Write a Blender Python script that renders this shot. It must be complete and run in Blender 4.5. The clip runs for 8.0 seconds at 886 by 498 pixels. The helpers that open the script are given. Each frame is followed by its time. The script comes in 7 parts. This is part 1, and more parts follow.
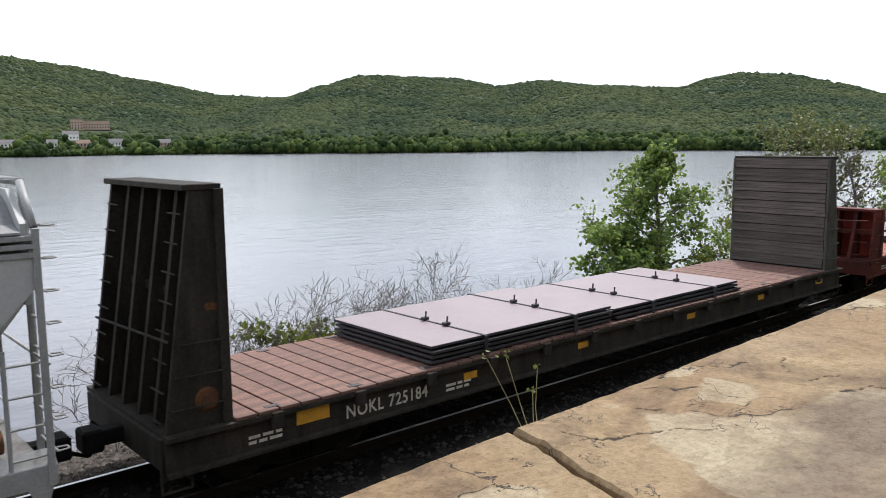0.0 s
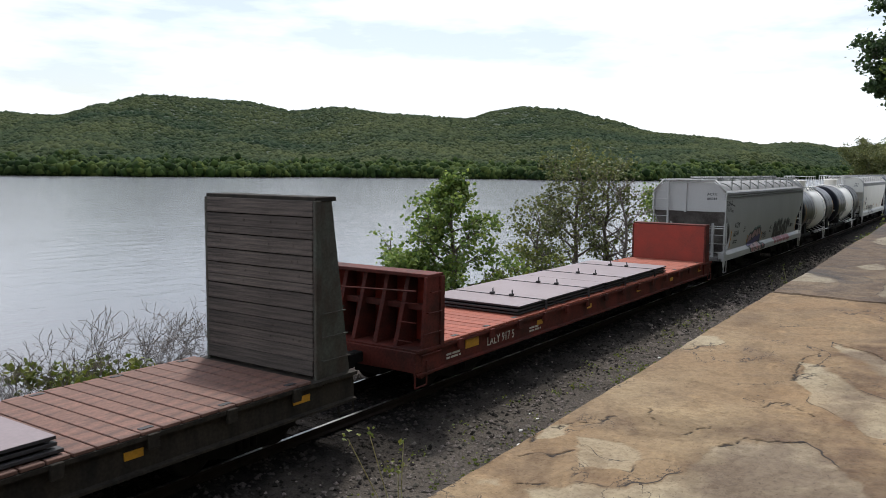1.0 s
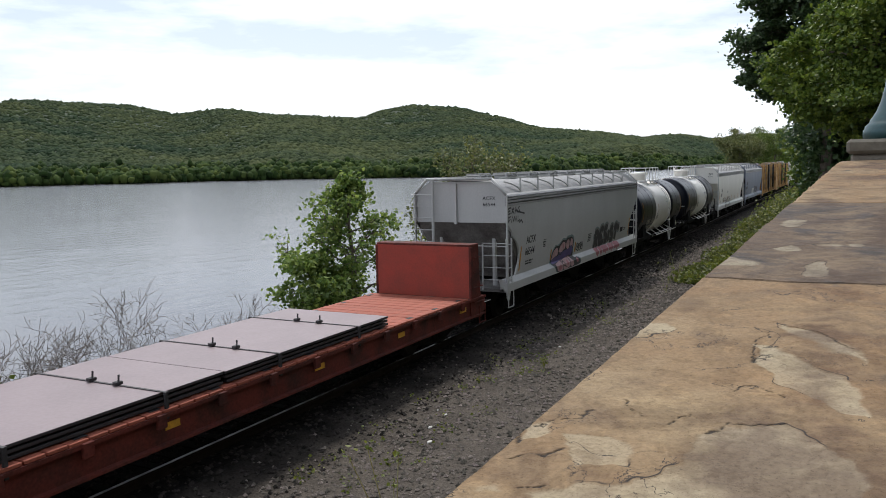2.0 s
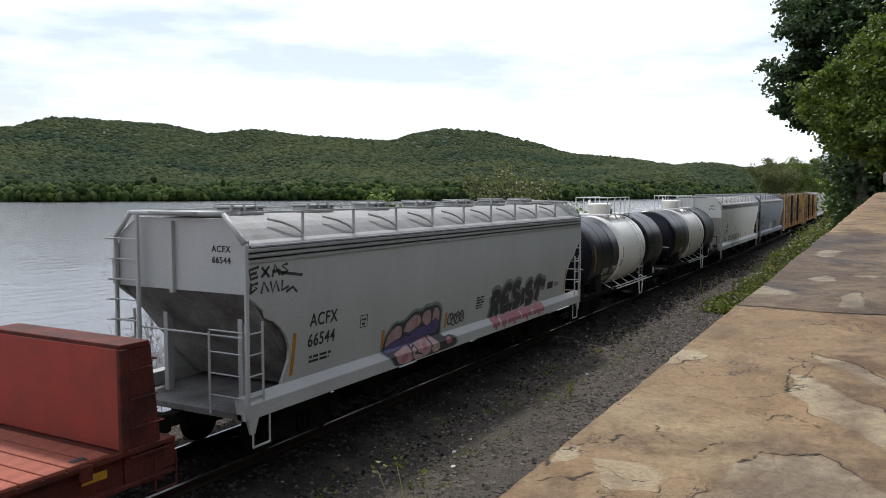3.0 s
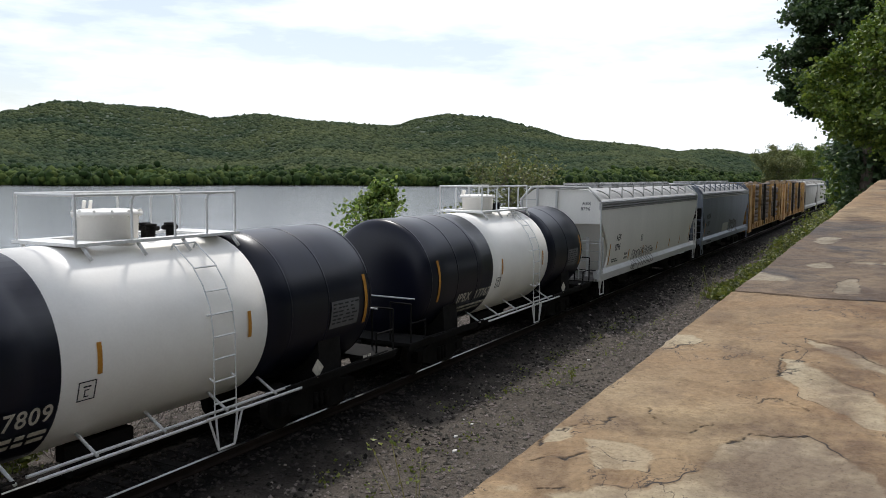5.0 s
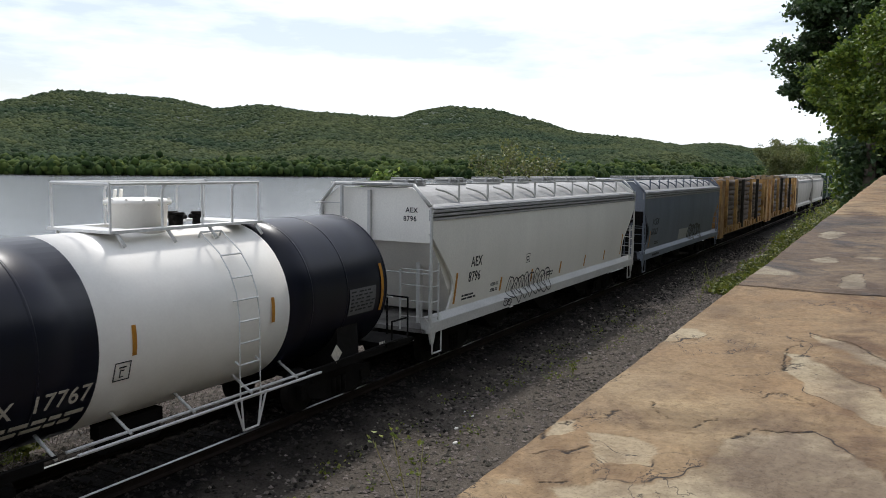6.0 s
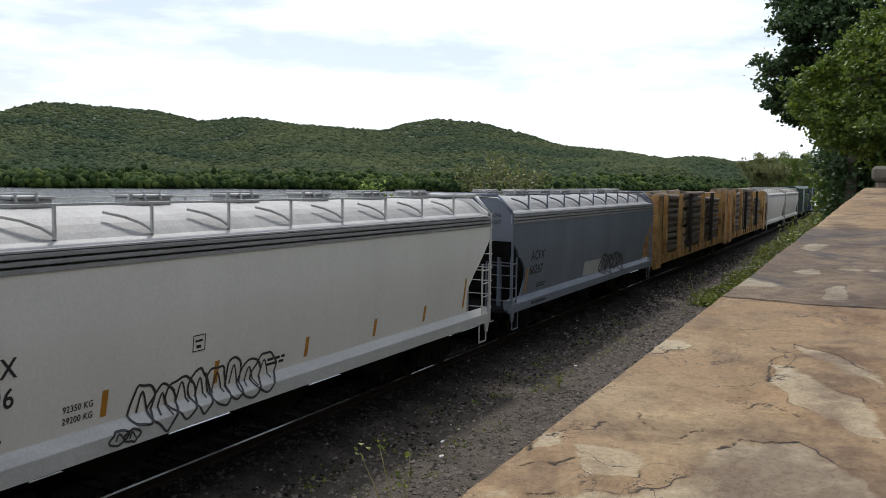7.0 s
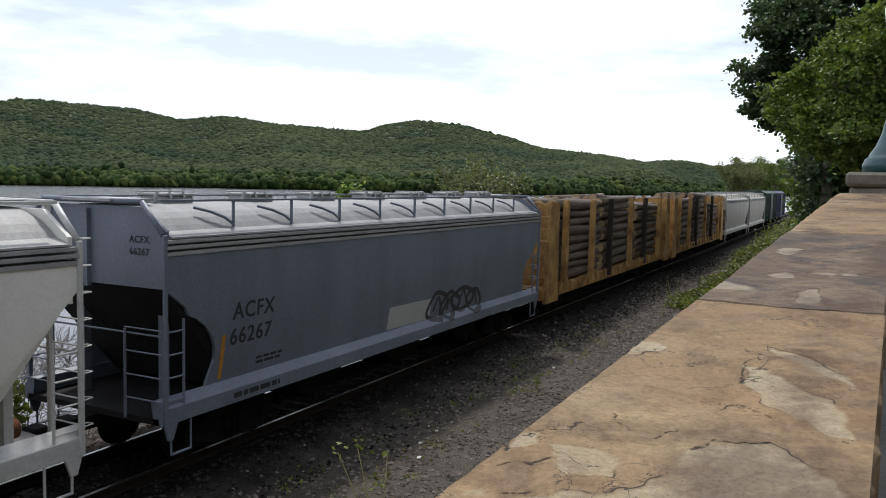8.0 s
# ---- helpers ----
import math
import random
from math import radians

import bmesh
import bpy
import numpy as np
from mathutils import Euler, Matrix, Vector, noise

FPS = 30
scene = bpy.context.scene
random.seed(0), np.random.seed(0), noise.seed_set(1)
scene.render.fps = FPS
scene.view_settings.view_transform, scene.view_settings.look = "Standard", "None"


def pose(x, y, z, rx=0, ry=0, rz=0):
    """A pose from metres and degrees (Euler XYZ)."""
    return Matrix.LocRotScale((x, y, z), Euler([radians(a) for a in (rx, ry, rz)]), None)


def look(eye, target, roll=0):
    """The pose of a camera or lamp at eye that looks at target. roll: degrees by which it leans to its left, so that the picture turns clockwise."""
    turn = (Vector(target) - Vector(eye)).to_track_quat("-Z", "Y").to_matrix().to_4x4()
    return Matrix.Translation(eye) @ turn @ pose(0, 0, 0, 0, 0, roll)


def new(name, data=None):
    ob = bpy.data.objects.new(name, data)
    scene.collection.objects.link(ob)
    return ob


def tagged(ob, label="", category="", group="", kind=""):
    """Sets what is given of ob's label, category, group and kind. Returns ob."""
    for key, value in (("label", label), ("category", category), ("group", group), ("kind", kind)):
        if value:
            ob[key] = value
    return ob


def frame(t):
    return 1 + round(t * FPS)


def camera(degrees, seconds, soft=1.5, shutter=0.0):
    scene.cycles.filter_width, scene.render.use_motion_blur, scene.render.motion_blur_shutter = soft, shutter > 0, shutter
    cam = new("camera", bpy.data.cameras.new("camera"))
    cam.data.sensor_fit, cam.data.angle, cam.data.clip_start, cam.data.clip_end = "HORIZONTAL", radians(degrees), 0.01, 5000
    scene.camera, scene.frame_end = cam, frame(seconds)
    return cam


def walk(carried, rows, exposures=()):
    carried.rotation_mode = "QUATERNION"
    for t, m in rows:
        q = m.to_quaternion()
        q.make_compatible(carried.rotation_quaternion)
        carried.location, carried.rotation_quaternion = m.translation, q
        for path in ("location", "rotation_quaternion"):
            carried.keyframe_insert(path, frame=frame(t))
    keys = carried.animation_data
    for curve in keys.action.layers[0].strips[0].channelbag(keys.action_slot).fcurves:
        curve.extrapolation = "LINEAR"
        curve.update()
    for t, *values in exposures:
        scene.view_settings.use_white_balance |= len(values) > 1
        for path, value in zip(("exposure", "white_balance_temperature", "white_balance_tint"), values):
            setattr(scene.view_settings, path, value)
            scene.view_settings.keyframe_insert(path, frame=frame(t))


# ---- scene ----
cam = camera(57.6, 8.0, soft=0.85, shutter=0.03)
# seconds, eye x y z, heading (from +x towards +y), pitch, roll; x runs along the track, y towards the river, z = 0 is rail top
PATH = [
    (0.0, -0.056, -0.315, 4.852, 48.78, -7.62, -0.47),
    (0.5, 0.024, -0.217, 4.863, 41.21, -6.84, 1.78),
    (1.0, 0.031, -0.117, 4.863, 34.25, -5.76, 0.60),
    (1.5, 0.039, -0.017, 4.852, 26.93, -6.17, -0.98),
    (1.6, 0.038, -0.011, 4.855, 26.60, -6.20, -1.35),
    (1.7, 0.030, 0.000, 4.857, 26.65, -6.13, -1.30),
    (2.8, 0.014, 0.022, 4.850, 28.24, -4.59, -0.06),
    (3.0, 0.012, 0.017, 4.850, 28.83, -4.19, 0.09),
    (3.5, -0.003, -0.001, 4.850, 28.48, -5.73, 0.50),
    (4.0, 0.000, 0.000, 4.850, 29.36, -5.21, 0.43),
    (4.5, -0.003, -0.003, 4.849, 29.57, -4.76, 0.33),
    (4.7, -0.003, -0.004, 4.850, 29.08, -4.92, 0.16),
    (5.8, 0.008, 0.007, 4.847, 29.29, -5.78, 0.69),
    (6.0, 0.010, 0.006, 4.846, 29.17, -5.76, 0.75),
    (6.5, 0.011, 0.011, 4.844, 28.84, -5.28, 1.02),
    (7.0, 0.007, 0.006, 4.845, 28.18, -4.85, 0.80),
    (7.5, 0.003, 0.002, 4.845, 27.43, -4.79, 0.58),
    (8.0, 0.001, 0.002, 4.845, 26.71, -4.72, 1.36),
]


def aim(x, y, z, heading, pitch, roll):
    h, p = radians(heading), radians(pitch)
    eye = Vector((x, y, z))
    return look(eye, eye + Vector((math.cos(h) * math.cos(p), math.sin(h) * math.cos(p), math.sin(p))), roll)


walk(cam, [(t, aim(*r)) for t, *r in PATH], exposures=[(0.0, 0.60), (0.5, 0.28), (1.0, 0.16), (1.5, 0.12), (8.0, 0.12)])

# ---- sky and sun ----
SUN_AZ, SUN_EL = 38.0, 57.0
world = bpy.data.worlds.new("sky")
scene.world = world
world.use_nodes = True
wn, wl = world.node_tree.nodes, world.node_tree.links
wn.clear()
w_out = wn.new("ShaderNodeOutputWorld")
w_bg = wn.new("ShaderNodeBackground")
w_sky = wn.new("ShaderNodeTexSky")
w_sky.sky_type = "NISHITA"
w_sky.sun_disc = False
w_sky.sun_elevation = radians(SUN_EL)
w_sky.sun_rotation = radians(90 - SUN_AZ)
w_sky.air_density, w_sky.dust_density, w_sky.ozone_density = 1.0, 1.5, 1.0
w_co = wn.new("ShaderNodeTexCoord")
w_map = wn.new("ShaderNodeMapping")
w_map.inputs["Scale"].default_value = (1.0, 1.0, 4.5)
w_noise = wn.new("ShaderNodeTexNoise")
w_noise.inputs["Scale"].default_value = 2.6
w_noise.inputs["Detail"].default_value = 7.0
w_noise.inputs["Roughness"].default_value = 0.55
w_ramp = wn.new("ShaderNodeValToRGB")
w_ramp.color_ramp.elements[0].position, w_ramp.color_ramp.elements[1].position = 0.36, 0.58
w_ramp.color_ramp.elements[0].color = (0.25, 0.25, 0.25, 1)
w_mix = wn.new("ShaderNodeMix")
w_mix.data_type = "RGBA"
w_mix.inputs["B"].default_value = (13.2, 13.8, 14.9, 1)
wl.new(w_co.outputs["Generated"], w_map.inputs["Vector"])
wl.new(w_map.outputs["Vector"], w_noise.inputs["Vector"])
wl.new(w_noise.outputs["Fac"], w_ramp.inputs["Fac"])
# the thin cloud lies low over the valley and opens towards the zenith
w_sep = wn.new("ShaderNodeSeparateXYZ")
w_alt = wn.new("ShaderNodeMapRange")
w_alt.interpolation_type = "SMOOTHSTEP"
w_alt.inputs["From Min"].default_value, w_alt.inputs["From Max"].default_value = 0.20, 0.85
w_alt.inputs["To Min"].default_value, w_alt.inputs["To Max"].default_value = 1.0, 0.45
w_mul = wn.new("ShaderNodeMath")
w_mul.operation = "MULTIPLY"
wl.new(w_co.outputs["Generated"], w_sep.inputs["Vector"])
wl.new(w_sep.outputs["Z"], w_alt.inputs["Value"])
wl.new(w_ramp.outputs["Color"], w_mul.inputs[0])
wl.new(w_alt.outputs["Result"], w_mul.inputs[1])
wl.new(w_mul.outputs["Value"], w_mix.inputs["Factor"])
wl.new(w_sky.outputs["Color"], w_mix.inputs["A"])
wl.new(w_mix.outputs["Result"], w_bg.inputs["Color"])
w_bg.inputs["Strength"].default_value = 0.10
wl.new(w_bg.outputs["Background"], w_out.inputs["Surface"])

sun_data = bpy.data.lights.new("sun", "SUN")
sun_data.energy, sun_data.angle, sun_data.color = 2.6, radians(5.0), (1.0, 0.975, 0.94)
sun = new("sun", sun_data)
_s = Vector((math.cos(radians(SUN_AZ)) * math.cos(radians(SUN_EL)), math.sin(radians(SUN_AZ)) * math.cos(radians(SUN_EL)), math.sin(radians(SUN_EL))))
sun.matrix_world = look(_s * 60, (0, 0, 0))


# ---- materials ----
def mat(name, color, rough=0.7, metal=0.0, var=0.25, scale=3.0, fine=40.0, bump=0.15, dist=0.01, tint=None, coat=0.0, spec=0.5, streak=None, island=0.0, translucent=0.0, each=0.0):
    """A weathered surface: large stains and fine grain on a base colour."""
    m = bpy.data.materials.new(name)
    m.use_nodes = True
    n, l = m.node_tree.nodes, m.node_tree.links
    b = n["Principled BSDF"]
    b.inputs["Roughness"].default_value, b.inputs["Metallic"].default_value = rough, metal
    b.inputs["Specular IOR Level"].default_value = spec
    b.inputs["Coat Weight"].default_value = coat
    co = n.new("ShaderNodeTexCoord")
    src = co.outputs["Object"]
    if streak:
        mp = n.new("ShaderNodeMapping")
        mp.inputs["Scale"].default_value = streak
        l.new(src, mp.inputs["Vector"])
        src = mp.outputs["Vector"]
    big, small = n.new("ShaderNodeTexNoise"), n.new("ShaderNodeTexNoise")
    big.inputs["Scale"].default_value, big.inputs["Detail"].default_value, big.inputs["Roughness"].default_value = scale, 6, 0.62
    small.inputs["Scale"].default_value, small.inputs["Detail"].default_value = fine, 4
    l.new(src, big.inputs["Vector"])
    l.new(co.outputs["Object"], small.inputs["Vector"])
    mx = n.new("ShaderNodeMix")
    mx.data_type = "RGBA"
    t = tint or tuple(c * (1 - var) for c in color)
    mx.inputs["A"].default_value, mx.inputs["B"].default_value = (*color, 1), (*t, 1)
    rp = n.new("ShaderNodeValToRGB")
    rp.color_ramp.elements[0].position, rp.color_ramp.elements[1].position = 0.38, 0.66
    l.new(big.outputs["Fac"], rp.inputs["Fac"])
    l.new(rp.outputs["Color"], mx.inputs["Factor"])
    hs = n.new("ShaderNodeHueSaturation")
    mr = n.new("ShaderNodeMapRange")
    mr.inputs["From Min"].default_value, mr.inputs["From Max"].default_value = 0.3, 0.7
    mr.inputs["To Min"].default_value, mr.inputs["To Max"].default_value = 1 - var * 0.6, 1 + var * 0.6
    l.new(small.outputs["Fac"], mr.inputs["Value"])
    val = mr.outputs["Result"]
    if island:
        ge = n.new("ShaderNodeNewGeometry")
        m2 = n.new("ShaderNodeMapRange")
        m2.inputs["To Min"].default_value, m2.inputs["To Max"].default_value = 1 - island, 1 + island
        l.new(ge.outputs["Random Per Island"], m2.inputs["Value"])
        mu = n.new("ShaderNodeMath")
        mu.operation = "MULTIPLY"
        l.new(val, mu.inputs[0])
        l.new(m2.outputs["Result"], mu.inputs[1])
        val = mu.outputs["Value"]
        m3 = n.new("ShaderNodeMapRange")
        m3.inputs["To Min"].default_value, m3.inputs["To Max"].default_value = 0.5 + island * 0.06, 0.5 - island * 0.06
        l.new(ge.outputs["Random Per Island"], m3.inputs["Value"])
        l.new(m3.outputs["Result"], hs.inputs["Hue"])
    if each:
        oi = n.new("ShaderNodeObjectInfo")
        m4 = n.new("ShaderNodeMapRange")
        m4.inputs["To Min"].default_value, m4.inputs["To Max"].default_value = 1 - each, 1 + each
        l.new(oi.outputs["Random"], m4.inputs["Value"])
        mu = n.new("ShaderNodeMath")
        mu.operation = "MULTIPLY"
        l.new(val, mu.inputs[0])
        l.new(m4.outputs["Result"], mu.inputs[1])
        val = mu.outputs["Value"]
    l.new(val, hs.inputs["Value"])
    l.new(mx.outputs["Result"], hs.inputs["Color"])
    l.new(hs.outputs["Color"], b.inputs["Base Color"])
    if bump:
        bp = n.new("ShaderNodeBump")
        bp.inputs["Strength"].default_value, bp.inputs["Distance"].default_value = bump, dist
        l.new(small.outputs["Fac"], bp.inputs["Height"])
        l.new(bp.outputs["Normal"], b.inputs["Normal"])
    if translucent:
        tr = n.new("ShaderNodeBsdfTranslucent")
        l.new(hs.outputs["Color"], tr.inputs["Color"])
        ms = n.new("ShaderNodeMixShader")
        ms.inputs["Fac"].default_value = translucent
        l.new(b.outputs["BSDF"], ms.inputs[1])
        l.new(tr.outputs["BSDF"], ms.inputs[2])
        l.new(ms.outputs["Shader"], n["Material Output"].inputs["Surface"])
    return m


M_GREY = mat("hopper_grey_paint", (0.47, 0.47, 0.46), 0.5, var=0.11, scale=0.7, fine=24, bump=0.05, streak=(0.9, 0.9, 0.22))
M_WHITE = mat("hopper_white_paint", (0.82, 0.795, 0.735), 0.5, var=0.08, scale=0.7, fine=24, bump=0.05, streak=(0.9, 0.9, 0.22))
M_BLUEGREY = mat("hopper_blue_grey_paint", (0.165, 0.190, 0.238), 0.5, var=0.22, scale=0.8, fine=24, bump=0.05, streak=(0.9, 0.9, 0.22))
M_TAN = mat("hopper_tan_paint", (0.42, 0.40, 0.36), 0.55, var=0.2, scale=0.8, fine=24, bump=0.05, streak=(0.9, 0.9, 0.22))
M_SILL = mat("clean_sill_paint", (0.54, 0.535, 0.515), 0.5, var=0.15, scale=0.9, fine=24, bump=0.05, streak=(1.0, 3.0, 3.0))
M_RIB = mat("grey_rib_paint", (0.34, 0.34, 0.335), 0.55, var=0.2, scale=2, fine=30, bump=0.05)
# slope sheet colours with the shade of the recessed car ends painted in
M_SLOPE = mat("dirty_shaded_slope_sheet", (0.22, 0.21, 0.20), 0.7, var=0.35, scale=1.2, fine=18, tint=(0.085, 0.075, 0.07))
M_SLOPE_DARK = mat("shade_dark_slope_sheet", (0.022, 0.021, 0.022), 0.8, spec=0.15, var=0.35, scale=1.2, fine=18)
M_PANEL = mat("faded_data_panel", (0.13, 0.13, 0.135), 0.6, var=0.2, scale=9)
M_TRUCK = mat("grimy_running_gear", (0.012, 0.011, 0.0105), 0.85, var=0.4, scale=5, fine=40, spec=0.12)
M_WHEEL = mat("worn_wheel_steel", (0.02, 0.018, 0.017), 0.7, 0.1, spec=0.15, var=0.4, scale=6)
M_BLACK = mat("tank_black_paint", (0.0032, 0.0042, 0.0135), 0.33, var=0.3, scale=1.0, fine=30, bump=0.03, spec=0.34, streak=(2.5, 2.5, 0.5))
M_TANKWHITE = mat("tank_white_paint", (0.95, 0.92, 0.86), 0.42, var=0.03, scale=0.8, fine=25, bump=0.03, tint=(0.88, 0.845, 0.785))
M_RAILING = mat("white_railing_paint", (0.70, 0.70, 0.69), 0.5, var=0.15, scale=6)
M_BROWN = mat("dark_weathered_olive_paint", (0.040, 0.033, 0.025), 0.8, spec=0.2, var=0.4, scale=1.5, fine=20, tint=(0.018, 0.016, 0.014), streak=(2.5, 2.5, 0.6))
M_RED = mat("faded_red_oxide_paint", (0.33, 0.040, 0.022), 0.6, var=0.15, scale=1.5, fine=20, tint=(0.24, 0.036, 0.022))
M_REDSIDE = mat("dark_red_oxide_paint", (0.130, 0.026, 0.018), 0.75, spec=0.25, var=0.4, scale=1.4, fine=20, tint=(0.050, 0.018, 0.014))
M_DECK = mat("red_brown_deck_plank", (0.205, 0.100, 0.072), 0.8, var=0.35, scale=2.5, fine=30, streak=(0.7, 2.5, 1), tint=(0.10, 0.055, 0.042), each=0.16)
M_DECKRED = mat("red_deck_plank", (0.36, 0.095, 0.055), 0.8, var=0.25, scale=2.5, fine=30, streak=(0.7, 2.5, 1), each=0.12)
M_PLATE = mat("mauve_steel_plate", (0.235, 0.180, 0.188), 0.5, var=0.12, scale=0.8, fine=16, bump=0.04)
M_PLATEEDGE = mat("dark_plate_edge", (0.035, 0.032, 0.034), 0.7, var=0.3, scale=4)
M_BOARD = mat("grey_weathered_board", (0.125, 0.100, 0.085), 0.9, var=0.5, tint=(0.036, 0.030, 0.026), scale=2.2, fine=60, bump=0.5, dist=0.012, streak=(5, 0.35, 9), each=0.3)
M_OLIVE = mat("weathered_olive_steel", (0.070, 0.075, 0.058), 0.8, var=0.4, scale=1.6, fine=22, tint=(0.048, 0.034, 0.024), streak=(2.0, 2.0, 0.7), bump=0.2)
M_ROOFSHEET = mat("dusty_roof_sheet", (0.27, 0.27, 0.268), 0.65, var=0.22, scale=0.8, fine=24, bump=0.05, streak=(3.0, 0.6, 0.6))
M_ROOFPALE = mat("pale_roof_sheet", (0.36, 0.355, 0.345), 0.65, var=0.2, scale=0.8, fine=24, bump=0.05, streak=(3.0, 0.6, 0.6))
# near-black ballast stone: the train's shade put into the colour
M_STONESHADE = mat("train_shade_stone", (0.042, 0.037, 0.033), 0.9, spec=0.08, var=0.3, scale=6, fine=60, bump=0.2, island=0.6)
M_RUST = mat("flaking_rust", (0.15, 0.060, 0.026), 0.9, spec=0.2, var=0.5, scale=9, fine=60, tint=(0.055, 0.036, 0.024))
M_YELLOW = mat("yellow_reflector", (0.62, 0.30, 0.02), 0.5, var=0.2, scale=8)
M_AMBER = mat("amber_stripe", (0.50, 0.22, 0.02), 0.5, var=0.2, scale=8)
M_LETTER_W = mat("white_lettering", (0.62, 0.58, 0.50), 0.7, var=0.3, scale=10)
M_LETTER_K = mat("black_lettering", (0.025, 0.025, 0.028), 0.7, var=0.2, scale=10)
M_GRAF_PINK = mat("pink_spray_paint", (0.46, 0.29, 0.29), 0.6, var=0.3, scale=4)
M_GRAF_BLUE = mat("violet_spray_paint", (0.10, 0.08, 0.21), 0.6, var=0.3, scale=4)
M_GRAF_BLACK = mat("black_spray_paint", (0.045, 0.042, 0.045), 0.6, var=0.3, scale=4)
M_GRAF_GREY = mat("grey_spray_haze", (0.22, 0.215, 0.21), 0.6, var=0.4, scale=3)
M_GRAF_TEAL = mat("faded_teal_spray_paint", (0.20, 0.27, 0.27), 0.6, var=0.3, scale=4)
M_GRAF_RED = mat("red_spray_paint", (0.42, 0.15, 0.17), 0.6, var=0.3, scale=4)
M_LOGYEL = mat("worn_yellow_car_paint", (0.46, 0.27, 0.085), 0.7, var=0.35, scale=1.6, fine=20, tint=(0.20, 0.095, 0.03))
M_LOG = mat("log_bark", (0.13, 0.105, 0.080), 0.95, var=0.4, scale=3, fine=30, bump=0.6, dist=0.02, streak=(0.6, 4, 4), island=0.35)
M_LOGEND = mat("cut_log_end", (0.42, 0.30, 0.17), 0.9, var=0.3, scale=4)
M_BOXGREEN = mat("dark_green_boxcar_paint", (0.018, 0.05, 0.035), 0.6, var=0.3, scale=1.5)
M_BOXBLUE = mat("dark_blue_boxcar_paint", (0.02, 0.035, 0.075), 0.6, var=0.3, scale=1.5)
M_RAIL = mat("rail_steel_rust", (0.025, 0.018, 0.015), 0.8, 0.0, spec=0.1, var=0.3, scale=5)
M_RAILTOP = mat("polished_rail_head", (0.42, 0.42, 0.42), 0.35, 1.0, var=0.1, scale=6, bump=0)
M_TIE = mat("creosoted_tie", (0.014, 0.012, 0.011), 0.9, spec=0.08, var=0.35, scale=4, fine=30, bump=0.4, streak=(6, 0.6, 2))
M_STONE = mat("ballast_stone", (0.175, 0.152, 0.130), 0.9, spec=0.2, var=0.25, scale=6, fine=60, bump=0.2, island=0.55)
M_EARTH = mat("bank_earth", (0.10, 0.095, 0.06), 0.95, var=0.4, scale=0.6, fine=6, bump=0.6, dist=0.08, tint=(0.055, 0.075, 0.03))
M_PATH = mat("walkway_concrete", (0.30, 0.28, 0.25), 0.9, var=0.25, scale=1.5, fine=30, bump=0.3)
M_WALLSTONE = mat("wall_rubble_stone", (0.25, 0.22, 0.18), 0.9, var=0.35, scale=2.5, fine=20, bump=0.5, dist=0.02, island=0.25)
M_MORTAR = mat("wall_mortar", (0.30, 0.28, 0.25), 0.95, var=0.25, scale=5, fine=40)
M_LAMP = mat("teal_lamp_paint", (0.015, 0.060, 0.066), 0.4, var=0.2, scale=8, bump=0.05)
M_LAMPGLASS = mat("lamp_globe", (0.75, 0.75, 0.72), 0.3, var=0.05, scale=4, bump=0)
M_BARK = mat("tree_bark", (0.13, 0.105, 0.085), 0.95, var=0.35, scale=6, fine=30, bump=0.6, dist=0.02)
M_TWIG = mat("bare_grey_twig", (0.165, 0.135, 0.115), 0.9, var=0.25, scale=6, bump=0)
M_LEAF = mat("maple_leaf", (0.185, 0.270, 0.060), 0.5, var=0.3, scale=1.2, fine=8, bump=0, island=0.45, translucent=0.5)
M_LEAFDARK = mat("dark_leaf", (0.058, 0.104, 0.034), 0.55, var=0.3, scale=0.6, fine=5, bump=0, island=0.4, translucent=0.3)
M_LEAFOLIVE = mat("olive_leaf", (0.150, 0.170, 0.050), 0.55, var=0.3, scale=0.8, fine=6, bump=0, island=0.4, translucent=0.3)
M_LEAFYEL = mat("yellow_green_leaf", (0.165, 0.20, 0.032), 0.55, var=0.3, scale=1.0, fine=8, bump=0, island=0.4, translucent=0.35)
M_LEAFGREEN = mat("fresh_green_leaf", (0.132, 0.196, 0.026), 0.55, var=0.3, scale=0.8, fine=6, bump=0, island=0.4, translucent=0.3)
M_BLOCKER = mat("woods_leaf_mass", (0.030, 0.055, 0.016), 0.9, var=0.3, scale=0.4, fine=3, bump=0, island=0.4)
M_STALK = mat("dry_weed_stalk", (0.36, 0.34, 0.17), 0.8, var=0.25, scale=9, bump=0)
M_FOREST = mat("far_forest_crowns", (0.054, 0.068, 0.027), 0.95, spec=0.1, var=0.22, scale=0.0065, fine=0.05, bump=0.0, dist=1.5, tint=(0.023, 0.042, 0.021), island=0.32)
M_SHOREWOOD = mat("shore_tree_crowns", (0.046, 0.072, 0.017), 0.95, spec=0.1, var=0.25, scale=0.02, fine=0.2, bump=0.0, tint=(0.018, 0.034, 0.011), island=0.5)
M_HILL = mat("far_forest_floor", (0.030, 0.050, 0.018), 0.95, var=0.4, scale=0.02, fine=0.12, bump=1.0, dist=5)
M_HOUSEW = mat("white_house_siding", (0.68, 0.67, 0.64), 0.7, var=0.1, scale=0.5)
M_HOUSET = mat("tan_brick", (0.34, 0.25, 0.19), 0.8, var=0.15, scale=0.5)
M_ROOF = mat("grey_shingle_roof", (0.14, 0.13, 0.13), 0.85, var=0.2, scale=0.5)
M_ROOFR = mat("brown_shingle_roof", (0.20, 0.13, 0.10), 0.85, var=0.2, scale=0.5)
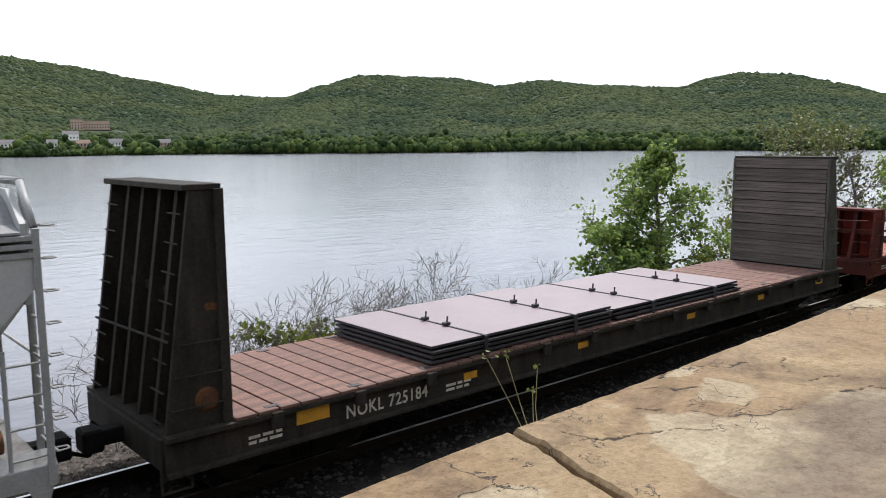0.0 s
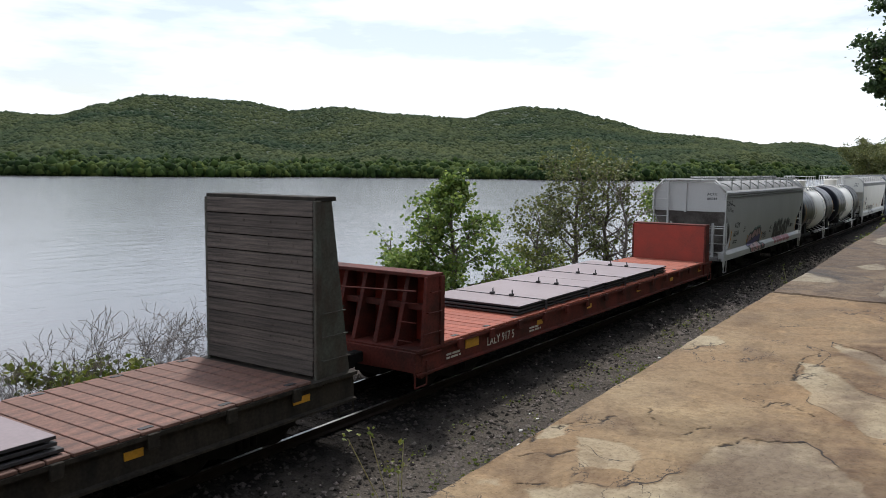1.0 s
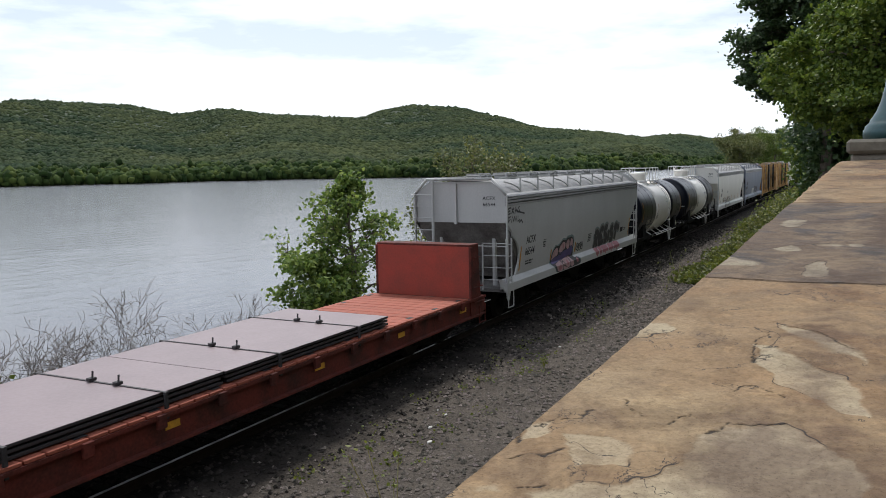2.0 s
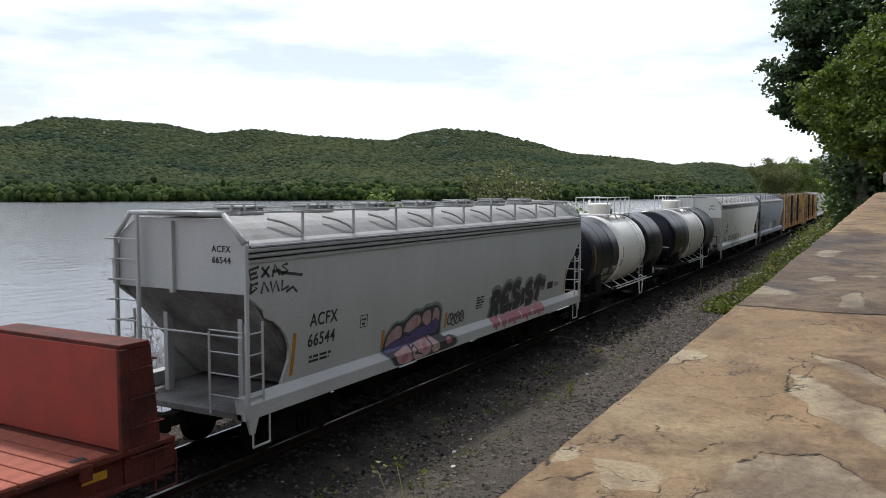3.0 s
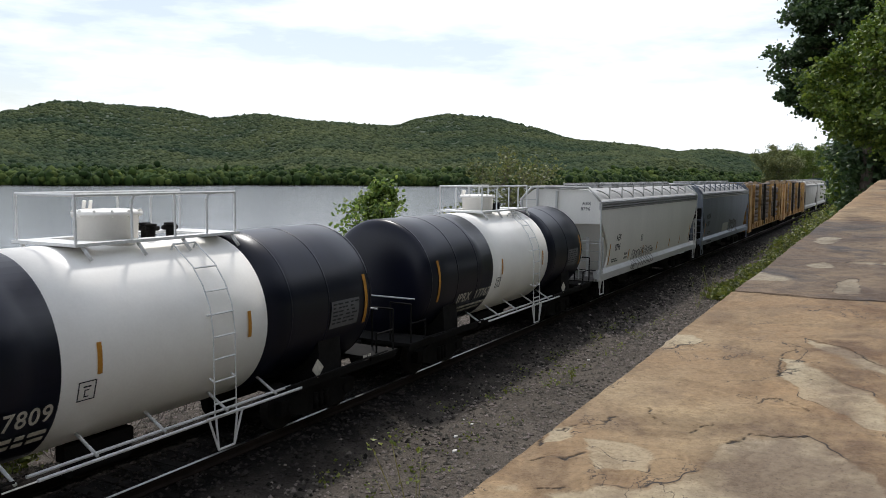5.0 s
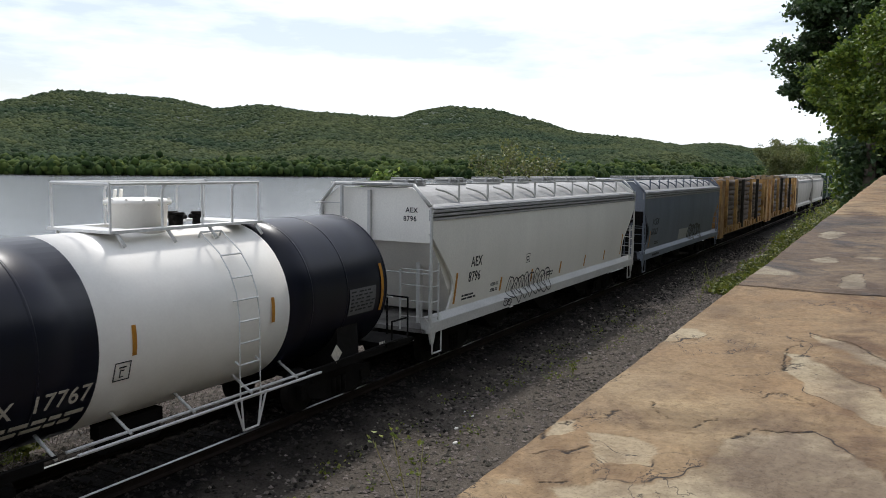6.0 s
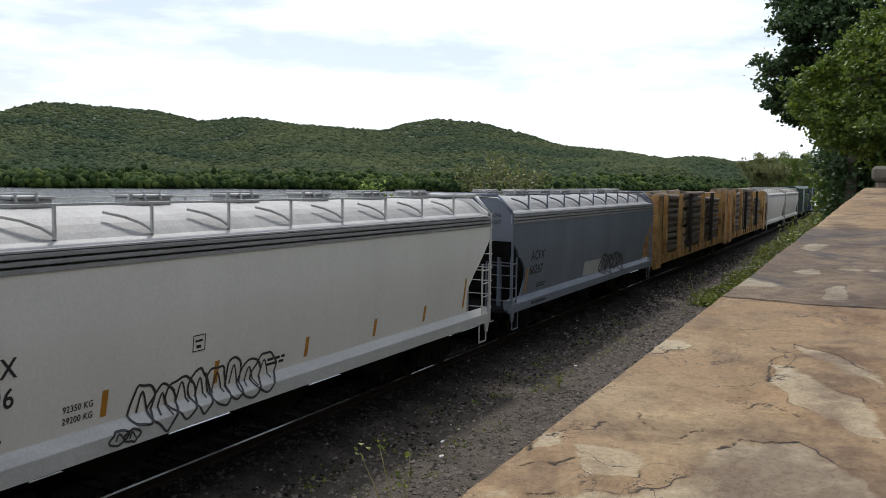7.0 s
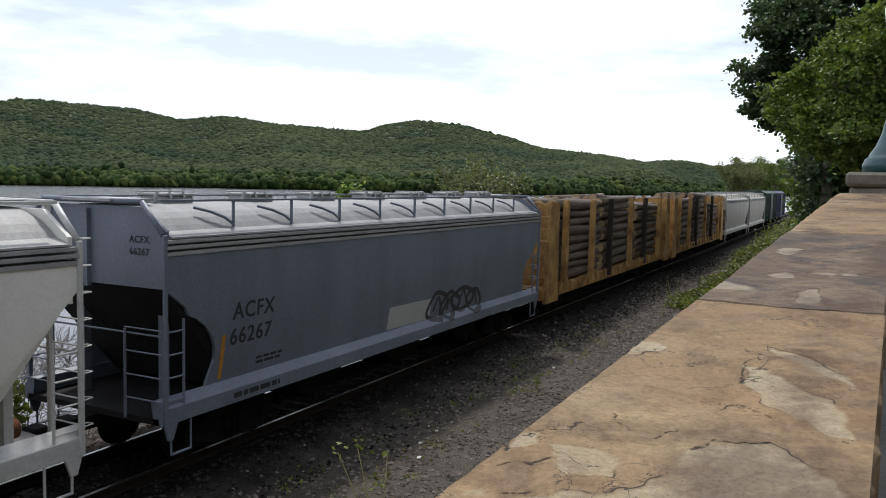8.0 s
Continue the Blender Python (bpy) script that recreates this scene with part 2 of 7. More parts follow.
M_PANE = mat("dark_window_pane", (0.03, 0.035, 0.04), 0.15, var=0.1, scale=1, bump=0)


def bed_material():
    """Crushed-stone bed, its colour blackened along the rails to deepen the train's shade."""
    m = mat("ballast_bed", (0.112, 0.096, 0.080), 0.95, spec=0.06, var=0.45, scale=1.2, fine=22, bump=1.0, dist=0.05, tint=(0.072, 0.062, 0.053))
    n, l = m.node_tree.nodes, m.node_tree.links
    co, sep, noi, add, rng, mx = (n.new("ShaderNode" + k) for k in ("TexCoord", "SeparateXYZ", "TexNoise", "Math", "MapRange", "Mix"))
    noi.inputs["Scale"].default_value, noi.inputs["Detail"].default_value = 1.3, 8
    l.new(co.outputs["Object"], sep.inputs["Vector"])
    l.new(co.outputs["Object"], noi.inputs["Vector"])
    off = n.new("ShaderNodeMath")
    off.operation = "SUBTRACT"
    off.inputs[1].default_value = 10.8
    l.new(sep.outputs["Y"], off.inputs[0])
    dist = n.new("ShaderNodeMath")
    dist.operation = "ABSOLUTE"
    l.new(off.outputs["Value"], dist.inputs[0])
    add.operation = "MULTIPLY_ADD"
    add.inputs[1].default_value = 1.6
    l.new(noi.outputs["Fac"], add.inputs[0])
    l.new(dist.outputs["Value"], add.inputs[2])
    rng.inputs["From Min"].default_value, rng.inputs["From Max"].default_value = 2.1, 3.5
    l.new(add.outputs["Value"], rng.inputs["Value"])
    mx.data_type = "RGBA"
    # near-black painted in under and beside the train for its shade
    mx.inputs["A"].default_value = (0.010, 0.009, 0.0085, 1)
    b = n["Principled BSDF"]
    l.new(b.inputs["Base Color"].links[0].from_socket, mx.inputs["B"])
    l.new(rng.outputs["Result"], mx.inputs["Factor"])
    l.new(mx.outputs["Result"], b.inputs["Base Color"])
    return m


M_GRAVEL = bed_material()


def cap_material(name, base, stain):
    """Flaking sandstone: tan skin, paler beds where the skin has come off, dark lichen and rusty bands."""
    m = bpy.data.materials.new(name)
    m.use_nodes = True
    n, l = m.node_tree.nodes, m.node_tree.links
    b = n["Principled BSDF"]
    b.inputs["Roughness"].default_value = 0.85
    b.inputs["Specular IOR Level"].default_value = 0.3
    co = n.new("ShaderNodeTexCoord")

    def noi(scale, detail=6, rough=0.6, warp=0.0):
        t = n.new("ShaderNodeTexNoise")
        t.inputs["Scale"].default_value, t.inputs["Detail"].default_value, t.inputs["Roughness"].default_value, t.inputs["Distortion"].default_value = scale, detail, rough, warp
        l.new(co.outputs["Object"], t.inputs["Vector"])
        return t.outputs["Fac"]

    def ramp(v, a, c):
        r = n.new("ShaderNodeMapRange")
        r.inputs["From Min"].default_value, r.inputs["From Max"].default_value = a, c
        l.new(v, r.inputs["Value"])
        return r.outputs["Result"]

    def mix(f, a, c, mode="MIX"):
        x = n.new("ShaderNodeMix")
        x.data_type, x.blend_type = "RGBA", mode
        for s, v in ((x.inputs["Factor"], f), (x.inputs["A"], a), (x.inputs["B"], c)):
            if isinstance(v, (tuple, float)):
                s.default_value = (*v, 1) if isinstance(v, tuple) else v
            else:
                l.new(v, s)
        return x.outputs["Result"]

    big, mid, fine = noi(1.6, 5, 0.55, 0.4), noi(5.5, 6, 0.6, 0.6), noi(90, 4, 0.7)
    col = mix(ramp(big, 0.36, 0.62), base[0], base[1])
    col = mix(ramp(mid, 0.50, 0.66), col, base[2])
    col = mix(ramp(noi(2.3, 6, 0.62, 0.8), stain, stain + 0.10), col, (0.070, 0.060, 0.055))
    col = mix(ramp(noi(3.4, 9, 0.66, 1.3), 0.50, 0.60), col, mix(1.0, col, (0.82, 0.80, 0.78), "MULTIPLY"))
    col = mix(ramp(noi(6.2, 9, 0.66, 0.9), 0.55, 0.62), col, mix(1.0, col, (1.16, 1.15, 1.12), "MULTIPLY"))
    at = n.new("ShaderNodeAttribute")
    at.attribute_name = "bed"
    fld = n.new("ShaderNodeAttribute")
    fld.attribute_name = "flake"
    dmp = n.new("ShaderNodeAttribute")
    dmp.attribute_name = "damp"
    bare = mix(ramp(noi(7, 6, 0.65), 0.35, 0.7), base[3], base[4])
    col = mix(at.outputs["Fac"], col, bare)
    col = mix(dmp.outputs["Fac"], col, mix(1.0, col, (0.52, 0.47, 0.48), "MULTIPLY"))
    col = mix(ramp(fine, 0.40, 0.75), col, mix(1.0, col, (0.64, 0.62, 0.60), "MULTIPLY"))
    col = mix(ramp(noi(240, 3, 0.6), 0.60, 0.68), col, mix(1.0, col, (0.66, 0.64, 0.62), "MULTIPLY"))

    def product(a, c):
        x = n.new("ShaderNodeMath")
        x.operation = "MULTIPLY"
        l.new(a, x.inputs[0])
        l.new(c, x.inputs[1])
        return x.outputs["Value"]

    def band(v, mid_at, half):
        return product(ramp(v, mid_at - half, mid_at - half * 0.3), ramp(v, mid_at + half, mid_at + half * 0.3))

    # open cracks along the lifted skin and a few across it; rim also paints the shade at the skin's edge
    rim = product(band(fld.outputs["Fac"], 0.490, 0.016), ramp(noi(6.0, 3, 0.5), 0.53, 0.57))
    line = product(band(noi(2.6, 7, 0.60, 0.5), 0.47, 0.0035), ramp(noi(3.3, 3, 0.5), 0.54, 0.57))
    scab = product(band(noi(7.5, 6, 0.62, 0.6), 0.46, 0.007), ramp(noi(4.4, 3, 0.5), 0.56, 0.60))
    shell = mix(ramp(noi(9.0, 8, 0.66, 0.7), 0.535, 0.55), col, mix(1.0, col, (0.86, 0.84, 0.82), "MULTIPLY"))
    col = mix(scab, shell, (0.050, 0.038, 0.030))
    col = mix(rim, col, (0.030, 0.024, 0.020))
    col = mix(line, col, (0.035, 0.028, 0.022))
    crk = n.new("ShaderNodeAttribute")
    crk.attribute_name = "crack"
    col = mix(crk.outputs["Fac"], col, (0.022, 0.017, 0.014))
    l.new(col, b.inputs["Base Color"])
    bp = n.new("ShaderNodeBump")
    bp.inputs["Strength"].default_value, bp.inputs["Distance"].default_value = 0.6, 0.005
    l.new(fine, bp.inputs["Height"])
    b2 = n.new("ShaderNodeBump")
    b2.inputs["Strength"].default_value, b2.inputs["Distance"].default_value = 0.5, 0.02
    l.new(mid, b2.inputs["Height"])
    l.new(bp.outputs["Normal"], b2.inputs["Normal"])
    l.new(b2.outputs["Normal"], b.inputs["Normal"])
    return m


M_CAP = cap_material("flaking_sandstone", ((0.325, 0.240, 0.140), (0.255, 0.160, 0.082), (0.190, 0.128, 0.076), (0.425, 0.360, 0.245), (0.365, 0.300, 0.195)), 0.60)
M_CAP_DARK = cap_material("darker_sandstone", ((0.200, 0.145, 0.094), (0.140, 0.098, 0.066), (0.105, 0.076, 0.056), (0.350, 0.305, 0.220), (0.270, 0.230, 0.165)), 0.53)


def water_material():
    m = bpy.data.materials.new("river_water")
    m.use_nodes = True
    n, l = m.node_tree.nodes, m.node_tree.links
    b = n["Principled BSDF"]
    b.inputs["Base Color"].default_value = (0.10, 0.10, 0.115, 1)
    b.inputs["Roughness"].default_value = 0.16
    b.inputs["IOR"].default_value = 1.33
    co = n.new("ShaderNodeTexCoord")
    mp = n.new("ShaderNodeMapping")
    mp.inputs["Rotation"].default_value = (0, 0, 0.6)
    mp.inputs["Scale"].default_value = (0.45, 1.0, 1.0)
    l.new(co.outputs["Object"], mp.inputs["Vector"])
    prev = None
    for sc, st, di in ((0.03, 0.10, 2.0), (0.5, 0.35, 0.2), (2.2, 0.35, 0.05)):
        t = n.new("ShaderNodeTexNoise")
        t.inputs["Scale"].default_value, t.inputs["Detail"].default_value = sc, 5
        l.new(mp.outputs["Vector"], t.inputs["Vector"])
        bp = n.new("ShaderNodeBump")
        bp.inputs["Strength"].default_value, bp.inputs["Distance"].default_value = st, di
        l.new(t.outputs["Fac"], bp.inputs["Height"])
        if prev:
            l.new(prev, bp.inputs["Normal"])
        prev = bp.outputs["Normal"]
    l.new(prev, b.inputs["Normal"])
    return m


M_WATER = water_material()


# ---- mesh helpers ----
def box(bm, x0, y0, z0, x1, y1, z1, bevel=0.0):
    vs = [bm.verts.new(p) for p in ((x0, y0, z0), (x1, y0, z0), (x1, y1, z0), (x0, y1, z0), (x0, y0, z1), (x1, y0, z1), (x1, y1, z1), (x0, y1, z1))]
    fs = [bm.faces.new([vs[i] for i in f]) for f in ((0, 3, 2, 1), (4, 5, 6, 7), (0, 1, 5, 4), (1, 2, 6, 5), (2, 3, 7, 6), (3, 0, 4, 7))]
    if bevel:
        es = list({e for f in fs for e in f.edges})
        bmesh.ops.bevel(bm, geom=es, offset=bevel, segments=1, affect="EDGES", profile=0.5)
    return bm


def tube(bm, a, b, r0, r1=None, n=8, caps=True):
    """A round bar or tapered limb from a to b."""
    a, b = Vector(a), Vector(b)
    r1 = r0 if r1 is None else r1
    d = (b - a).normalized()
    u = d.orthogonal().normalized()
    v = d.cross(u)
    ring0 = [bm.verts.new(a + (u * math.cos(2 * math.pi * i / n) + v * math.sin(2 * math.pi * i / n)) * r0) for i in range(n)]
    ring1 = [bm.verts.new(b + (u * math.cos(2 * math.pi * i / n) + v * math.sin(2 * math.pi * i / n)) * r1) for i in range(n)]
    for i in range(n):
        j = (i + 1) % n
        f = bm.faces.new((ring0[i], ring0[j], ring1[j], ring1[i]))
        f.smooth = n > 6
    if caps:
        bm.faces.new(ring0[::-1])
        bm.faces.new(ring1)
    return bm


def prism(bm, pts, axis, lo, hi):
    """A flat outline pushed along an axis: pts are in the two other axes, in order."""
    def at(p, w):
        return {"x": (w, p[0], p[1]), "y": (p[0], w, p[1]), "z": (p[0], p[1], w)}[axis]
    a = [bm.verts.new(at(p, lo)) for p in pts]
    b = [bm.verts.new(at(p, hi)) for p in pts]
    k = len(pts)
    bm.faces.new(a)
    bm.faces.new(b[::-1])
    for i in range(k):
        j = (i + 1) % k
        bm.faces.new((a[j], a[i], b[i], b[j]))
    return bm


def lathe(bm, profile, n=16, axis="z", at=(0, 0, 0), smooth=True):
    """Rings of (radius, height) turned round an axis."""
    rings = []
    for r, h in profile:
        ring = []
        for i in range(n):
            c, s = r * math.cos(2 * math.pi * i / n), r * math.sin(2 * math.pi * i / n)
            p = {"z": (c, s, h), "y": (c, h, s), "x": (h, c, s)}[axis]
            ring.append(bm.verts.new(Vector(p) + Vector(at)))
        rings.append(ring)
    for p, q in zip(rings, rings[1:]):
        for i in range(n):
            j = (i + 1) % n
            f = bm.faces.new((p[i], p[j], q[j], q[i]))
            f.smooth = smooth
    if profile[0][0] > 1e-4:
        bm.faces.new(rings[0][::-1])
    if profile[-1][0] > 1e-4:
        bm.faces.new(rings[-1])
    return bm


def mesh_of(name, bm, material):
    bmesh.ops.recalc_face_normals(bm, faces=bm.faces[:])
    me = bpy.data.meshes.new(name)
    bm.to_mesh(me)
    bm.free()
    for mm in (material if isinstance(material, (list, tuple)) else (material,)):
        me.materials.append(mm)
    return me


def part(name, bm, material, parent=None, label=""):
    ob = new(name, mesh_of(name, bm, material))
    if parent is not None:
        ob.parent = parent
    return tagged(ob, label)


def thing(name, label, category, group="", at=None, kind=""):
    ob = tagged(new(name), label, category, group, kind)
    if at is not None:
        ob.matrix_basis = at
    return ob


def piece(name, me, parent, m):
    ob = new(name, me)
    ob.parent = parent
    ob.matrix_basis = m
    return ob


def raw(name, verts, faces, material, smooth=False):
    me = bpy.data.meshes.new(name)
    me.from_pydata(verts, [], faces)
    if smooth:
        me.polygons.foreach_set("use_smooth", [True] * len(faces))
    me.materials.append(material)
    return new(name, me)


def lettering(name, text, size, material, parent, x, z, y, label="", slant=0.0, face=-1, squeeze=1.0):
    """Painted letters on a side that faces -y (face=-1), or on an end that faces -x (face=0)."""
    cu = bpy.data.curves.new(name, "FONT")
    cu.body, cu.size, cu.extrude, cu.shear = text, size, 0.002, slant
    cu.offset = size * 0.012
    cu.space_character = 1.12
    tmp = new(name, cu)
    dg = bpy.context.evaluated_depsgraph_get()
    me = bpy.data.meshes.new_from_object(tmp.evaluated_get(dg))
    bpy.data.objects.remove(tmp)
    me.materials.clear()
    me.materials.append(material)
    ob = new(name, me)
    ob.parent = parent
    base = pose(x, y, z, 90, 0, 0) if face == -1 else pose(x, y, z, 90, 0, -90)
    ob.matrix_basis = base @ Matrix.Diagonal((squeeze, 1, 1, 1))
    return tagged(ob, label)


# ---- ground, river, far shore ----
WATER_Z, TRACK_Y = -4.4, 10.82


def wall_edge(x):
    """The river-side edge of the parapet's cap."""
    return 0.495 - 0.0436 * x


def wall_top(x):
    return 4.45 + 0.05 * (x - 1.0)


def ground_height(x, y):
    w = wall_edge(x) - 0.22
    step = min(1.0, max(0.0, (x - 9.0) / 6.0))
    if y < w - step * 1.2:
        return 3.35 + max(0.0, x - 10) * 0.012
    if y < 8.4:
        top, foot = 3.35, -0.45
        reach = 0.05 + step * 3.6
        k = min(1.0, (y - (w - step * 1.2)) / reach)
        return top + (foot - top) * k + 0.03 * noise.noise((x * 0.6, y * 0.6, 0))
    for (y0, z0), (y1, z1) in zip(((8.4, -0.45), (9.35, -0.21), (12.3, -0.21), (13.4, -0.5), (15.2, -0.9), (17.4, -4.2), (24, -6.5), (60, -9)), ((9.35, -0.21), (12.3, -0.21), (13.4, -0.5), (15.2, -0.9), (17.4, -4.2), (24, -6.5), (60, -9), (4000, -9))):
        if y <= y1:
            return z0 + (z1 - z0) * (y - y0) / (y1 - y0) + (0.25 * noise.noise((x * 0.35, y * 0.35, 2)) if y > 15.2 else 0.0)
    return -9


def build_ground():
    xs = [-900, -400, -200, -90, -50, -30] + [-20 + 0.5 * i for i in range(161)] + [62 + 3 * i for i in range(60)] + [260, 400, 700, 1100, 1600]
    ys = [-900, -300, -80, -25, -8, -3, -2] + [-1.4 + 0.1 * i for i in range(52)] + [4.2, 5, 6, 7, 8, 8.4, 8.8, 9.35, 10.5, 11.5, 12.3, 12.8, 13.4, 14.0, 14.6, 15.2, 15.8, 16.6, 17.4, 18, 20, 24, 60, 400, 1500, 2600]
    vs, fs = [], []
    for x in xs:
        vs += [(x, y, ground_height(x, y)) for y in ys]
    k = len(ys)
    mats = []
    for i in range(len(xs) - 1):
        for j in range(k - 1):
            fs.append((i * k + j, (i + 1) * k + j, (i + 1) * k + j + 1, i * k + j + 1))
            y, x = (ys[j] + ys[j + 1]) / 2, xs[i]
            z = vs[i * k + j][2]
            mats.append(0 if (-1.1 < z < 0.0 and y < 15.4) else (2 if z > 3.2 and y < 0.5 else 1))
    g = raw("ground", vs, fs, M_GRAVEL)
    g.data.materials.append(M_EARTH)
    g.data.materials.append(M_PATH)
    g.data.polygons.foreach_set("material_index", mats)
    tagged(g, "grey crushed-stone ballast bed with a weedy bank down to the river", "ground", kind="structure")
    w = raw("water", [(-2500, 15.3, WATER_Z), (3200, 15.3, WATER_Z), (3200, 3200, WATER_Z), (-2500, 3200, WATER_Z)], [(0, 1, 2, 3)], M_WATER)
    tagged(w, "wide rippled silver-grey river under a bright sky", "river", kind="structure")


build_ground()

# skyline of the far hills: azimuth from +x towards +y, elevation, in degrees
SKYLINE = ((-12, 1.6), (0, 1.5), (6, 1.8), (8, 1.58), (10.6, 1.92), (13, 1.78), (15.9, 2.24), (19.8, 2.6), (23, 3.54), (25.8, 4.17), (28.7, 4.38), (30.5, 4.13), (32.6, 3.53),
           (38.2, 3.78), (41.7, 4.2), (44.8, 3.88), (48, 4.44), (54.2, 4.68), (57, 3.95), (59.7, 3.1), (63.4, 3.24), (68.7, 4.2), (73, 4.99), (77, 5.45), (85, 5.6), (100, 4.5), (135, 3.5))


def skyline(az):
    for (a0, e0), (a1, e1) in zip(SKYLINE, SKYLINE[1:]):
        if a0 <= az <= a1:
            k = (az - a0) / (a1 - a0)
            k = k * k * (3 - 2 * k) * 0.5 + k * 0.5
            return e0 + (e1 - e0) * k
    return 3.0


EYE_Z = 4.85


def shore(az):
    """Distance of the far shore; it runs away upstream behind the train."""
    return 690 + 25 * math.sin(az * 0.21) + 10 * math.sin(az * 0.9) + max(0.0, 24 - az) ** 1.6 * 6.0


def far_height(az, q):
    """Height of the far land; q = 0 at the shore, 1 on the skyline, and the distance there."""
    s = shore(az)
    far = max(1900.0, s + 500) + 250 * math.sin(az * 0.3)
    r = s + (far - s) * q
    e0 = math.degrees(math.atan((WATER_Z - EYE_Z) / s))
    e1 = skyline(az) - 0.12
    bench = min(0.75, e1 * 0.5) + 0.25 * math.sin(az * 0.55)
    if q < 0.04:
        e = e0 + 0.12 * q / 0.04
    elif q < 0.22:
        k = (q - 0.04) / 0.18
        e = e0 + 0.12 + (bench - e0 - 0.12) * k ** 0.8
    else:
        k = (q - 0.22) / 0.78
        e = bench + (e1 - bench) * (1 - (1 - k) ** 1.35)
    e += 0.16 * noise.noise((az * 0.35, q * 5, 3)) * min(1, q * 6) * (1 - q) * 2
    return r, EYE_Z + r * math.tan(radians(e))


def build_far_land():
    az_list = [-12 + 0.4 * i for i in range(368)]
    qs = [0, 0.02, 0.04] + [0.04 + 0.04 * i for i in range(1, 25)]
    vs, fs = [], []
    for az in az_list:
        a = radians(az)
        for q in qs:
            r, z = far_height(az, q)
            vs.append((r * math.cos(a), r * math.sin(a), z + (0 if q else -2)))
        vs.append(((r + 500) * math.cos(a), (r + 500) * math.sin(a), z - 120))
    k = len(qs) + 1
    for i in range(len(az_list) - 1):
        for j in range(k - 1):
            fs.append((i * k + j, i * k + j + 1, (i + 1) * k + j + 1, (i + 1) * k + j))
    h = raw("far_hills", vs, fs, M_HILL, True)
    tagged(h, "rounded wooded hills along the far bank of the river", "hills", kind="structure")


build_far_land()


def ico(sub):
    bm = bmesh.new()
    bmesh.ops.create_icosphere(bm, subdivisions=sub, radius=1)
    v = np.array([x.co[:] for x in bm.verts])
    f = np.array([[y.index for y in x.verts] for x in bm.faces])
    bm.free()
    return v, f


def clumps(name, places, sizes, material, rng, sub=1, rough=0.25, flat=1.0):
    """Many uneven leafy lumps in one mesh."""
    v, f = ico(sub)
    n, m = len(places), len(v)
    jit = 1 + rough * (rng.random((n, m, 1)) - 0.5) * 2
    stretch = np.stack([0.85 + 0.3 * rng.random(n), 0.85 + 0.3 * rng.random(n), flat * (0.8 + 0.5 * rng.random(n))], 1)
    allv = v[None] * jit * stretch[:, None] * sizes[:, None, None] + places[:, None]
    allf = f[None] + (np.arange(n) * m)[:, None, None]
    me = bpy.data.meshes.new(name)
    me.from_pydata(allv.reshape(-1, 3).tolist(), [], allf.reshape(-1, 3).tolist())
    me.polygons.foreach_set("use_smooth", [True] * len(me.polygons))
    me.materials.append(material)
    return new(name, me)


HOUSES = ((70.6, 13, 0), (72.6, 11, 1), (67.7, 12, 2), (76.8, 13, 0), (74.4, 8, 0))
CLEARINGS = ((71.7, 0.195, 2.0, 0.02), (72.8, 0.12, 0.9, 0.02)) + tuple((a, 0.052, 0.55, 0.016) for a, w, k in HOUSES)


def build_forest():
    rng = np.random.default_rng(5)
    pl, sz, low_pl, low_sz = [], [], [], []
    for i in range(64000):
        az = rng.uniform(-3, 82)
        q = rng.random() ** 1.25 if i > 7000 else rng.random() * 0.012
        if any(abs(az - a) < da and abs(q - c) < dq for a, c, da, dq in CLEARINGS) and rng.random() < 0.97:
            continue
        r, z = far_height(az, q)
        a = radians(az)
        if q < 0.10 + 0.05 * noise.noise((az * 0.5, 0, 0)):
            size = 2.0 + 3.0 * rng.random() ** 2
            if q < 0.035 and any(abs(az - h[0]) < 0.9 for h in HOUSES):
                size *= 0.5
            # a tree is a few uneven lumps round its stem
            for k in range(3):
                d = rng.normal(size=3) * size * 0.55
                low_pl.append((r * math.cos(a) + d[0], r * math.sin(a) + d[1], z + size * 0.45 + abs(d[2]) + (0.5 if q < 0.012 else 1.0)))
                low_sz.append(size * rng.uniform(0.45, 0.95))
        else:
            size = 2.0 + 2.6 * rng.random() ** 2 + r * 0.0007
            pl.append((r * math.cos(a), r * math.sin(a), z - size * 0.2 + rng.normal() * 0.5))
            sz.append(size * 1.12)
    ob = clumps("far_woods", np.array(pl), np.array(sz), M_FOREST, rng, 1, 0.22, 0.8)
    tagged(ob, "spring-green deciduous woods covering the far hills", "woods", kind="stuff")
    ob = clumps("shore_woods", np.array(low_pl), np.array(low_sz), M_SHOREWOOD, rng, 1, 0.3, 0.95)
    tagged(ob, "lush mixed trees along the far shore", "woods", kind="stuff")


build_forest()


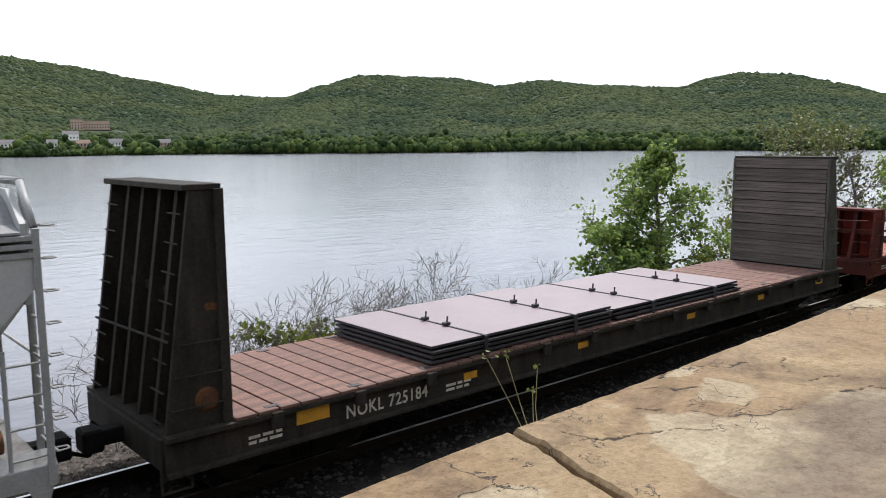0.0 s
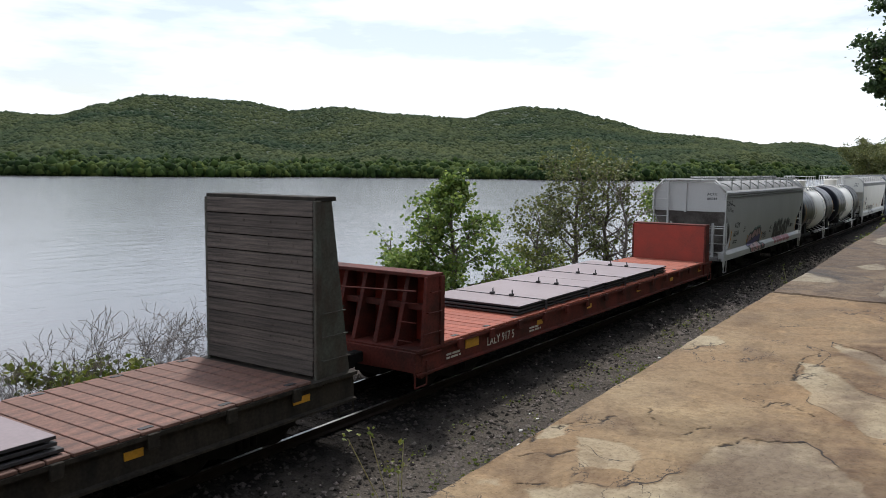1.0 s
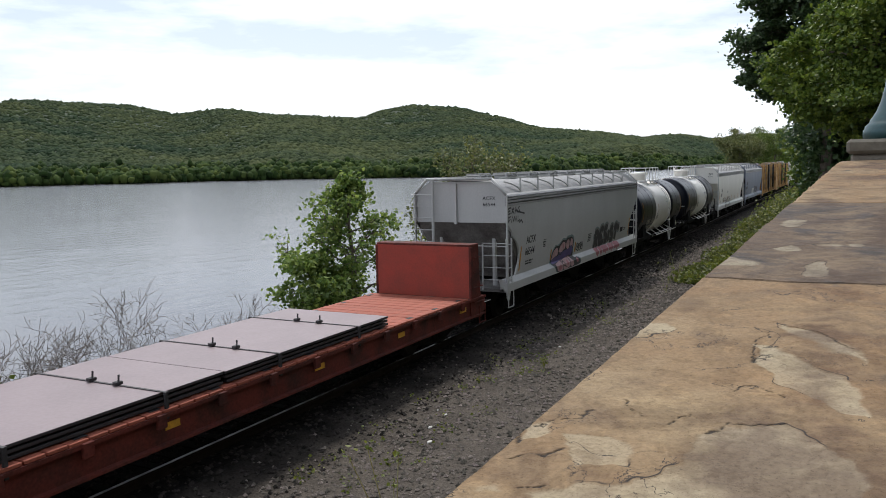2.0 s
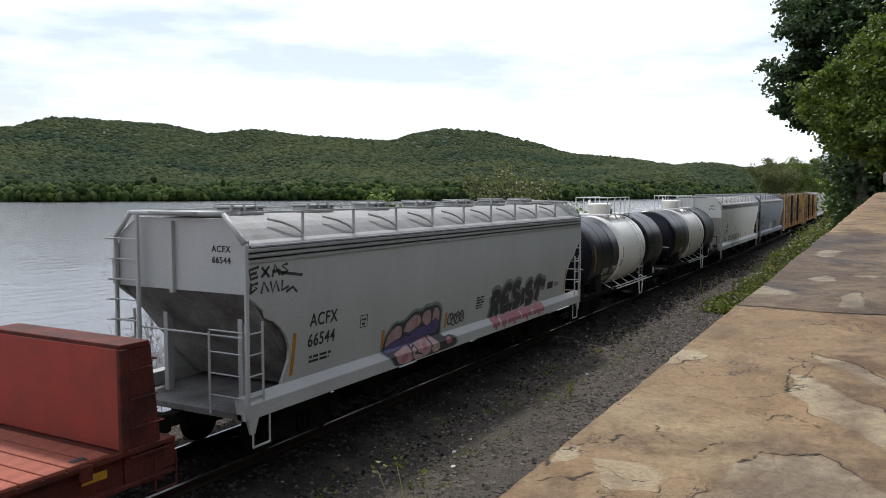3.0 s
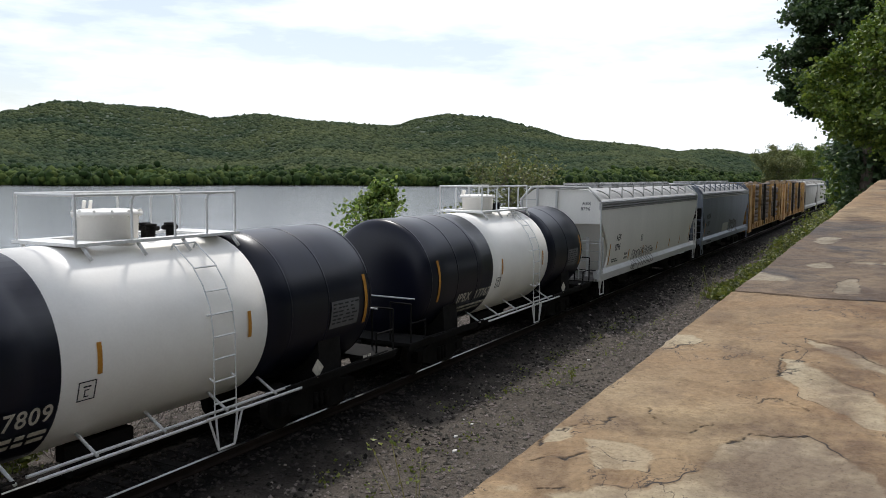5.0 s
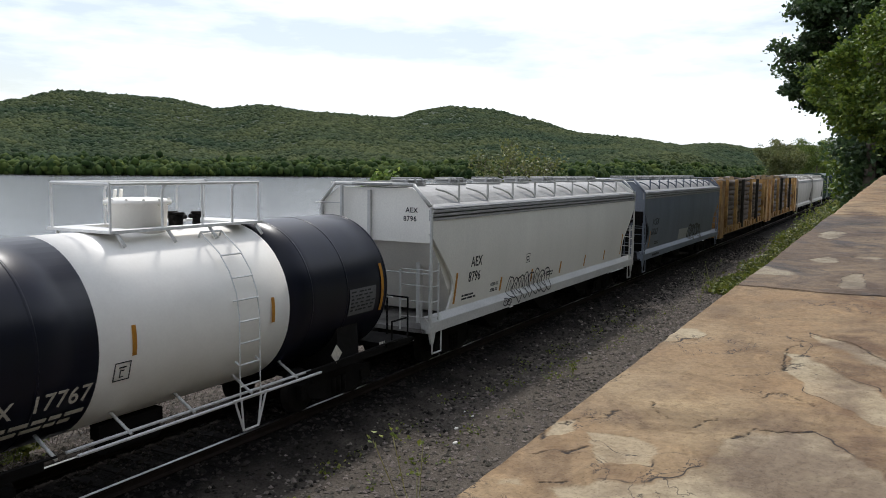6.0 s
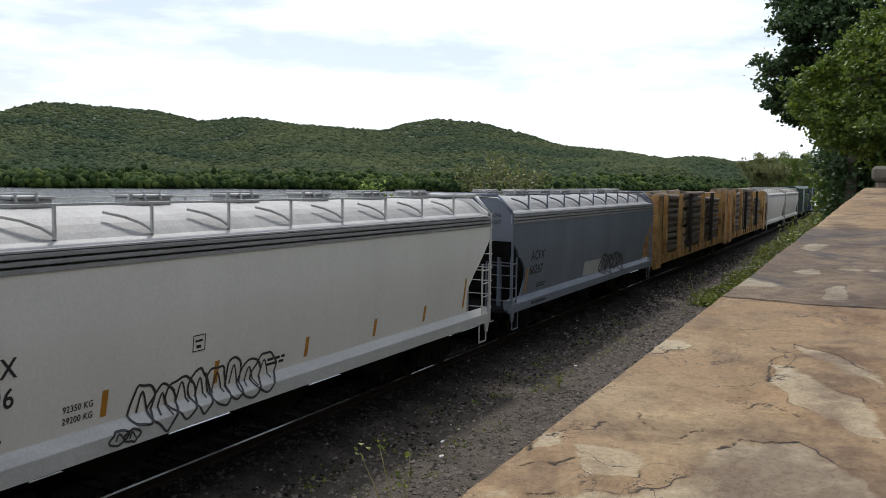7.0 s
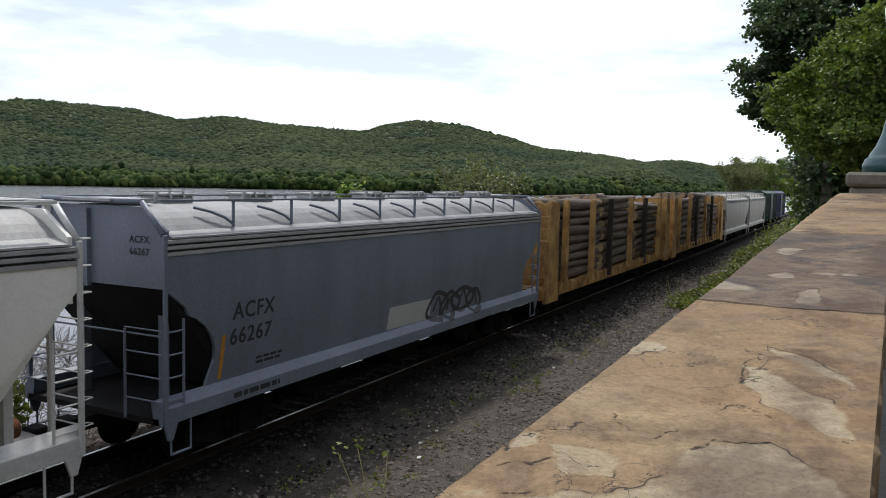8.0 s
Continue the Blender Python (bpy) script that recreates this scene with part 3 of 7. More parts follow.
# ---- railway track ----
def build_track():
    tr = thing("railway_track", "single railway track on dark wooden ties in grey ballast", "track", kind="structure")
    for y in (-0.753, 0.753):
        bm = bmesh.new()
        prof = ((-0.07, -0.17), (0.07, -0.17), (0.07, -0.155), (0.012, -0.13), (0.012, -0.05), (0.036, -0.035), (0.036, -0.006), (-0.036, -0.006), (-0.036, -0.035), (-0.012, -0.05), (-0.012, -0.13), (-0.07, -0.155))
        prism(bm, [(TRACK_Y + y + a, b) for a, b in prof], "x", -60, 420)
        rail = part("rail", bm, M_RAIL, tr)
        bm = bmesh.new()
        box(bm, -60, TRACK_Y + y - 0.03, -0.006, 420, TRACK_Y + y + 0.03, 0.0)
        part("rail_head", bm, M_RAILTOP, rail, "polished steel running surface")
    bm = bmesh.new()
    box(bm, -0.115, -1.3, -0.34, 0.115, 1.3, -0.195, 0.012)
    tie = mesh_of("tie", bm, M_TIE)
    for i in range(240):
        piece("tie", tie, tr, pose(-12 + i * 0.53, TRACK_Y + random.uniform(-0.05, 0.05), 0, 0, 0, random.uniform(-1, 1)))


build_track()


# ---- railway cars (each stands at its own left end, on the rail tops, in the middle of the track) ----
def truck(parent, x):
    """A two-axle bogie."""
    bm = bmesh.new()
    for s in (-1, 1):
        y = s * 1.0
        prism(bm, [(x - 1.15, 0.62), (x - 1.15, 0.34), (x - 0.85, 0.30), (x - 0.35, 0.18), (x + 0.35, 0.18), (x + 0.85, 0.30), (x + 1.15, 0.34), (x + 1.15, 0.62), (x + 0.75, 0.66), (x + 0.4, 0.80), (x - 0.4, 0.80), (x - 0.75, 0.66)], "y", y - 0.07, y + 0.07)
        for k in (-0.16, 0, 0.16):
            tube(bm, (x + k, y + s * 0.08, 0.26), (x + k, y + s * 0.08, 0.58), 0.06, n=8)
        for k in (-0.88, 0.88):
            tube(bm, (x + k, y - 0.12, 0.46), (x + k, y + 0.14, 0.46), 0.13, n=10)
    box(bm, x - 0.2, -1.0, 0.42, x + 0.2, 1.0, 0.74)
    t = part("truck", bm, M_TRUCK, parent)
    for k in (-0.88, 0.88):
        for s in (-0.76, 0.76):
            bm = bmesh.new()
            lathe(bm, [(0.07, -0.075), (0.12, -0.07), (0.30, -0.02), (0.36, -0.065), (0.42, -0.06), (0.43, 0.05), (0.45, 0.055), (0.45, 0.075), (0.36, 0.07), (0.1, 0.06)], 20, "y", (x + k, s, 0.43))
            part("wheel", bm, M_WHEEL, t)


def coupler(parent, x, sgn):
    bm = bmesh.new()
    box(bm, x - 0.12, -0.13, 0.76, x + 0.55 * sgn, 0.13, 0.98, 0.02) if sgn > 0 else box(bm, x - 0.55, -0.13, 0.76, x + 0.12, 0.13, 0.98, 0.02)
    box(bm, x + 0.42 * sgn - 0.14, -0.19, 0.70, x + 0.42 * sgn + 0.14, 0.17, 1.02, 0.03)
    tube(bm, (x + 0.1 * sgn, 0.3, 0.75), (x + 0.35 * sgn, 0.33, 0.5), 0.03)
    tube(bm, (x + 0.35 * sgn, 0.33, 0.5), (x + 0.6 * sgn, 0.3, 0.62), 0.03)
    part("coupler", bm, M_TRUCK, parent)


def ladder(name, parent, x0, x1, z0, z1, y, rungs, material, r=0.017, lean=0.0):
    bm = bmesh.new()
    for x in (x0, x1):
        tube(bm, (x, y, z0), (x, y + lean, z1), r * 1.5, n=6)
    for i in range(rungs):
        k = (i + 0.5) / rungs
        tube(bm, (x0, y + lean * k, z0 + (z1 - z0) * k), (x1, y + lean * k, z0 + (z1 - z0) * k), r, n=6)
    return part(name, bm, material, parent)


def ribbon(bm, pts, w, y, taper=True):
    """A sprayed or painted stroke lying on a side that faces -y."""
    prev = None
    k = len(pts)
    for i, (x, z) in enumerate(pts):
        a, b = Vector(pts[max(0, i - 1)]), Vector(pts[min(k - 1, i + 1)])
        d = (b - a)
        d = d.normalized() if d.length > 1e-6 else Vector((1, 0))
        h = w * 0.5 * (0.65 + 0.35 * math.sin(math.pi * i / (k - 1))) if taper else w * 0.5
        nrm = Vector((-d.y, d.x)) * h
        cur = [bm.verts.new((x + s * nrm.x, y, z + s * nrm.y)) for s in (-1, 1)]
        if prev:
            bm.faces.new((prev[0], cur[0], cur[1], prev[1]))
        prev = cur


def blob(bm, cx, cz, rx, rz, y, n=22, wob=0.1, seed=0):
    vs = []
    for i in range(n):
        a = 2 * math.pi * i / n
        k = 1 + wob * noise.noise((math.cos(a) * 1.5 + seed * 7, math.sin(a) * 1.5, seed))
        vs.append(bm.verts.new((cx + rx * k * math.cos(a), y, cz + rz * k * math.sin(a))))
    bm.faces.new(vs)


def spline(keys, steps=8):
    out = []
    p = [keys[0], *keys, keys[-1]]
    for i in range(1, len(p) - 2):
        for s in range(steps):
            t = s / steps
            out.append(tuple(0.5 * (2 * p[i][c] + (p[i + 1][c] - p[i - 1][c]) * t + (2 * p[i - 1][c] - 5 * p[i][c] + 4 * p[i + 1][c] - p[i + 2][c]) * t * t + (3 * p[i][c] - p[i - 1][c] - 3 * p[i + 1][c] + p[i + 2][c]) * t ** 3) for c in (0, 1)))
    out.append(keys[-1])
    return out


HOPPER_L, SIDE = 16.6, 1.57


def side_y(z):
    """Half width of a hopper's side: upright above, tucked in towards the sill."""
    return SIDE - 0.17 * max(0.0, (2.95 - z) / 1.7) ** 1.6


def mark_y(z):
    """Where paint lies: on the sill's face, its sloping ledge, or the curved side."""
    if z <= 1.24:
        return SIDE
    if z < 1.40:
        return SIDE + (side_y(1.40) - SIDE) * (z - 1.24) / 0.16
    return side_y(z)


def tuck(me, upright=True, z0=0.0):
    """Lay painted marks on the curve of the side."""
    if upright:
        bm = bmesh.new()
        bm.from_mesh(me)
        for z in (1.24, 1.40, 1.55, 1.7, 1.9, 2.15, 2.45):
            bmesh.ops.bisect_plane(bm, geom=bm.verts[:] + bm.edges[:] + bm.faces[:], plane_co=(0, 0, z), plane_no=(0, 0, 1))
        for v in bm.verts:
            v.co.y += SIDE - mark_y(v.co.z)
        bm.to_mesh(me)
        bm.free()
        return
    for v in me.vertices:
        v.co.z -= SIDE - mark_y(z0 + v.co.y)


MARKS = ("car_initials", "car_number", "stencil_line", "graffiti", "reflective_stripe", "clearance_mark", "paint_patch")


def settle_marks(car):
    for ob in car.children:
        if ob.name.startswith(MARKS):
            text = ob.name.startswith(("car_initials", "car_number"))
            tuck(ob.data, not text, ob.matrix_basis.translation.z)


def hopper(label, paint, roof_paint, frame_paint, slope_paint, sill_paint=None, gusset=True):
    """A covered hopper: slab sides with cut-away lower ends, sloping end sheets, ribbed eaves, roof with hatches and a handrailed running board."""
    L = HOPPER_L
    sill_paint = sill_paint or frame_paint
    car = thing("covered_hopper_car", label, "railway car", "train cars")
    # inner body: end plates and slope sheets
    bm = bmesh.new()
    prism(bm, [(0.20, 3.86), (0.20, 3.10), (1.72, 1.22), (L - 1.72, 1.22), (L - 0.20, 3.10), (L - 0.20, 3.86)], "y", -SIDE + 0.06, SIDE - 0.06)
    for i in range(9):
        bmesh.ops.bisect_plane(bm, geom=bm.verts[:] + bm.edges[:] + bm.faces[:], plane_co=(0, 0, 1.35 + i * 0.2), plane_no=(0, 0, 1))
    for v in bm.verts:
        v.co.y = math.copysign(side_y(v.co.z) - 0.06, v.co.y)
    # M_SLOPE and M_SLOPE_DARK carry the recess's shade in their colour
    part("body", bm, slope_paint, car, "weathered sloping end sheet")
    # side sheets with cut-away ends, slightly bowed
    def side_outline():
        left = [(0.03, 3.62), (0.03, 3.14), (0.25, 2.97), (0.50, 2.79), (0.56, 2.66), (0.62, 2.62), (0.74, 2.58), (0.95, 2.43), (1.12, 2.24), (1.21, 2.04), (1.22, 1.80), (1.12, 1.52), (1.04, 1.30)] if gusset else [(0.03, 3.62), (0.03, 3.34), (0.52, 2.84), (1.18, 2.20), (1.27, 2.02), (1.28, 1.80), (1.20, 1.50), (1.12, 1.30)]
        right = [(L - x, z) for x, z in left][::-1]
        return left + right
    for s in (-1, 1):
        bm = bmesh.new()
        prism(bm, side_outline(), "y", s * SIDE - 0.03, s * SIDE + 0.03)
        for i in range(9):
            bmesh.ops.bisect_plane(bm, geom=bm.verts[:] + bm.edges[:] + bm.faces[:], plane_co=(0, 0, 1.35 + i * 0.2), plane_no=(0, 0, 1))
        for v in bm.verts:
            v.co.y -= s * (SIDE - side_y(v.co.z))
        part("side_sheet", bm, paint, car)
        # painted upper end plate return and eave ribs
        for i, (z0, z1, out) in enumerate(((3.60, 3.698, 0.05), (3.70, 3.788, 0.066), (3.79, 3.88, 0.055))):
            bm = bmesh.new()
            prism(bm, [(s * (SIDE - 0.04), z0), (s * (SIDE + out), z0 + 0.026), (s * (SIDE + out), z1 - 0.014), (s * (SIDE - 0.04), z1)], "x", 0.08, L - 0.08)
            part("eave_rib", bm, M_RIB, car)
        # side sill
        bm = bmesh.new()
        prism(bm, [(s * (SIDE - 0.16), 1.0), (s * (SIDE + 0.03), 1.0), (s * (SIDE + 0.03), 1.235), (s * (SIDE + 0.024), 1.25), (s * (SIDE - 0.125), 1.40), (s * (SIDE - 0.22), 1.36)], "x", 0.0, L)
        part("side_sill", bm, sill_paint, car)
    for e in (0, 1):
        X = (lambda x: x) if e == 0 else (lambda x: L - x)
        bm = bmesh.new()
        prism(bm, [(-SIDE + 0.02, 4.0), (-1.05, 4.36), (1.05, 4.36), (SIDE - 0.02, 4.0), (SIDE - 0.02, 3.10), (-SIDE + 0.02, 3.10)], "x", min(X(0.13), X(0.195)), max(X(0.13), X(0.195)))
        part("end_plate", bm, paint, car, "flat upper end plate with small stencils")
        bm = bmesh.new()
        for y in (0.13,):
            box(bm, min(X(0.05), X(0.13)), y - 0.04, 3.05, max(X(0.05), X(0.13)), y + 0.04, 4.3)
        for y in (-0.92, 0.92):
            box(bm, min(X(0.62), X(0.76)), y - 0.05, 1.1, max(X(0.62), X(0.76)), y + 0.05, 2.84)
        for s in (-1, 1):
            box(bm, min(X(0.02), X(0.10)), s * SIDE - 0.06, 1.0, max(X(0.02), X(0.10)), s * SIDE - 0.01, 3.95, 0.01)
            tube(bm, (X(0.06), s * SIDE, 3.95), (X(0.06), s * 1.12, 4.44), 0.045, n=8)
        tube(bm, (X(0.06), -1.12, 4.44), (X(0.06), 1.12, 4.44), 0.045, n=8)
        part("end_frame", bm, frame_paint, car, "corner posts and bent top rail")
        bm = bmesh.new()
        box(bm, min(X(0.0), X(2.5)), -SIDE + 0.05, 1.0, max(X(0.0), X(2.5)), SIDE - 0.05, 1.10)
        part("end_platform", bm, M_SLOPE_DARK if slope_paint is M_SLOPE_DARK else M_SLOPE, car, "dusty steel end platform, darkened in colour for shade")
        bm = bmesh.new()
        box(bm, min(X(-0.05), X(0.85)), -0.55, 4.43, max(X(-0.05), X(0.85)), 0.55, 4.47)
        part("crossover_step", bm, M_RIB, car)
        for s in (-1, 1):
            ladder("end_ladder", car, X(0.06), X(0.47), 1.18, 2.62, s * (SIDE + 0.0), 4, frame_paint)
            bm = bmesh.new()
            tall = (s > 0) == (e == 0)
            reach = 0.70 if tall else 0.75
            for i in range(8 if tall else 4):
                z = 1.38 + i * 0.37
                if tall:
                    for p, q in (((-0.02, 0.02), (-0.15, 0.0)), ((-0.15, 0.0), (-0.15, -0.10)), ((-0.15, -0.10), (-0.04, -0.12))):
                        tube(bm, (X(p[0]), s * (SIDE + p[1]), z), (X(q[0]), s * (SIDE + q[1]), z), 0.011, n=6)
                tube(bm, (X(-0.02), s * (SIDE + 0.02), z), (X(-0.02), s * (SIDE - reach), z), 0.014, n=6)
            tube(bm, (X(-0.02), s * (SIDE - reach), 1.05), (X(-0.02), s * (SIDE - reach), 4.42 if tall else 2.46), 0.045 if tall else 0.025, n=6)
            part("corner_ladder", bm, frame_paint, car)
            bm = bmesh.new()
            prism(bm, [(X(0.05), 1.0), (X(0.32), 1.0), (X(0.22), 0.74), (X(0.13), 0.74)], "y", s * (SIDE - 0.02), s * (SIDE + 0.03))
            for x in (0.2, 0.62):
                tube(bm, (X(x), s * SIDE, 1.02), (X(x), s * SIDE, 0.5), 0.02, n=6)
            tube(bm, (X(0.2), s * SIDE, 0.5), (X(0.62), s * SIDE, 0.5), 0.022, n=6)
            part("stirrup_step", bm, frame_paint, car)
        bm = bmesh.new()
        tube(bm, (X(0.0), -SIDE, 2.40), (X(0.0), 0.85 if e == 0 else SIDE, 2.40), 0.018, n=6)
        part("crossover_handrail", bm, frame_paint, car)
        # brake rigging in the open far end
        if e == 1:
            bm = bmesh.new()
            tube(bm, (X(0.62), 0.35, 1.12), (X(0.62), 0.35, 1.9), 0.05)
            tube(bm, (X(0.35), -0.6, 1.30), (X(1.10), -0.6, 1.30), 0.15, n=12)
            tube(bm, (X(0.32), 0.0, 1.15), (X(0.32), 0.0, 2.3), 0.03)
            lathe(bm, [(0.26, -0.02), (0.28, 0.0), (0.26, 0.02), (0.22, 0.0)], 20, "x", (X(0.28), 0.0, 2.3))
            for k in range(4):
                q = k * math.pi / 4
                tube(bm, (X(0.28), -0.25 * math.cos(q), 2.3 - 0.25 * math.sin(q)), (X(0.28), 0.25 * math.cos(q), 2.3 + 0.25 * math.sin(q)), 0.012, n=6)
            tube(bm, (X(0.35), 0.7, 1.15), (X(1.1), 0.5, 1.75), 0.03)
            tube(bm, (X(0.45), -1.2, 1.18), (X(1.3), 0.2, 1.30), 0.025)
            box(bm, min(X(0.5), X(0.9)), 0.75, 1.12, max(X(0.5), X(0.9)), 1.15, 1.42, 0.02)
            part("brake_rigging", bm, M_RUST, car, "rusty brake cylinder and hand wheel")
        truck(car, X(2.15))
        coupler(car, X(0), -1 if e == 0 else 1)
    # roof
    bm = bmesh.new()
    curve = [(-SIDE - 0.04, 3.885), (-SIDE - 0.035, 3.91), (-1.34, 3.985), (-1.24, 4.07), (-1.10, 4.17), (-0.92, 4.26), (-0.7, 4.325), (-0.4, 4.37)]
    prism(bm, curve + [(-y, z) for y, z in curve[::-1]], "x", 0.20, L - 0.20)
    roof = part("roof", bm, roof_paint, car)
    for s in (-1, 1):
        bm = bmesh.new()
        for i in range(9):
            x = 1.88 + i * 1.62
            tube(bm, (x, s * 1.33, 4.0), (x, s * 1.33, 4.46), 0.03, n=6)
            for a, b in (((x - 0.62, 1.02, 4.33), (x - 0.36, 1.16, 4.26)), ((x - 0.36, 1.16, 4.26), (x - 0.14, 1.27, 4.16)), ((x - 0.14, 1.27, 4.16), (x, 1.33, 4.05))):
                tube(bm, (a[0], s * a[1], a[2]), (b[0], s * b[1], b[2]), 0.026, n=6)
        box(bm, 0.2, s * 1.33 - 0.035, 4.44, L - 0.2, s * 1.33 + 0.035, 4.475)
        part("roof_handrail", bm, frame_paint, car, "raised rail on bent brackets")
    for i in range(7):
        x = 1.6 + i * (L - 3.2) / 6
        bm = bmesh.new()
        box(bm, x - 0.26, -0.30, 4.36, x + 0.40, 0.30, 4.50, 0.015)
        box(bm, x - 0.30, -0.34, 4.50, x + 0.42, 0.34, 4.545, 0.012)
        for k in (-0.22, 0.1):
            tube(bm, (x + k, -0.40, 4.46), (x + k, -0.34, 4.59), 0.022, n=6)
            tube(bm, (x + k, -0.36, 4.58), (x + k, 0.36, 4.57), 0.016, n=6)
        tube(bm, (x - 0.42, -0.2, 4.36), (x - 0.36, -0.2, 4.56), 0.04, n=6)
        part("roof_hatch", bm, M_RIB, roof)
    # outlet gates and centre sill
    for i in range(3):
        x = L / 2 + (i - 1) * 3.6
        bm = bmesh.new()
        prism(bm, [(x - 1.6, 1.22), (x - 0.35, 0.42), (x + 0.35, 0.42), (x + 1.6, 1.22)], "y", -1.1, 1.1)
        tube(bm, (x - 0.3, -1.3, 0.45), (x - 0.3, 1.3, 0.45), 0.08)
        part("outlet_hopper", bm, M_TRUCK, car)
    bm = bmesh.new()
    box(bm, 0.1, -0.25, 0.72, L - 0.1, 0.25, 1.05)
    part("centre_sill", bm, M_TRUCK, car)
    return car


def stripes(car, xs, z0=1.32, z1=2.05, w=0.09):
    for x in xs:
        bm = bmesh.new()
        prism(bm, [(x, z0), (x + w, z0), (x + w + 0.02, z1), (x + 0.02, z1)], "y", -SIDE - 0.035, -SIDE - 0.032)
        part("reflective_stripe", bm, M_AMBER, car)


def small_print(car, x, z, w, rows, y=-SIDE - 0.034, size=0.05, material=None, gap=1.7):
    """Unreadable stencil lines as plain bars."""
    for i in range(rows):
        bm = bmesh.new()
        k = w * random.uniform(0.7, 1.0)
        xx = x
        while xx < x + k:
            a = min(random.uniform(0.08, 0.3), x + k - xx)
            box(bm, xx, y - 0.001, z - i * size * gap, xx + a, y + 0.001, z - i * size * gap + size)
            xx += a + 0.04
        tagged(part("stencil_line", bm, material or M_LETTER_K, car), kind="stuff")


def plate_mark(car, x, z, s=0.28):
    bm = bmesh.new()
    for a, b, c, d in ((0, 0, s, 0.015), (0, s, s, s + 0.015), (0, 0, 0.015, s), (s, 0, s + 0.015, s + 0.015), (s * 0.3, s * 0.2, s * 0.7, s * 0.4), (s * 0.2, s * 0.6, s * 0.8, s * 0.75)):
        box(bm, x + a, -SIDE - 0.036, z + b, x + c, -SIDE - 0.033, z + d)
    part("clearance_mark", bm, M_LETTER_K, car)


FACE = -SIDE - 0.034


def patch(name, car, pts, material, depth, label=""):
    """A closed sprayed area with a smooth outline."""
    bm = bmesh.new()
    out = spline([*pts, pts[0]], 5)[:-1]
    vs = [bm.verts.new((x, FACE - depth, z)) for x, z in out]
    bmesh.ops.triangle_fill(bm, use_beauty=True, edges=[bm.edges.new((vs[i], vs[(i + 1) % len(vs)])) for i in range(len(vs))])
    return part(name, bm, material, car, label)


def graffiti_bubbles(car):
    """Fat rounded tag: four pink domes, a violet band, pale letters running down over the sill."""
    hull = [(4.30, 1.38), (4.44, 1.72), (4.75, 1.93), (5.05, 1.94), (5.25, 1.98), (5.55, 2.10), (5.85, 2.08), (6.05, 2.14), (6.28, 2.14), (6.55, 2.14), (6.82, 1.98), (6.84, 1.62), (6.90, 1.34), (7.20, 1.33), (7.42, 1.24), (7.40, 1.06), (6.6, 1.03), (5.6, 1.03), (4.75, 1.03), (4.55, 1.18)]
    patch("graffiti_haze", car, [(5.7 + (x - 5.7) * 1.05, 1.55 + (z - 1.55) * (1.13 if z > 1.55 else 1.0)) for x, z in hull], M_GRAF_TEAL, 0.0006, "teal spray halo of a rounded tag")
    patch("graffiti_outline", car, hull, M_GRAF_BLACK, 0.0012, "black spray outline of a rounded tag")
    for pts in ([(4.42, 1.48), (4.52, 1.72), (4.78, 1.87), (5.02, 1.84), (5.06, 1.62), (4.75, 1.56)], [(5.14, 1.72), (5.28, 1.90), (5.55, 2.02), (5.82, 1.98), (5.86, 1.80), (5.60, 1.70), (5.34, 1.67)],
                [(5.92, 1.86), (6.00, 2.02), (6.20, 2.07), (6.32, 1.98), (6.34, 1.76), (6.12, 1.72)], [(6.42, 1.78), (6.46, 2.04), (6.62, 2.07), (6.74, 1.94), (6.74, 1.74), (6.60, 1.82)],
                [(4.66, 1.30), (4.95, 1.34), (5.32, 1.37), (5.34, 1.06), (4.82, 1.06)], [(5.42, 1.37), (5.75, 1.40), (6.12, 1.46), (6.22, 1.30), (6.12, 1.08), (5.44, 1.06)], [(6.24, 1.46), (6.42, 1.40), (6.64, 1.18), (6.56, 1.07), (6.26, 1.10)]):
        patch("graffiti_fill", car, pts, M_GRAF_PINK, 0.0020, "pink spray fill")
    patch("graffiti_band", car, [(4.42, 1.34), (4.44, 1.46), (4.80, 1.55), (5.10, 1.56), (5.30, 1.66), (5.62, 1.68), (5.90, 1.70), (6.30, 1.72), (6.60, 1.80), (6.78, 1.66), (6.60, 1.46), (6.30, 1.48), (5.90, 1.42), (5.40, 1.39), (5.00, 1.36)], M_GRAF_BLUE, 0.0026, "violet spray band")
    for pts in ([(5.62, 1.94), (5.70, 1.96), (5.72, 1.80), (5.64, 1.82)], [(4.92, 1.20), (5.10, 1.26), (5.18, 1.10), (4.94, 1.06)], [(5.84, 1.30), (6.04, 1.34), (6.02, 1.18), (5.88, 1.16)], [(6.95, 1.26), (7.15, 1.30), (7.22, 1.16), (7.0, 1.14)]):
        patch("graffiti_spot", car, pts, M_GRAF_RED, 0.0032, "red sprayed spot")
    bm = bmesh.new()
    for k in ([(5.42, 1.30), (5.56, 1.34), (5.58, 1.22), (5.50, 1.18), (5.70, 1.14), (5.82, 1.10)], [(5.36, 1.40), (5.38, 1.06)], [(6.20, 1.46), (6.26, 1.26), (6.18, 1.08)], [(5.20, 1.62), (5.44, 1.60), (5.54, 1.68)]):
        ribbon(bm, spline(k), 0.05, FACE - 0.0038)
    part("graffiti_line", bm, M_GRAF_BLACK, car)


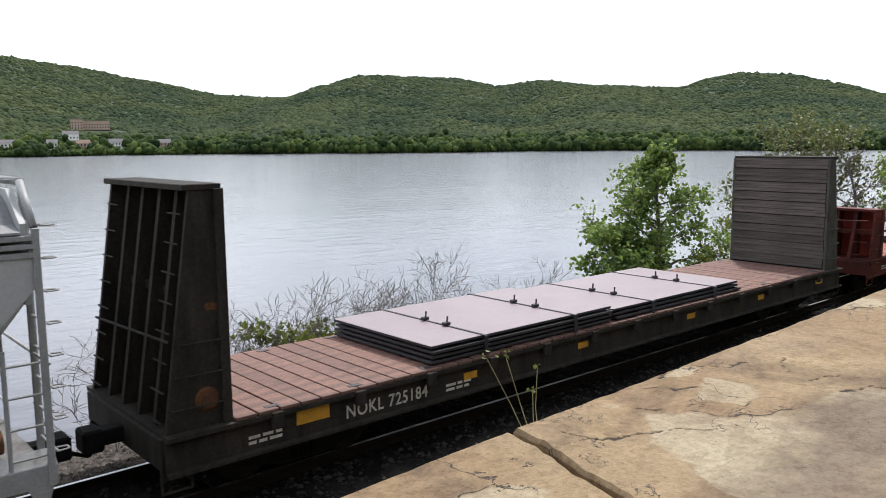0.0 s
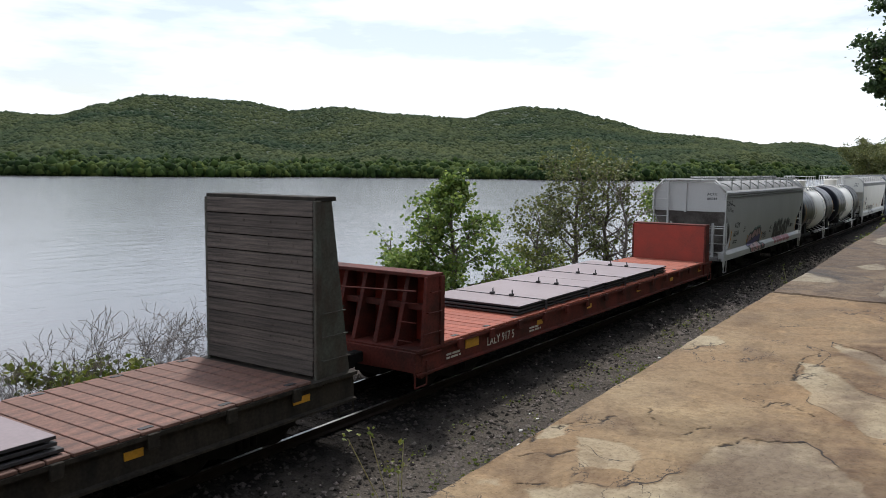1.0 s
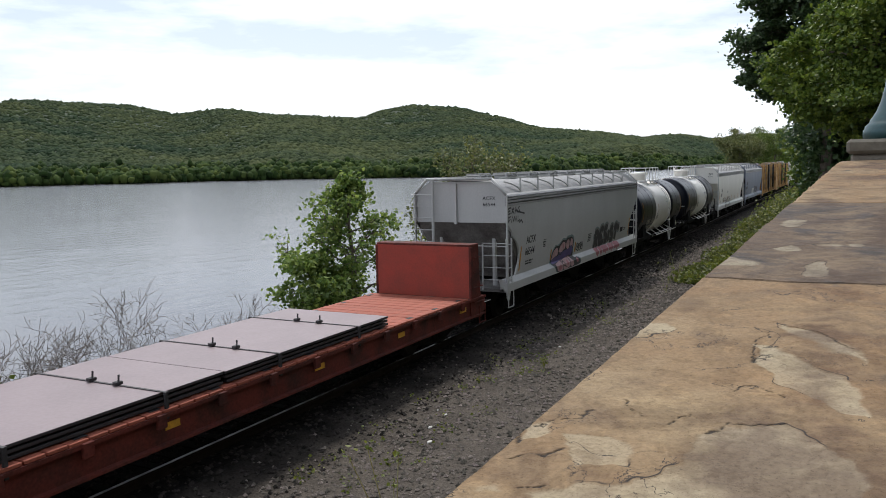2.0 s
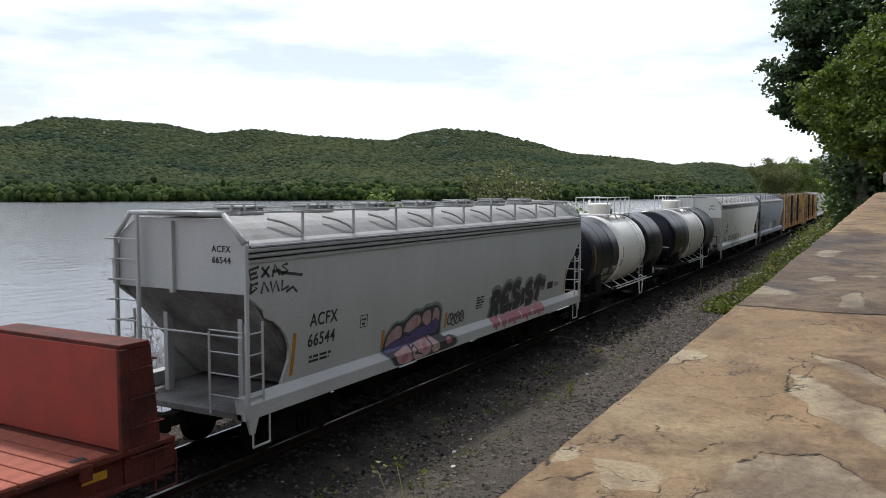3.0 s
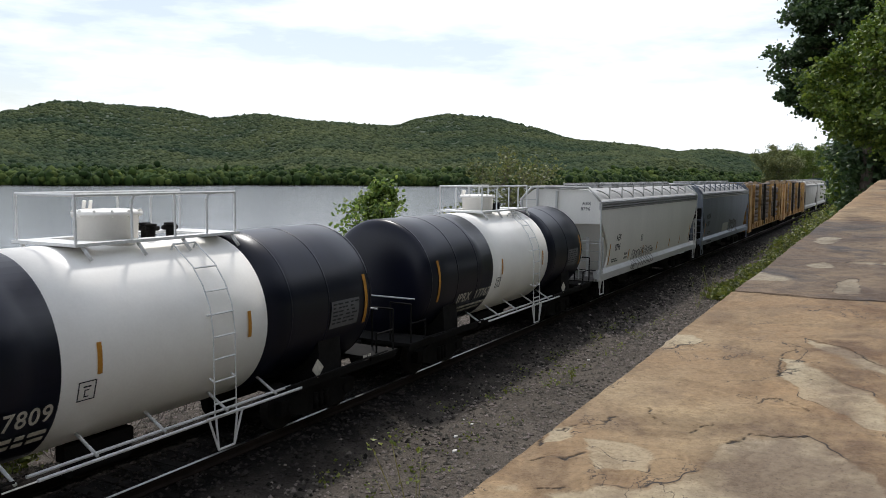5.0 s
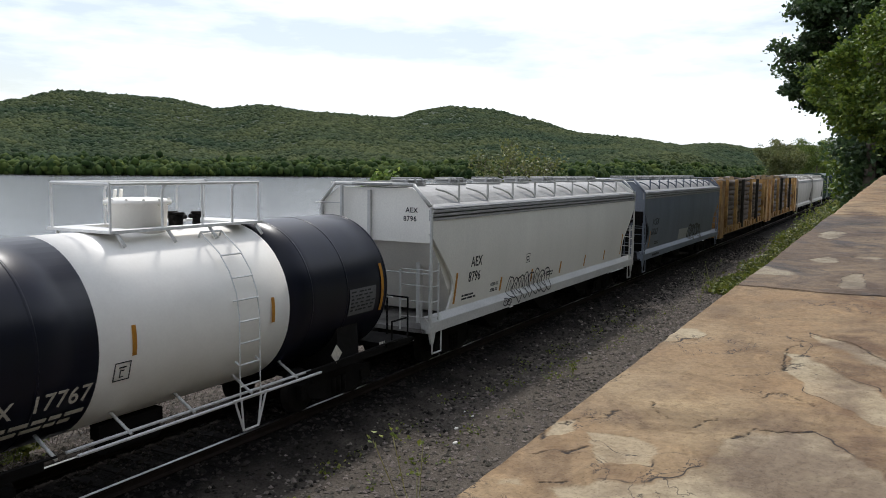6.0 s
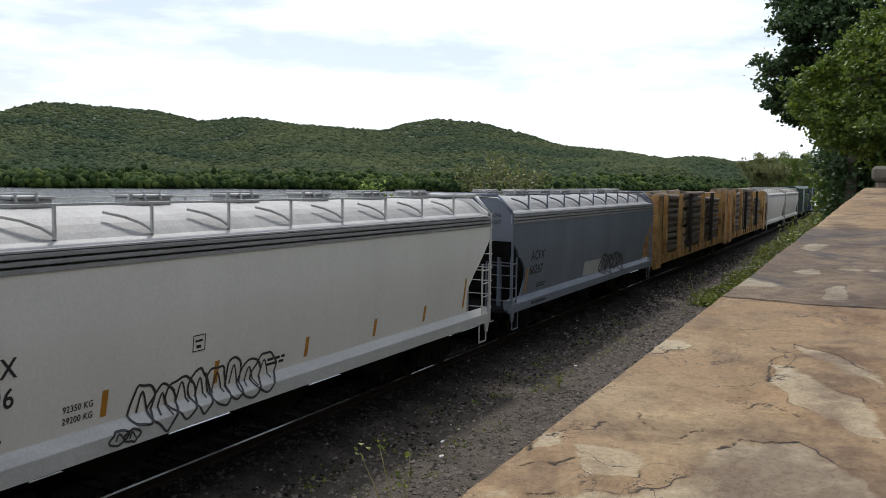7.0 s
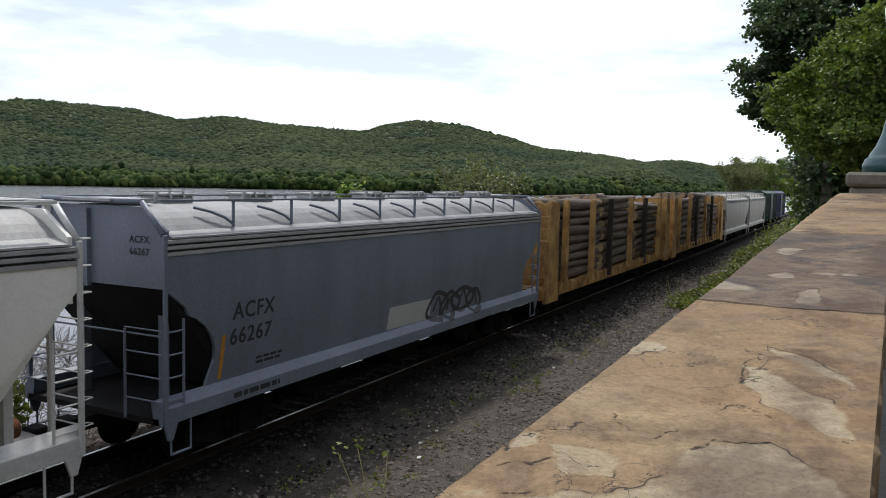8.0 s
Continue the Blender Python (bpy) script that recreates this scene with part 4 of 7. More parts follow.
def graffiti_block(car, x, z, w, h):
    """Leaning black block tag over a red underline."""
    strokes = ([(0.03, -0.05), (0.05, 0.5), (0.03, 0.92)], [(0.02, 0.86), (0.10, 0.96), (0.155, 0.78), (0.10, 0.50), (0.05, 0.46)], [(0.08, 0.48), (0.15, 0.0)],
               [(0.235, 0.05), (0.20, 0.55), (0.24, 0.98), (0.31, 1.12), (0.35, 0.95)], [(0.22, 0.55), (0.32, 0.60)], [(0.22, 0.12), (0.34, 0.22), (0.40, 0.15)],
               [(0.52, 1.02), (0.46, 1.14), (0.40, 0.95), (0.44, 0.66), (0.52, 0.50), (0.50, 0.25), (0.41, 0.22)], [(0.60, 0.12), (0.585, 0.55), (0.60, 0.86)],
               [(0.76, 0.94), (0.70, 1.0), (0.655, 0.82), (0.70, 0.60), (0.77, 0.46), (0.74, 0.20), (0.65, 0.18)], [(0.86, 0.14), (0.88, 0.55), (0.90, 0.96)], [(0.80, 0.78), (0.88, 1.06), (0.96, 0.92), (1.04, 0.86)])
    for name, wide, material, depth, lab in (("graffiti_halo", 0.46, M_GRAF_TEAL, 0.0006, "faded teal spray halo behind the tag"), ("graffiti_haze", 0.38, M_GRAF_GREY, 0.0012, "grey spray fill behind the tag"), ("graffiti_letters", 0.24, M_GRAF_BLACK, 0.002, "black spray-painted block tag")):
        bm = bmesh.new()
        for i, k in enumerate(strokes):
            ribbon(bm, spline([(x + a * w, z + b * h) for a, b in k], 5), wide, FACE - depth - 0.00004 * i, False)
        part(name, bm, material, car, lab)
    for i, (a, b) in enumerate(((0.0, 0.12), (0.15, 0.24), (0.26, 0.50), (0.52, 0.72), (0.74, 0.98))):
        bm = bmesh.new()
        ribbon(bm, spline([(x + a * w, 1.24), (x + (a + b) / 2 * w, 1.27), (x + b * w, 1.25)]), 0.26, FACE - 0.003 - 0.0001 * i, False)
        ribbon(bm, [(x + (a + b) / 2 * w - 0.03, 1.05), (x + (a + b) / 2 * w + 0.06, 1.3)], 0.22, FACE - 0.0036)
        part("graffiti_underline", bm, M_GRAF_RED, car, "red spray underline")


def graffiti_scrawl(car, x, z, w, h, loops, seed, width=0.035):
    rng = random.Random(seed)
    bm = bmesh.new()
    for i in range(loops):
        c = x + w * (i + 0.5) / loops
        r = w / loops * rng.uniform(0.55, 0.8)
        zz = z + h * rng.uniform(0.35, 0.6)
        pts = [(c + r * math.cos(a) * (1 + 0.25 * math.sin(2 * a + i)), zz + h * rng.uniform(0.38, 0.52) * math.sin(a)) for a in [0.5 + 6.6 * k / 13 for k in range(14)]]
        ribbon(bm, spline(pts, 4), width, FACE - 0.002 - 0.0002 * i, False)
        ribbon(bm, spline([(c - r * 0.4, zz - h * 0.15), (c, zz + h * 0.3), (c + r * 0.5, zz - h * 0.2)], 5), width * 0.8, FACE - 0.0035, False)
    part("graffiti_scrawl", bm, M_GRAF_BLACK, car, "black looping spray scrawl")


def graffiti_spikes(car, x, z, w, h):
    """A jagged two-line tag."""
    bm = bmesh.new()
    for k in ([(0.22, 0.98), (0.02, 0.90), (0.05, 0.60), (0.20, 0.66)], [(0.05, 0.76), (0.18, 0.80)], [(0.28, 0.95), (0.44, 0.60)], [(0.44, 0.96), (0.27, 0.62)], [(0.50, 0.58), (0.56, 1.0), (0.66, 0.62)], [(0.50, 0.76), (0.68, 0.78)],
              [(0.84, 0.98), (0.72, 0.92), (0.84, 0.74), (0.70, 0.62)], [(0.66, 0.72), (1.18, 0.52)], [(0.06, 0.48), (0.04, 0.12)], [(0.20, 0.46), (0.06, 0.40), (0.18, 0.30), (0.05, 0.16)], [(0.26, 0.10), (0.32, 0.46), (0.42, 0.12)],
              [(0.46, 0.46), (0.50, 0.10), (0.58, 0.44), (0.64, 0.08)], [(0.72, 0.44), (0.70, 0.10), (0.86, 0.20)], [(0.80, 0.02), (0.95, 0.16), (1.05, -0.04)]):
        ribbon(bm, [(x + a * w, z + b * h) for a, b in k], 0.052, FACE - 0.002, False)
    part("graffiti_scrawl", bm, M_GRAF_BLACK, car, "black jagged spray tag")


def flatcar(label, L, side_paint, deck_paint, bulk_front, bulk_h, boards, wall_paint, stack_rows, number):
    """A bulkhead flat car with a plank deck, stake pockets and stacked steel plates under straps."""
    car = thing("bulkhead_flat_car", label, "railway car", "train cars")
    W = 1.55
    BW = 1.39 if boards else 1.49
    bm = bmesh.new()
    prism(bm, [(-W + 0.12, 0.62), (-W + 0.02, 0.62), (-W + 0.02, 0.66), (-W + 0.1, 0.68), (-W + 0.1, 1.08), (-W, 1.10), (-W, 1.16), (W, 1.16), (W, 1.10), (W - 0.1, 1.08), (W - 0.1, 0.68), (W - 0.02, 0.66), (W - 0.02, 0.62), (W - 0.12, 0.62), (W - 0.14, 1.0), (-W + 0.14, 1.0)], "x", 0.05, L - 0.05)
    body = part("underframe", bm, side_paint, car)
    bm = bmesh.new()
    box(bm, 0.3, -0.35, 0.45, L - 0.3, 0.35, 1.0)
    for i in range(10):
        x = 2 + i * (L - 4) / 9
        box(bm, x - 0.06, -1.4, 0.7, x + 0.06, 1.4, 1.0)
    part("centre_sill", bm, M_TRUCK, car)
    # deck planks run across the car
    bm = bmesh.new()
    box(bm, -0.153, -W + 0.02, 1.162, 0.153, W - 0.02, 1.215, 0.008)
    plank = mesh_of("deck_plank", bm, deck_paint)
    x = 1.15
    i = 0
    while x < L - 1.15:
        piece("deck_plank", plank, body, pose(x, 0, random.uniform(-0.004, 0.004)))
        x += 0.335
        i += 1
    # stake pockets and their dark deck slots
    for s in (-1, 1):
        n = int((L - 3) / 1.22)
        for i in range(n):
            x = 1.6 + i * (L - 3.2) / (n - 1)
            bm = bmesh.new()
            box(bm, x - 0.09, s * W - 0.035, 0.95, x + 0.09, s * W + 0.035, 1.17, 0.01)
            part("stake_pocket", bm, side_paint, car)
            bm = bmesh.new()
            box(bm, x - 0.11, s * (W - 0.16) - 0.05, 1.216, x + 0.11, s * (W - 0.16) + 0.05, 1.222)
            part("deck_slot", bm, M_PLATEEDGE, car, "dark tie-down slot")
    for e in (0, 1):
        X = (lambda x: x) if e == 0 else (lambda x: L - x)
        end_paint = M_OLIVE if boards and e == 1 else bulk_front
        # triangular side gussets, posts and bracing of the bulkhead
        bm = bmesh.new()
        box(bm, min(X(0.0), X(0.25)), -BW, 0.7, max(X(0.0), X(0.25)), BW, 1.12, 0.01)
        b = part("bulkhead", bm, bulk_front, car, "braced steel bulkhead frame")
        for s in (-1, 1):
            y0, y1 = (s * BW - 0.0, s * (BW - 0.07))
            bulk_part = bmesh.new()
            prism(bulk_part, [(X(0.0 if boards else 0.22), 0.55), (X(0.92), 0.62), (X(0.96), bulk_h), (X(0.55 if boards else 0.42), bulk_h)], "y", min(y0, y1), max(y0, y1))
            part("gusset", bulk_part, end_paint, b)
            bulk_part = bmesh.new()
            box(bulk_part, min(X(0.86), X(1.0)), min(s * (BW - 0.03), s * (BW + 0.05)), 1.1, max(X(0.86), X(1.0)), max(s * (BW - 0.03), s * (BW + 0.05)), bulk_h, 0.012)
            part("corner_post", bulk_part, end_paint, b)
            for k in range(int((bulk_h - 0.9) / 0.42)):
                z = 1.05 + k * 0.42
                if z > 2.5:
                    break
                bulk_part = bmesh.new()
                xa = 0.55 * (z - 0.55) / (bulk_h - 0.55)
                tube(bulk_part, (X(xa + 0.02), s * (BW + 0.07), z), (X(0.86), s * (BW + 0.07), z), 0.013, n=6)
                for q in (xa + 0.04, 0.84):
                    tube(bulk_part, (X(q), s * (BW + 0.07), z), (X(q), s * (BW - 0.02), z), 0.012, n=6)
                part("rung", bulk_part, end_paint, b)
        if boards and e == 0:
            for cx, cz, r0, r1 in ((0.66, 1.52, 0.13, 0.17),):
                bulk_part = bmesh.new()
                lathe(bulk_part, [(r0, -0.002), (r1, -0.002), (r1, 0.002), (r0, 0.002)], 28, "y", (cx, -BW - 0.003, cz))
                part("round_mark", bulk_part, M_RUST, b, "worn rusty round mark")
            for cx, cz, rx, rz, k in ((0.66, 1.52, 0.05, 0.12, 1), (0.60, 1.05, 0.22, 0.10, 2), (0.78, 2.75, 0.12, 0.05, 3), (0.45, 0.82, 0.25, 0.07, 4)):
                bulk_part = bmesh.new()
                blob(bulk_part, cx, cz, rx, rz, -BW - 0.003, wob=0.6, seed=k, n=30)
                part("rust_stain", bulk_part, M_RUST, b, "flaking rust stain")
        for y in (-0.85, -0.3, 0.3, 0.85):
            bulk_part = bmesh.new()
            prism(bulk_part, [(X(0.12), 1.0), (X(0.86), 1.0), (X(0.90), bulk_h - 0.05), (X(0.62), bulk_h - 0.05)], "y", y - 0.05, y + 0.05)
            part("post", bulk_part, bulk_front, b)
        bulk_part = bmesh.new()
        box(bulk_part, min(X(0.45), X(0.98)), -BW - 0.02, bulk_h - 0.02, max(X(0.45), X(0.98)), BW + 0.02, bulk_h + 0.06, 0.01)
        part("top_beam", bulk_part, bulk_front, b)
        for z in (1.9, 2.8):
            if z < bulk_h - 0.4:
                bulk_part = bmesh.new()
                box(bulk_part, min(X(0.55), X(0.7)), -BW + 0.05, z, max(X(0.55), X(0.7)), BW - 0.05, z + 0.12)
                part("brace", bulk_part, bulk_front, b)
        if boards:
            # sheet added so that no light shows through the board gaps
            bm = bmesh.new()
            box(bm, min(X(0.90), X(0.925)), -BW + 0.05, 1.18, max(X(0.90), X(0.925)), BW - 0.05, bulk_h - 0.03)
            part("backing_sheet", bm, bulk_front, b)
            nb = 13
            cuts = [1.22 + (bulk_h - 1.22) * (k + (random.uniform(-0.22, 0.22) if 0 < k < nb else 0)) / nb for k in range(nb + 1)]
            for i in range(nb):
                z0, tall = cuts[i], cuts[i + 1] - cuts[i]
                bm = bmesh.new()
                box(bm, -0.035 - random.uniform(0, 0.012), -BW + 0.03, 0.0, 0.035 + random.uniform(0, 0.012), BW - 0.03, tall - random.choice((0.006, 0.010, 0.022)), 0.008)
                for y in (-1.02, -0.9, -0.33, 0.35, 0.95):
                    if random.random() < 0.6:
                        tube(bm, (-0.052, y + random.uniform(-0.05, 0.05), tall * 0.5), (0.052, y, tall * 0.5), 0.022, n=8)
                piece("board", mesh_of("board", bm, M_BOARD), b, pose(X(0.965), random.uniform(-0.012, 0.012), z0))
        else:
            bm = bmesh.new()
            box(bm, min(X(0.93), X(0.99)), -BW + 0.02, 1.18, max(X(0.93), X(0.99)), BW - 0.02, bulk_h, 0.008)
            part("bulkhead_plate", bm, wall_paint, b, "bright red steel face")
        # ladder and grab irons on the back
        for i in range(int((bulk_h - 1.2) / 0.38)):
            z = 1.3 + i * 0.38
            k = (z - 0.6) / (bulk_h - 0.6)
            xb = 0.55 * k - 0.04
            for yy in (-1.32, 0.9):
                bm = bmesh.new()
                tube(bm, (X(xb), yy, z), (X(xb), yy + 0.42, z), 0.014, n=6)
                part("grab_iron", bm, bulk_front, b)
        bm = bmesh.new()
        tube(bm, (X(0.2), -1.36, 2.35), (X(0.2), 1.36, 2.25), 0.02, n=6)
        part("handrail", bm, bulk_front, b)
        bm = bmesh.new()
        tube(bm, (X(0.0), -BW - 0.01, 0.9), (X(0.0), -BW - 0.01, 0.4), 0.02, n=6)
        tube(bm, (X(0.4), -BW - 0.01, 0.9), (X(0.4), -BW - 0.01, 0.4), 0.02, n=6)
        tube(bm, (X(0.0), -BW - 0.01, 0.4), (X(0.4), -BW - 0.01, 0.4), 0.02, n=6)
        part("stirrup_step", bm, bulk_front, b)
        truck(car, X(2.3))
        coupler(car, X(0), -1 if e == 0 else 1)
    # yellow reflectors and lettering
    for x, w in ((1.95, 0.55), (L * 0.26, 0.3), (L * 0.41, 0.3), (L * 0.6, 0.32), (L * 0.76, 0.3), (L - 1.6, 0.4)):
        bm = bmesh.new()
        box(bm, x, -W + 0.085, 0.86, x + w, -W + 0.096, 0.86 + (0.2 if w > 0.5 else 0.12))
        part("reflector", bm, M_YELLOW, car, "yellow reflective patch")
    lettering("car_number", number, 0.28, M_LETTER_W, car, L * 0.14, 0.76, -W + 0.094, "faded white stencilled lettering", squeeze=0.86)
    small_print(car, L * 0.24, 0.82, 0.7, 2, -W + 0.094, 0.045, M_LETTER_W)
    small_print(car, 1.2, 0.84, 0.6, 2, -W + 0.094, 0.045, M_LETTER_W)
    # plates
    for x0, x1, levels in stack_rows:
        for i in range(levels):
            z = 1.24 + i * 0.085
            bm = bmesh.new()
            dx, dy = random.uniform(-0.05, 0.05), random.uniform(-0.04, 0.04)
            box(bm, x0 + dx, -1.42 + dy, z, x1 + dx, 1.42 + dy, z + 0.05, 0.006)
            bm.faces.ensure_lookup_table()
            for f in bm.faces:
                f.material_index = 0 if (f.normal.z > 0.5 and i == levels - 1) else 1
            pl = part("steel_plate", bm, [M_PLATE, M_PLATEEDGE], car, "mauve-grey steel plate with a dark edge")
        top = 1.24 + (levels - 1) * 0.085 + 0.05
        k = max(2, round((x1 - x0) / 2.4))
        for i in range(k):
            x = x0 + (i + 0.5) * (x1 - x0) / k
            bm = bmesh.new()
            box(bm, x - 0.025, -1.47, top + 0.004, x + 0.025, 1.47, top + 0.014)
            for s in (-1, 1):
                box(bm, x - 0.03, s * 1.49 - 0.02, 1.05, x + 0.03, s * 1.49 + 0.02, top + 0.014)
            st = part("load_strap", bm, M_PLATEEDGE, car, "black tie-down strap")
            for y in (-0.45, 0.15):
                bm = bmesh.new()
                box(bm, x - 0.07, y - 0.05, top + 0.014, x + 0.07, y + 0.05, top + 0.07, 0.01)
                tube(bm, (x, y - 0.02, top + 0.06), (x + 0.03, y, top + 0.17), 0.018, n=6)
                part("ratchet", bm, M_PLATEEDGE, st)
    return car


TANK_L = 12.5


def tank_car(label, number):
    """A black tank car with a white waist, dome platform with railings and side ladders."""
    L, R, ZC = TANK_L, 1.47, 2.32
    car = thing("tank_car", label, "railway car", "train cars")

    def shell(name, x0, x1, material, dome0=False, dome1=False, lab=""):
        bm = bmesh.new()
        prof, deep = [], 0.34
        angles = [math.pi / 2 * k / 10 for k in range(11)]
        if dome0:
            prof += [(max(0.001, R * math.sin(a) ** 0.8), x0 - deep * math.cos(a)) for a in angles[:-1]]
        prof += [(R, x0 + (x1 - x0) * k / 4) for k in range(5)]
        if dome1:
            prof += [(max(0.001, R * max(0.0, math.cos(a)) ** 0.8), x1 + deep * math.sin(a)) for a in angles[1:]]
        lathe(bm, prof, 64, "x", (0, 0, ZC))
        return part(name, bm, material, car, lab)

    shell("tank_end", 1.02, 4.36, M_BLACK, True, False, "dull black tank end")
    shell("tank_waist", 4.36, 8.34, M_TANKWHITE, False, False, "white-painted middle of the tank")
    shell("tank_end", 8.34, 11.5, M_BLACK, False, True, "dull black tank end")
    for x in (1.03, 2.35, 3.45, 9.0, 10.1, 11.49):
        bm = bmesh.new()
        lathe(bm, [(R + 0.001, -0.022), (R + 0.007, -0.012), (R + 0.007, 0.012), (R + 0.001, 0.022)], 64, "x", (x, 0, ZC))
        part("weld_seam", bm, M_BLACK, car)
    # manway and valves
    bm = bmesh.new()
    lathe(bm, [(0.44, 3.72), (0.47, 4.20), (0.53, 4.20), (0.53, 4.255), (0.42, 4.285), (0.001, 4.30)], 28, "z", (6.3, 0, 0))
    for i in range(12):
        a = i * math.pi / 6
        tube(bm, (6.3 + 0.5 * math.cos(a), 0.5 * math.sin(a), 4.18), (6.3 + 0.5 * math.cos(a), 0.5 * math.sin(a), 4.29), 0.022, n=6)
    tube(bm, (6.24, 0.5, 4.22), (6.24, 0.46, 4.42), 0.03, n=6)
    tube(bm, (6.36, 0.5, 4.22), (6.36, 0.46, 4.42), 0.03, n=6)
    part("manway", bm, M_TANKWHITE, car, "white bolted manway dome")
    for x, y in ((7.0, -0.18), (7.2, 0.2), (7.45, -0.12)):
        bm = bmesh.new()
        tube(bm, (x, y, 3.75), (x, y, 3.98), 0.07, n=10)
        tube(bm, (x - 0.15, y, 3.95), (x + 0.15, y, 3.95), 0.04)
        lathe(bm, [(0.09, 3.99), (0.10, 4.01), (0.09, 4.03)], 12, "z", (x, y, 0))
        part("valve", bm, M_TRUCK, car)
    PX0, PX1, PY = 5.22, 8.42, 0.68
    bm = bmesh.new()
    for y0, y1 in ((-PY - 0.06, -PY + 0.16), (PY - 0.16, PY + 0.06)):
        box(bm, PX0 - 0.05, y0, 3.80, PX1 + 0.05, y1, 3.845)
    for x0, x1 in ((PX0 - 0.05, PX0 + 0.42), (PX1 - 0.5, PX1 + 0.05)):
        box(bm, x0, -PY + 0.16, 3.80, x1, PY - 0.16, 3.845)
    for x in (PX0 + 0.1, 6.3, 7.2, PX1 - 0.1):
        for k in (-1, 1):
            tube(bm, (x, k * PY, 3.80), (x + 0.06, k * (PY + 0.12), 3.60), 0.028)
    part("platform", bm, M_RAILING, car, "grated white platform")
    for y in (-PY, PY):
        bm = bmesh.new()
        for x in (PX0, 7.05, PX1):
            tube(bm, (x, y, 3.82), (x, y, 4.54), 0.022, n=6)
        tube(bm, (PX0, y, 4.54), (PX1, y, 4.54), 0.026, n=6)
        for x in (6.2, 7.75):
            for p, q in (((x, 3.82), (x, 4.42)), ((x, 4.42), (x + 0.05, 4.51)), ((x + 0.05, 4.51), (x + 0.14, 4.54))):
                tube(bm, (p[0], y, p[1]), (q[0], y, q[1]), 0.022, n=6)
        part("railing", bm, M_RAILING, car, "white tubular safety railing")
    bm = bmesh.new()
    tube(bm, (PX0, -PY, 4.54), (PX0, PY, 4.54), 0.024, n=6)
    part("railing", bm, M_RAILING, car, "white tubular safety railing")
    # ladder wrapped over the side
    for s in (-1, 1):
        bm = bmesh.new()
        def out(z):
            return s * (math.sqrt(max(0.05, (R + 0.11) ** 2 - max(0.0, z - ZC) ** 2)))
        lx0, lx1 = 6.95, 7.43
        zs = [1.20 + 0.36 * i for i in range(8)]
        for x in (lx0, lx1):
            for z0, z1 in ((1.0, 2.33), (2.33, 2.75), (2.75, 3.1), (3.1, 3.4), (3.4, 3.72)):
                tube(bm, (x, out(z0), z0), (x, out(z1), z1), 0.012, n=6)
            for z in zs[1::3]:
                k = (R + 0.01) / (R + 0.11)
                tube(bm, (x, out(z), z), (x, out(z) * k, ZC + (z - ZC) * k), 0.018, n=6)
        ladder_frame = part("ladder", bm, M_RAILING, car, "white ladder curving over the tank")
        for z in zs:
            bm = bmesh.new()
            tube(bm, (lx0, out(z), z), (lx1, out(z), z), 0.017, n=6)
            part("rung", bm, M_RAILING, ladder_frame)
        bm = bmesh.new()
        for p, q in (((6.80, 1.0), (7.0, 0.45)), ((7.0, 0.45), (7.35, 0.45)), ((7.35, 0.45), (7.55, 1.0)), ((7.0, 0.45), (lx0, 1.0)), ((7.35, 0.45), (lx1, 1.0)), ((6.75, 1.0), (7.6, 1.0))):
            tube(bm, (p[0], s * 1.6, p[1]), (q[0], s * 1.6, q[1]), 0.02, n=6)
        part("stirrup_step", bm, M_RAILING, car)
        bm = bmesh.new()
        for d in (-0.12, 0.12):
            tube(bm, (3.9, s * 1.46 + d, 0.98), (9.1, s * 1.46 + d, 0.98), 0.026, n=6)
        for x in (3.7, 4.9, 6.1, 7.4, 8.6):
            tube(bm, (x, s * 1.42, 0.96), (x, s * 0.9, 1.25), 0.025)
        part("side_walkway", bm, M_RAILING, car)
        bm = bmesh.new()
        tube(bm, (0.5, s * 1.56, 1.12), (3.6, s * 1.56, 1.06), 0.02, n=6)
        part("handrail", bm, M_TRUCK, car)
        bm = bmesh.new()
        tube(bm, (8.7, s * 1.56, 1.06), (12.0, s * 1.56, 1.12), 0.02, n=6)
        part("handrail", bm, M_TRUCK, car)
    # cradle, sills, end platforms
    for x in (2.2, L - 2.2):
        bm = bmesh.new()
        prism(bm, [(-1.35, 1.0), (-1.3, 1.75), (-0.9, 1.2), (0, 0.9), (0.9, 1.2), (1.3, 1.75), (1.35, 1.0), (0.9, 0.7), (-0.9, 0.7)], "x", x - 0.35, x + 0.35)
        part("cradle", bm, M_TRUCK, car)
    for s in (0, 1):
        x0, x1 = (0.0, 3.6) if s == 0 else (L - 3.6, L)
        bm = bmesh.new()
        box(bm, x0, -0.3, 0.75, x1, 0.3, 1.05)
        part("stub_sill", bm, M_TRUCK, car)
        bm = bmesh.new()
        x0, x1 = (0.0, 1.0) if s == 0 else (L - 1.0, L)
        box(bm, x0, -1.5, 0.98, x1, 1.5, 1.06)
        part("end_platform", bm, M_TRUCK, car)
        x0, x1 = (0.0, 3.5) if s == 0 else (L - 3.5, L)
        for y in (-1, 1):
            bm = bmesh.new()
            box(bm, x0, min(y * 1.40, y * 1.46), 0.88, x1, max(y * 1.40, y * 1.46), 1.03, 0.01)
            part("side_sill", bm, M_TRUCK, car)
    bm = bmesh.new()
    tube(bm, (5.0, -0.6, 0.62), (6.0, -0.6, 0.62), 0.17, n=14)
    box(bm, 4.9, -0.7, 0.72, 6.1, -0.5, 0.95)
    part("air_reservoir", bm, M_TRUCK, car)
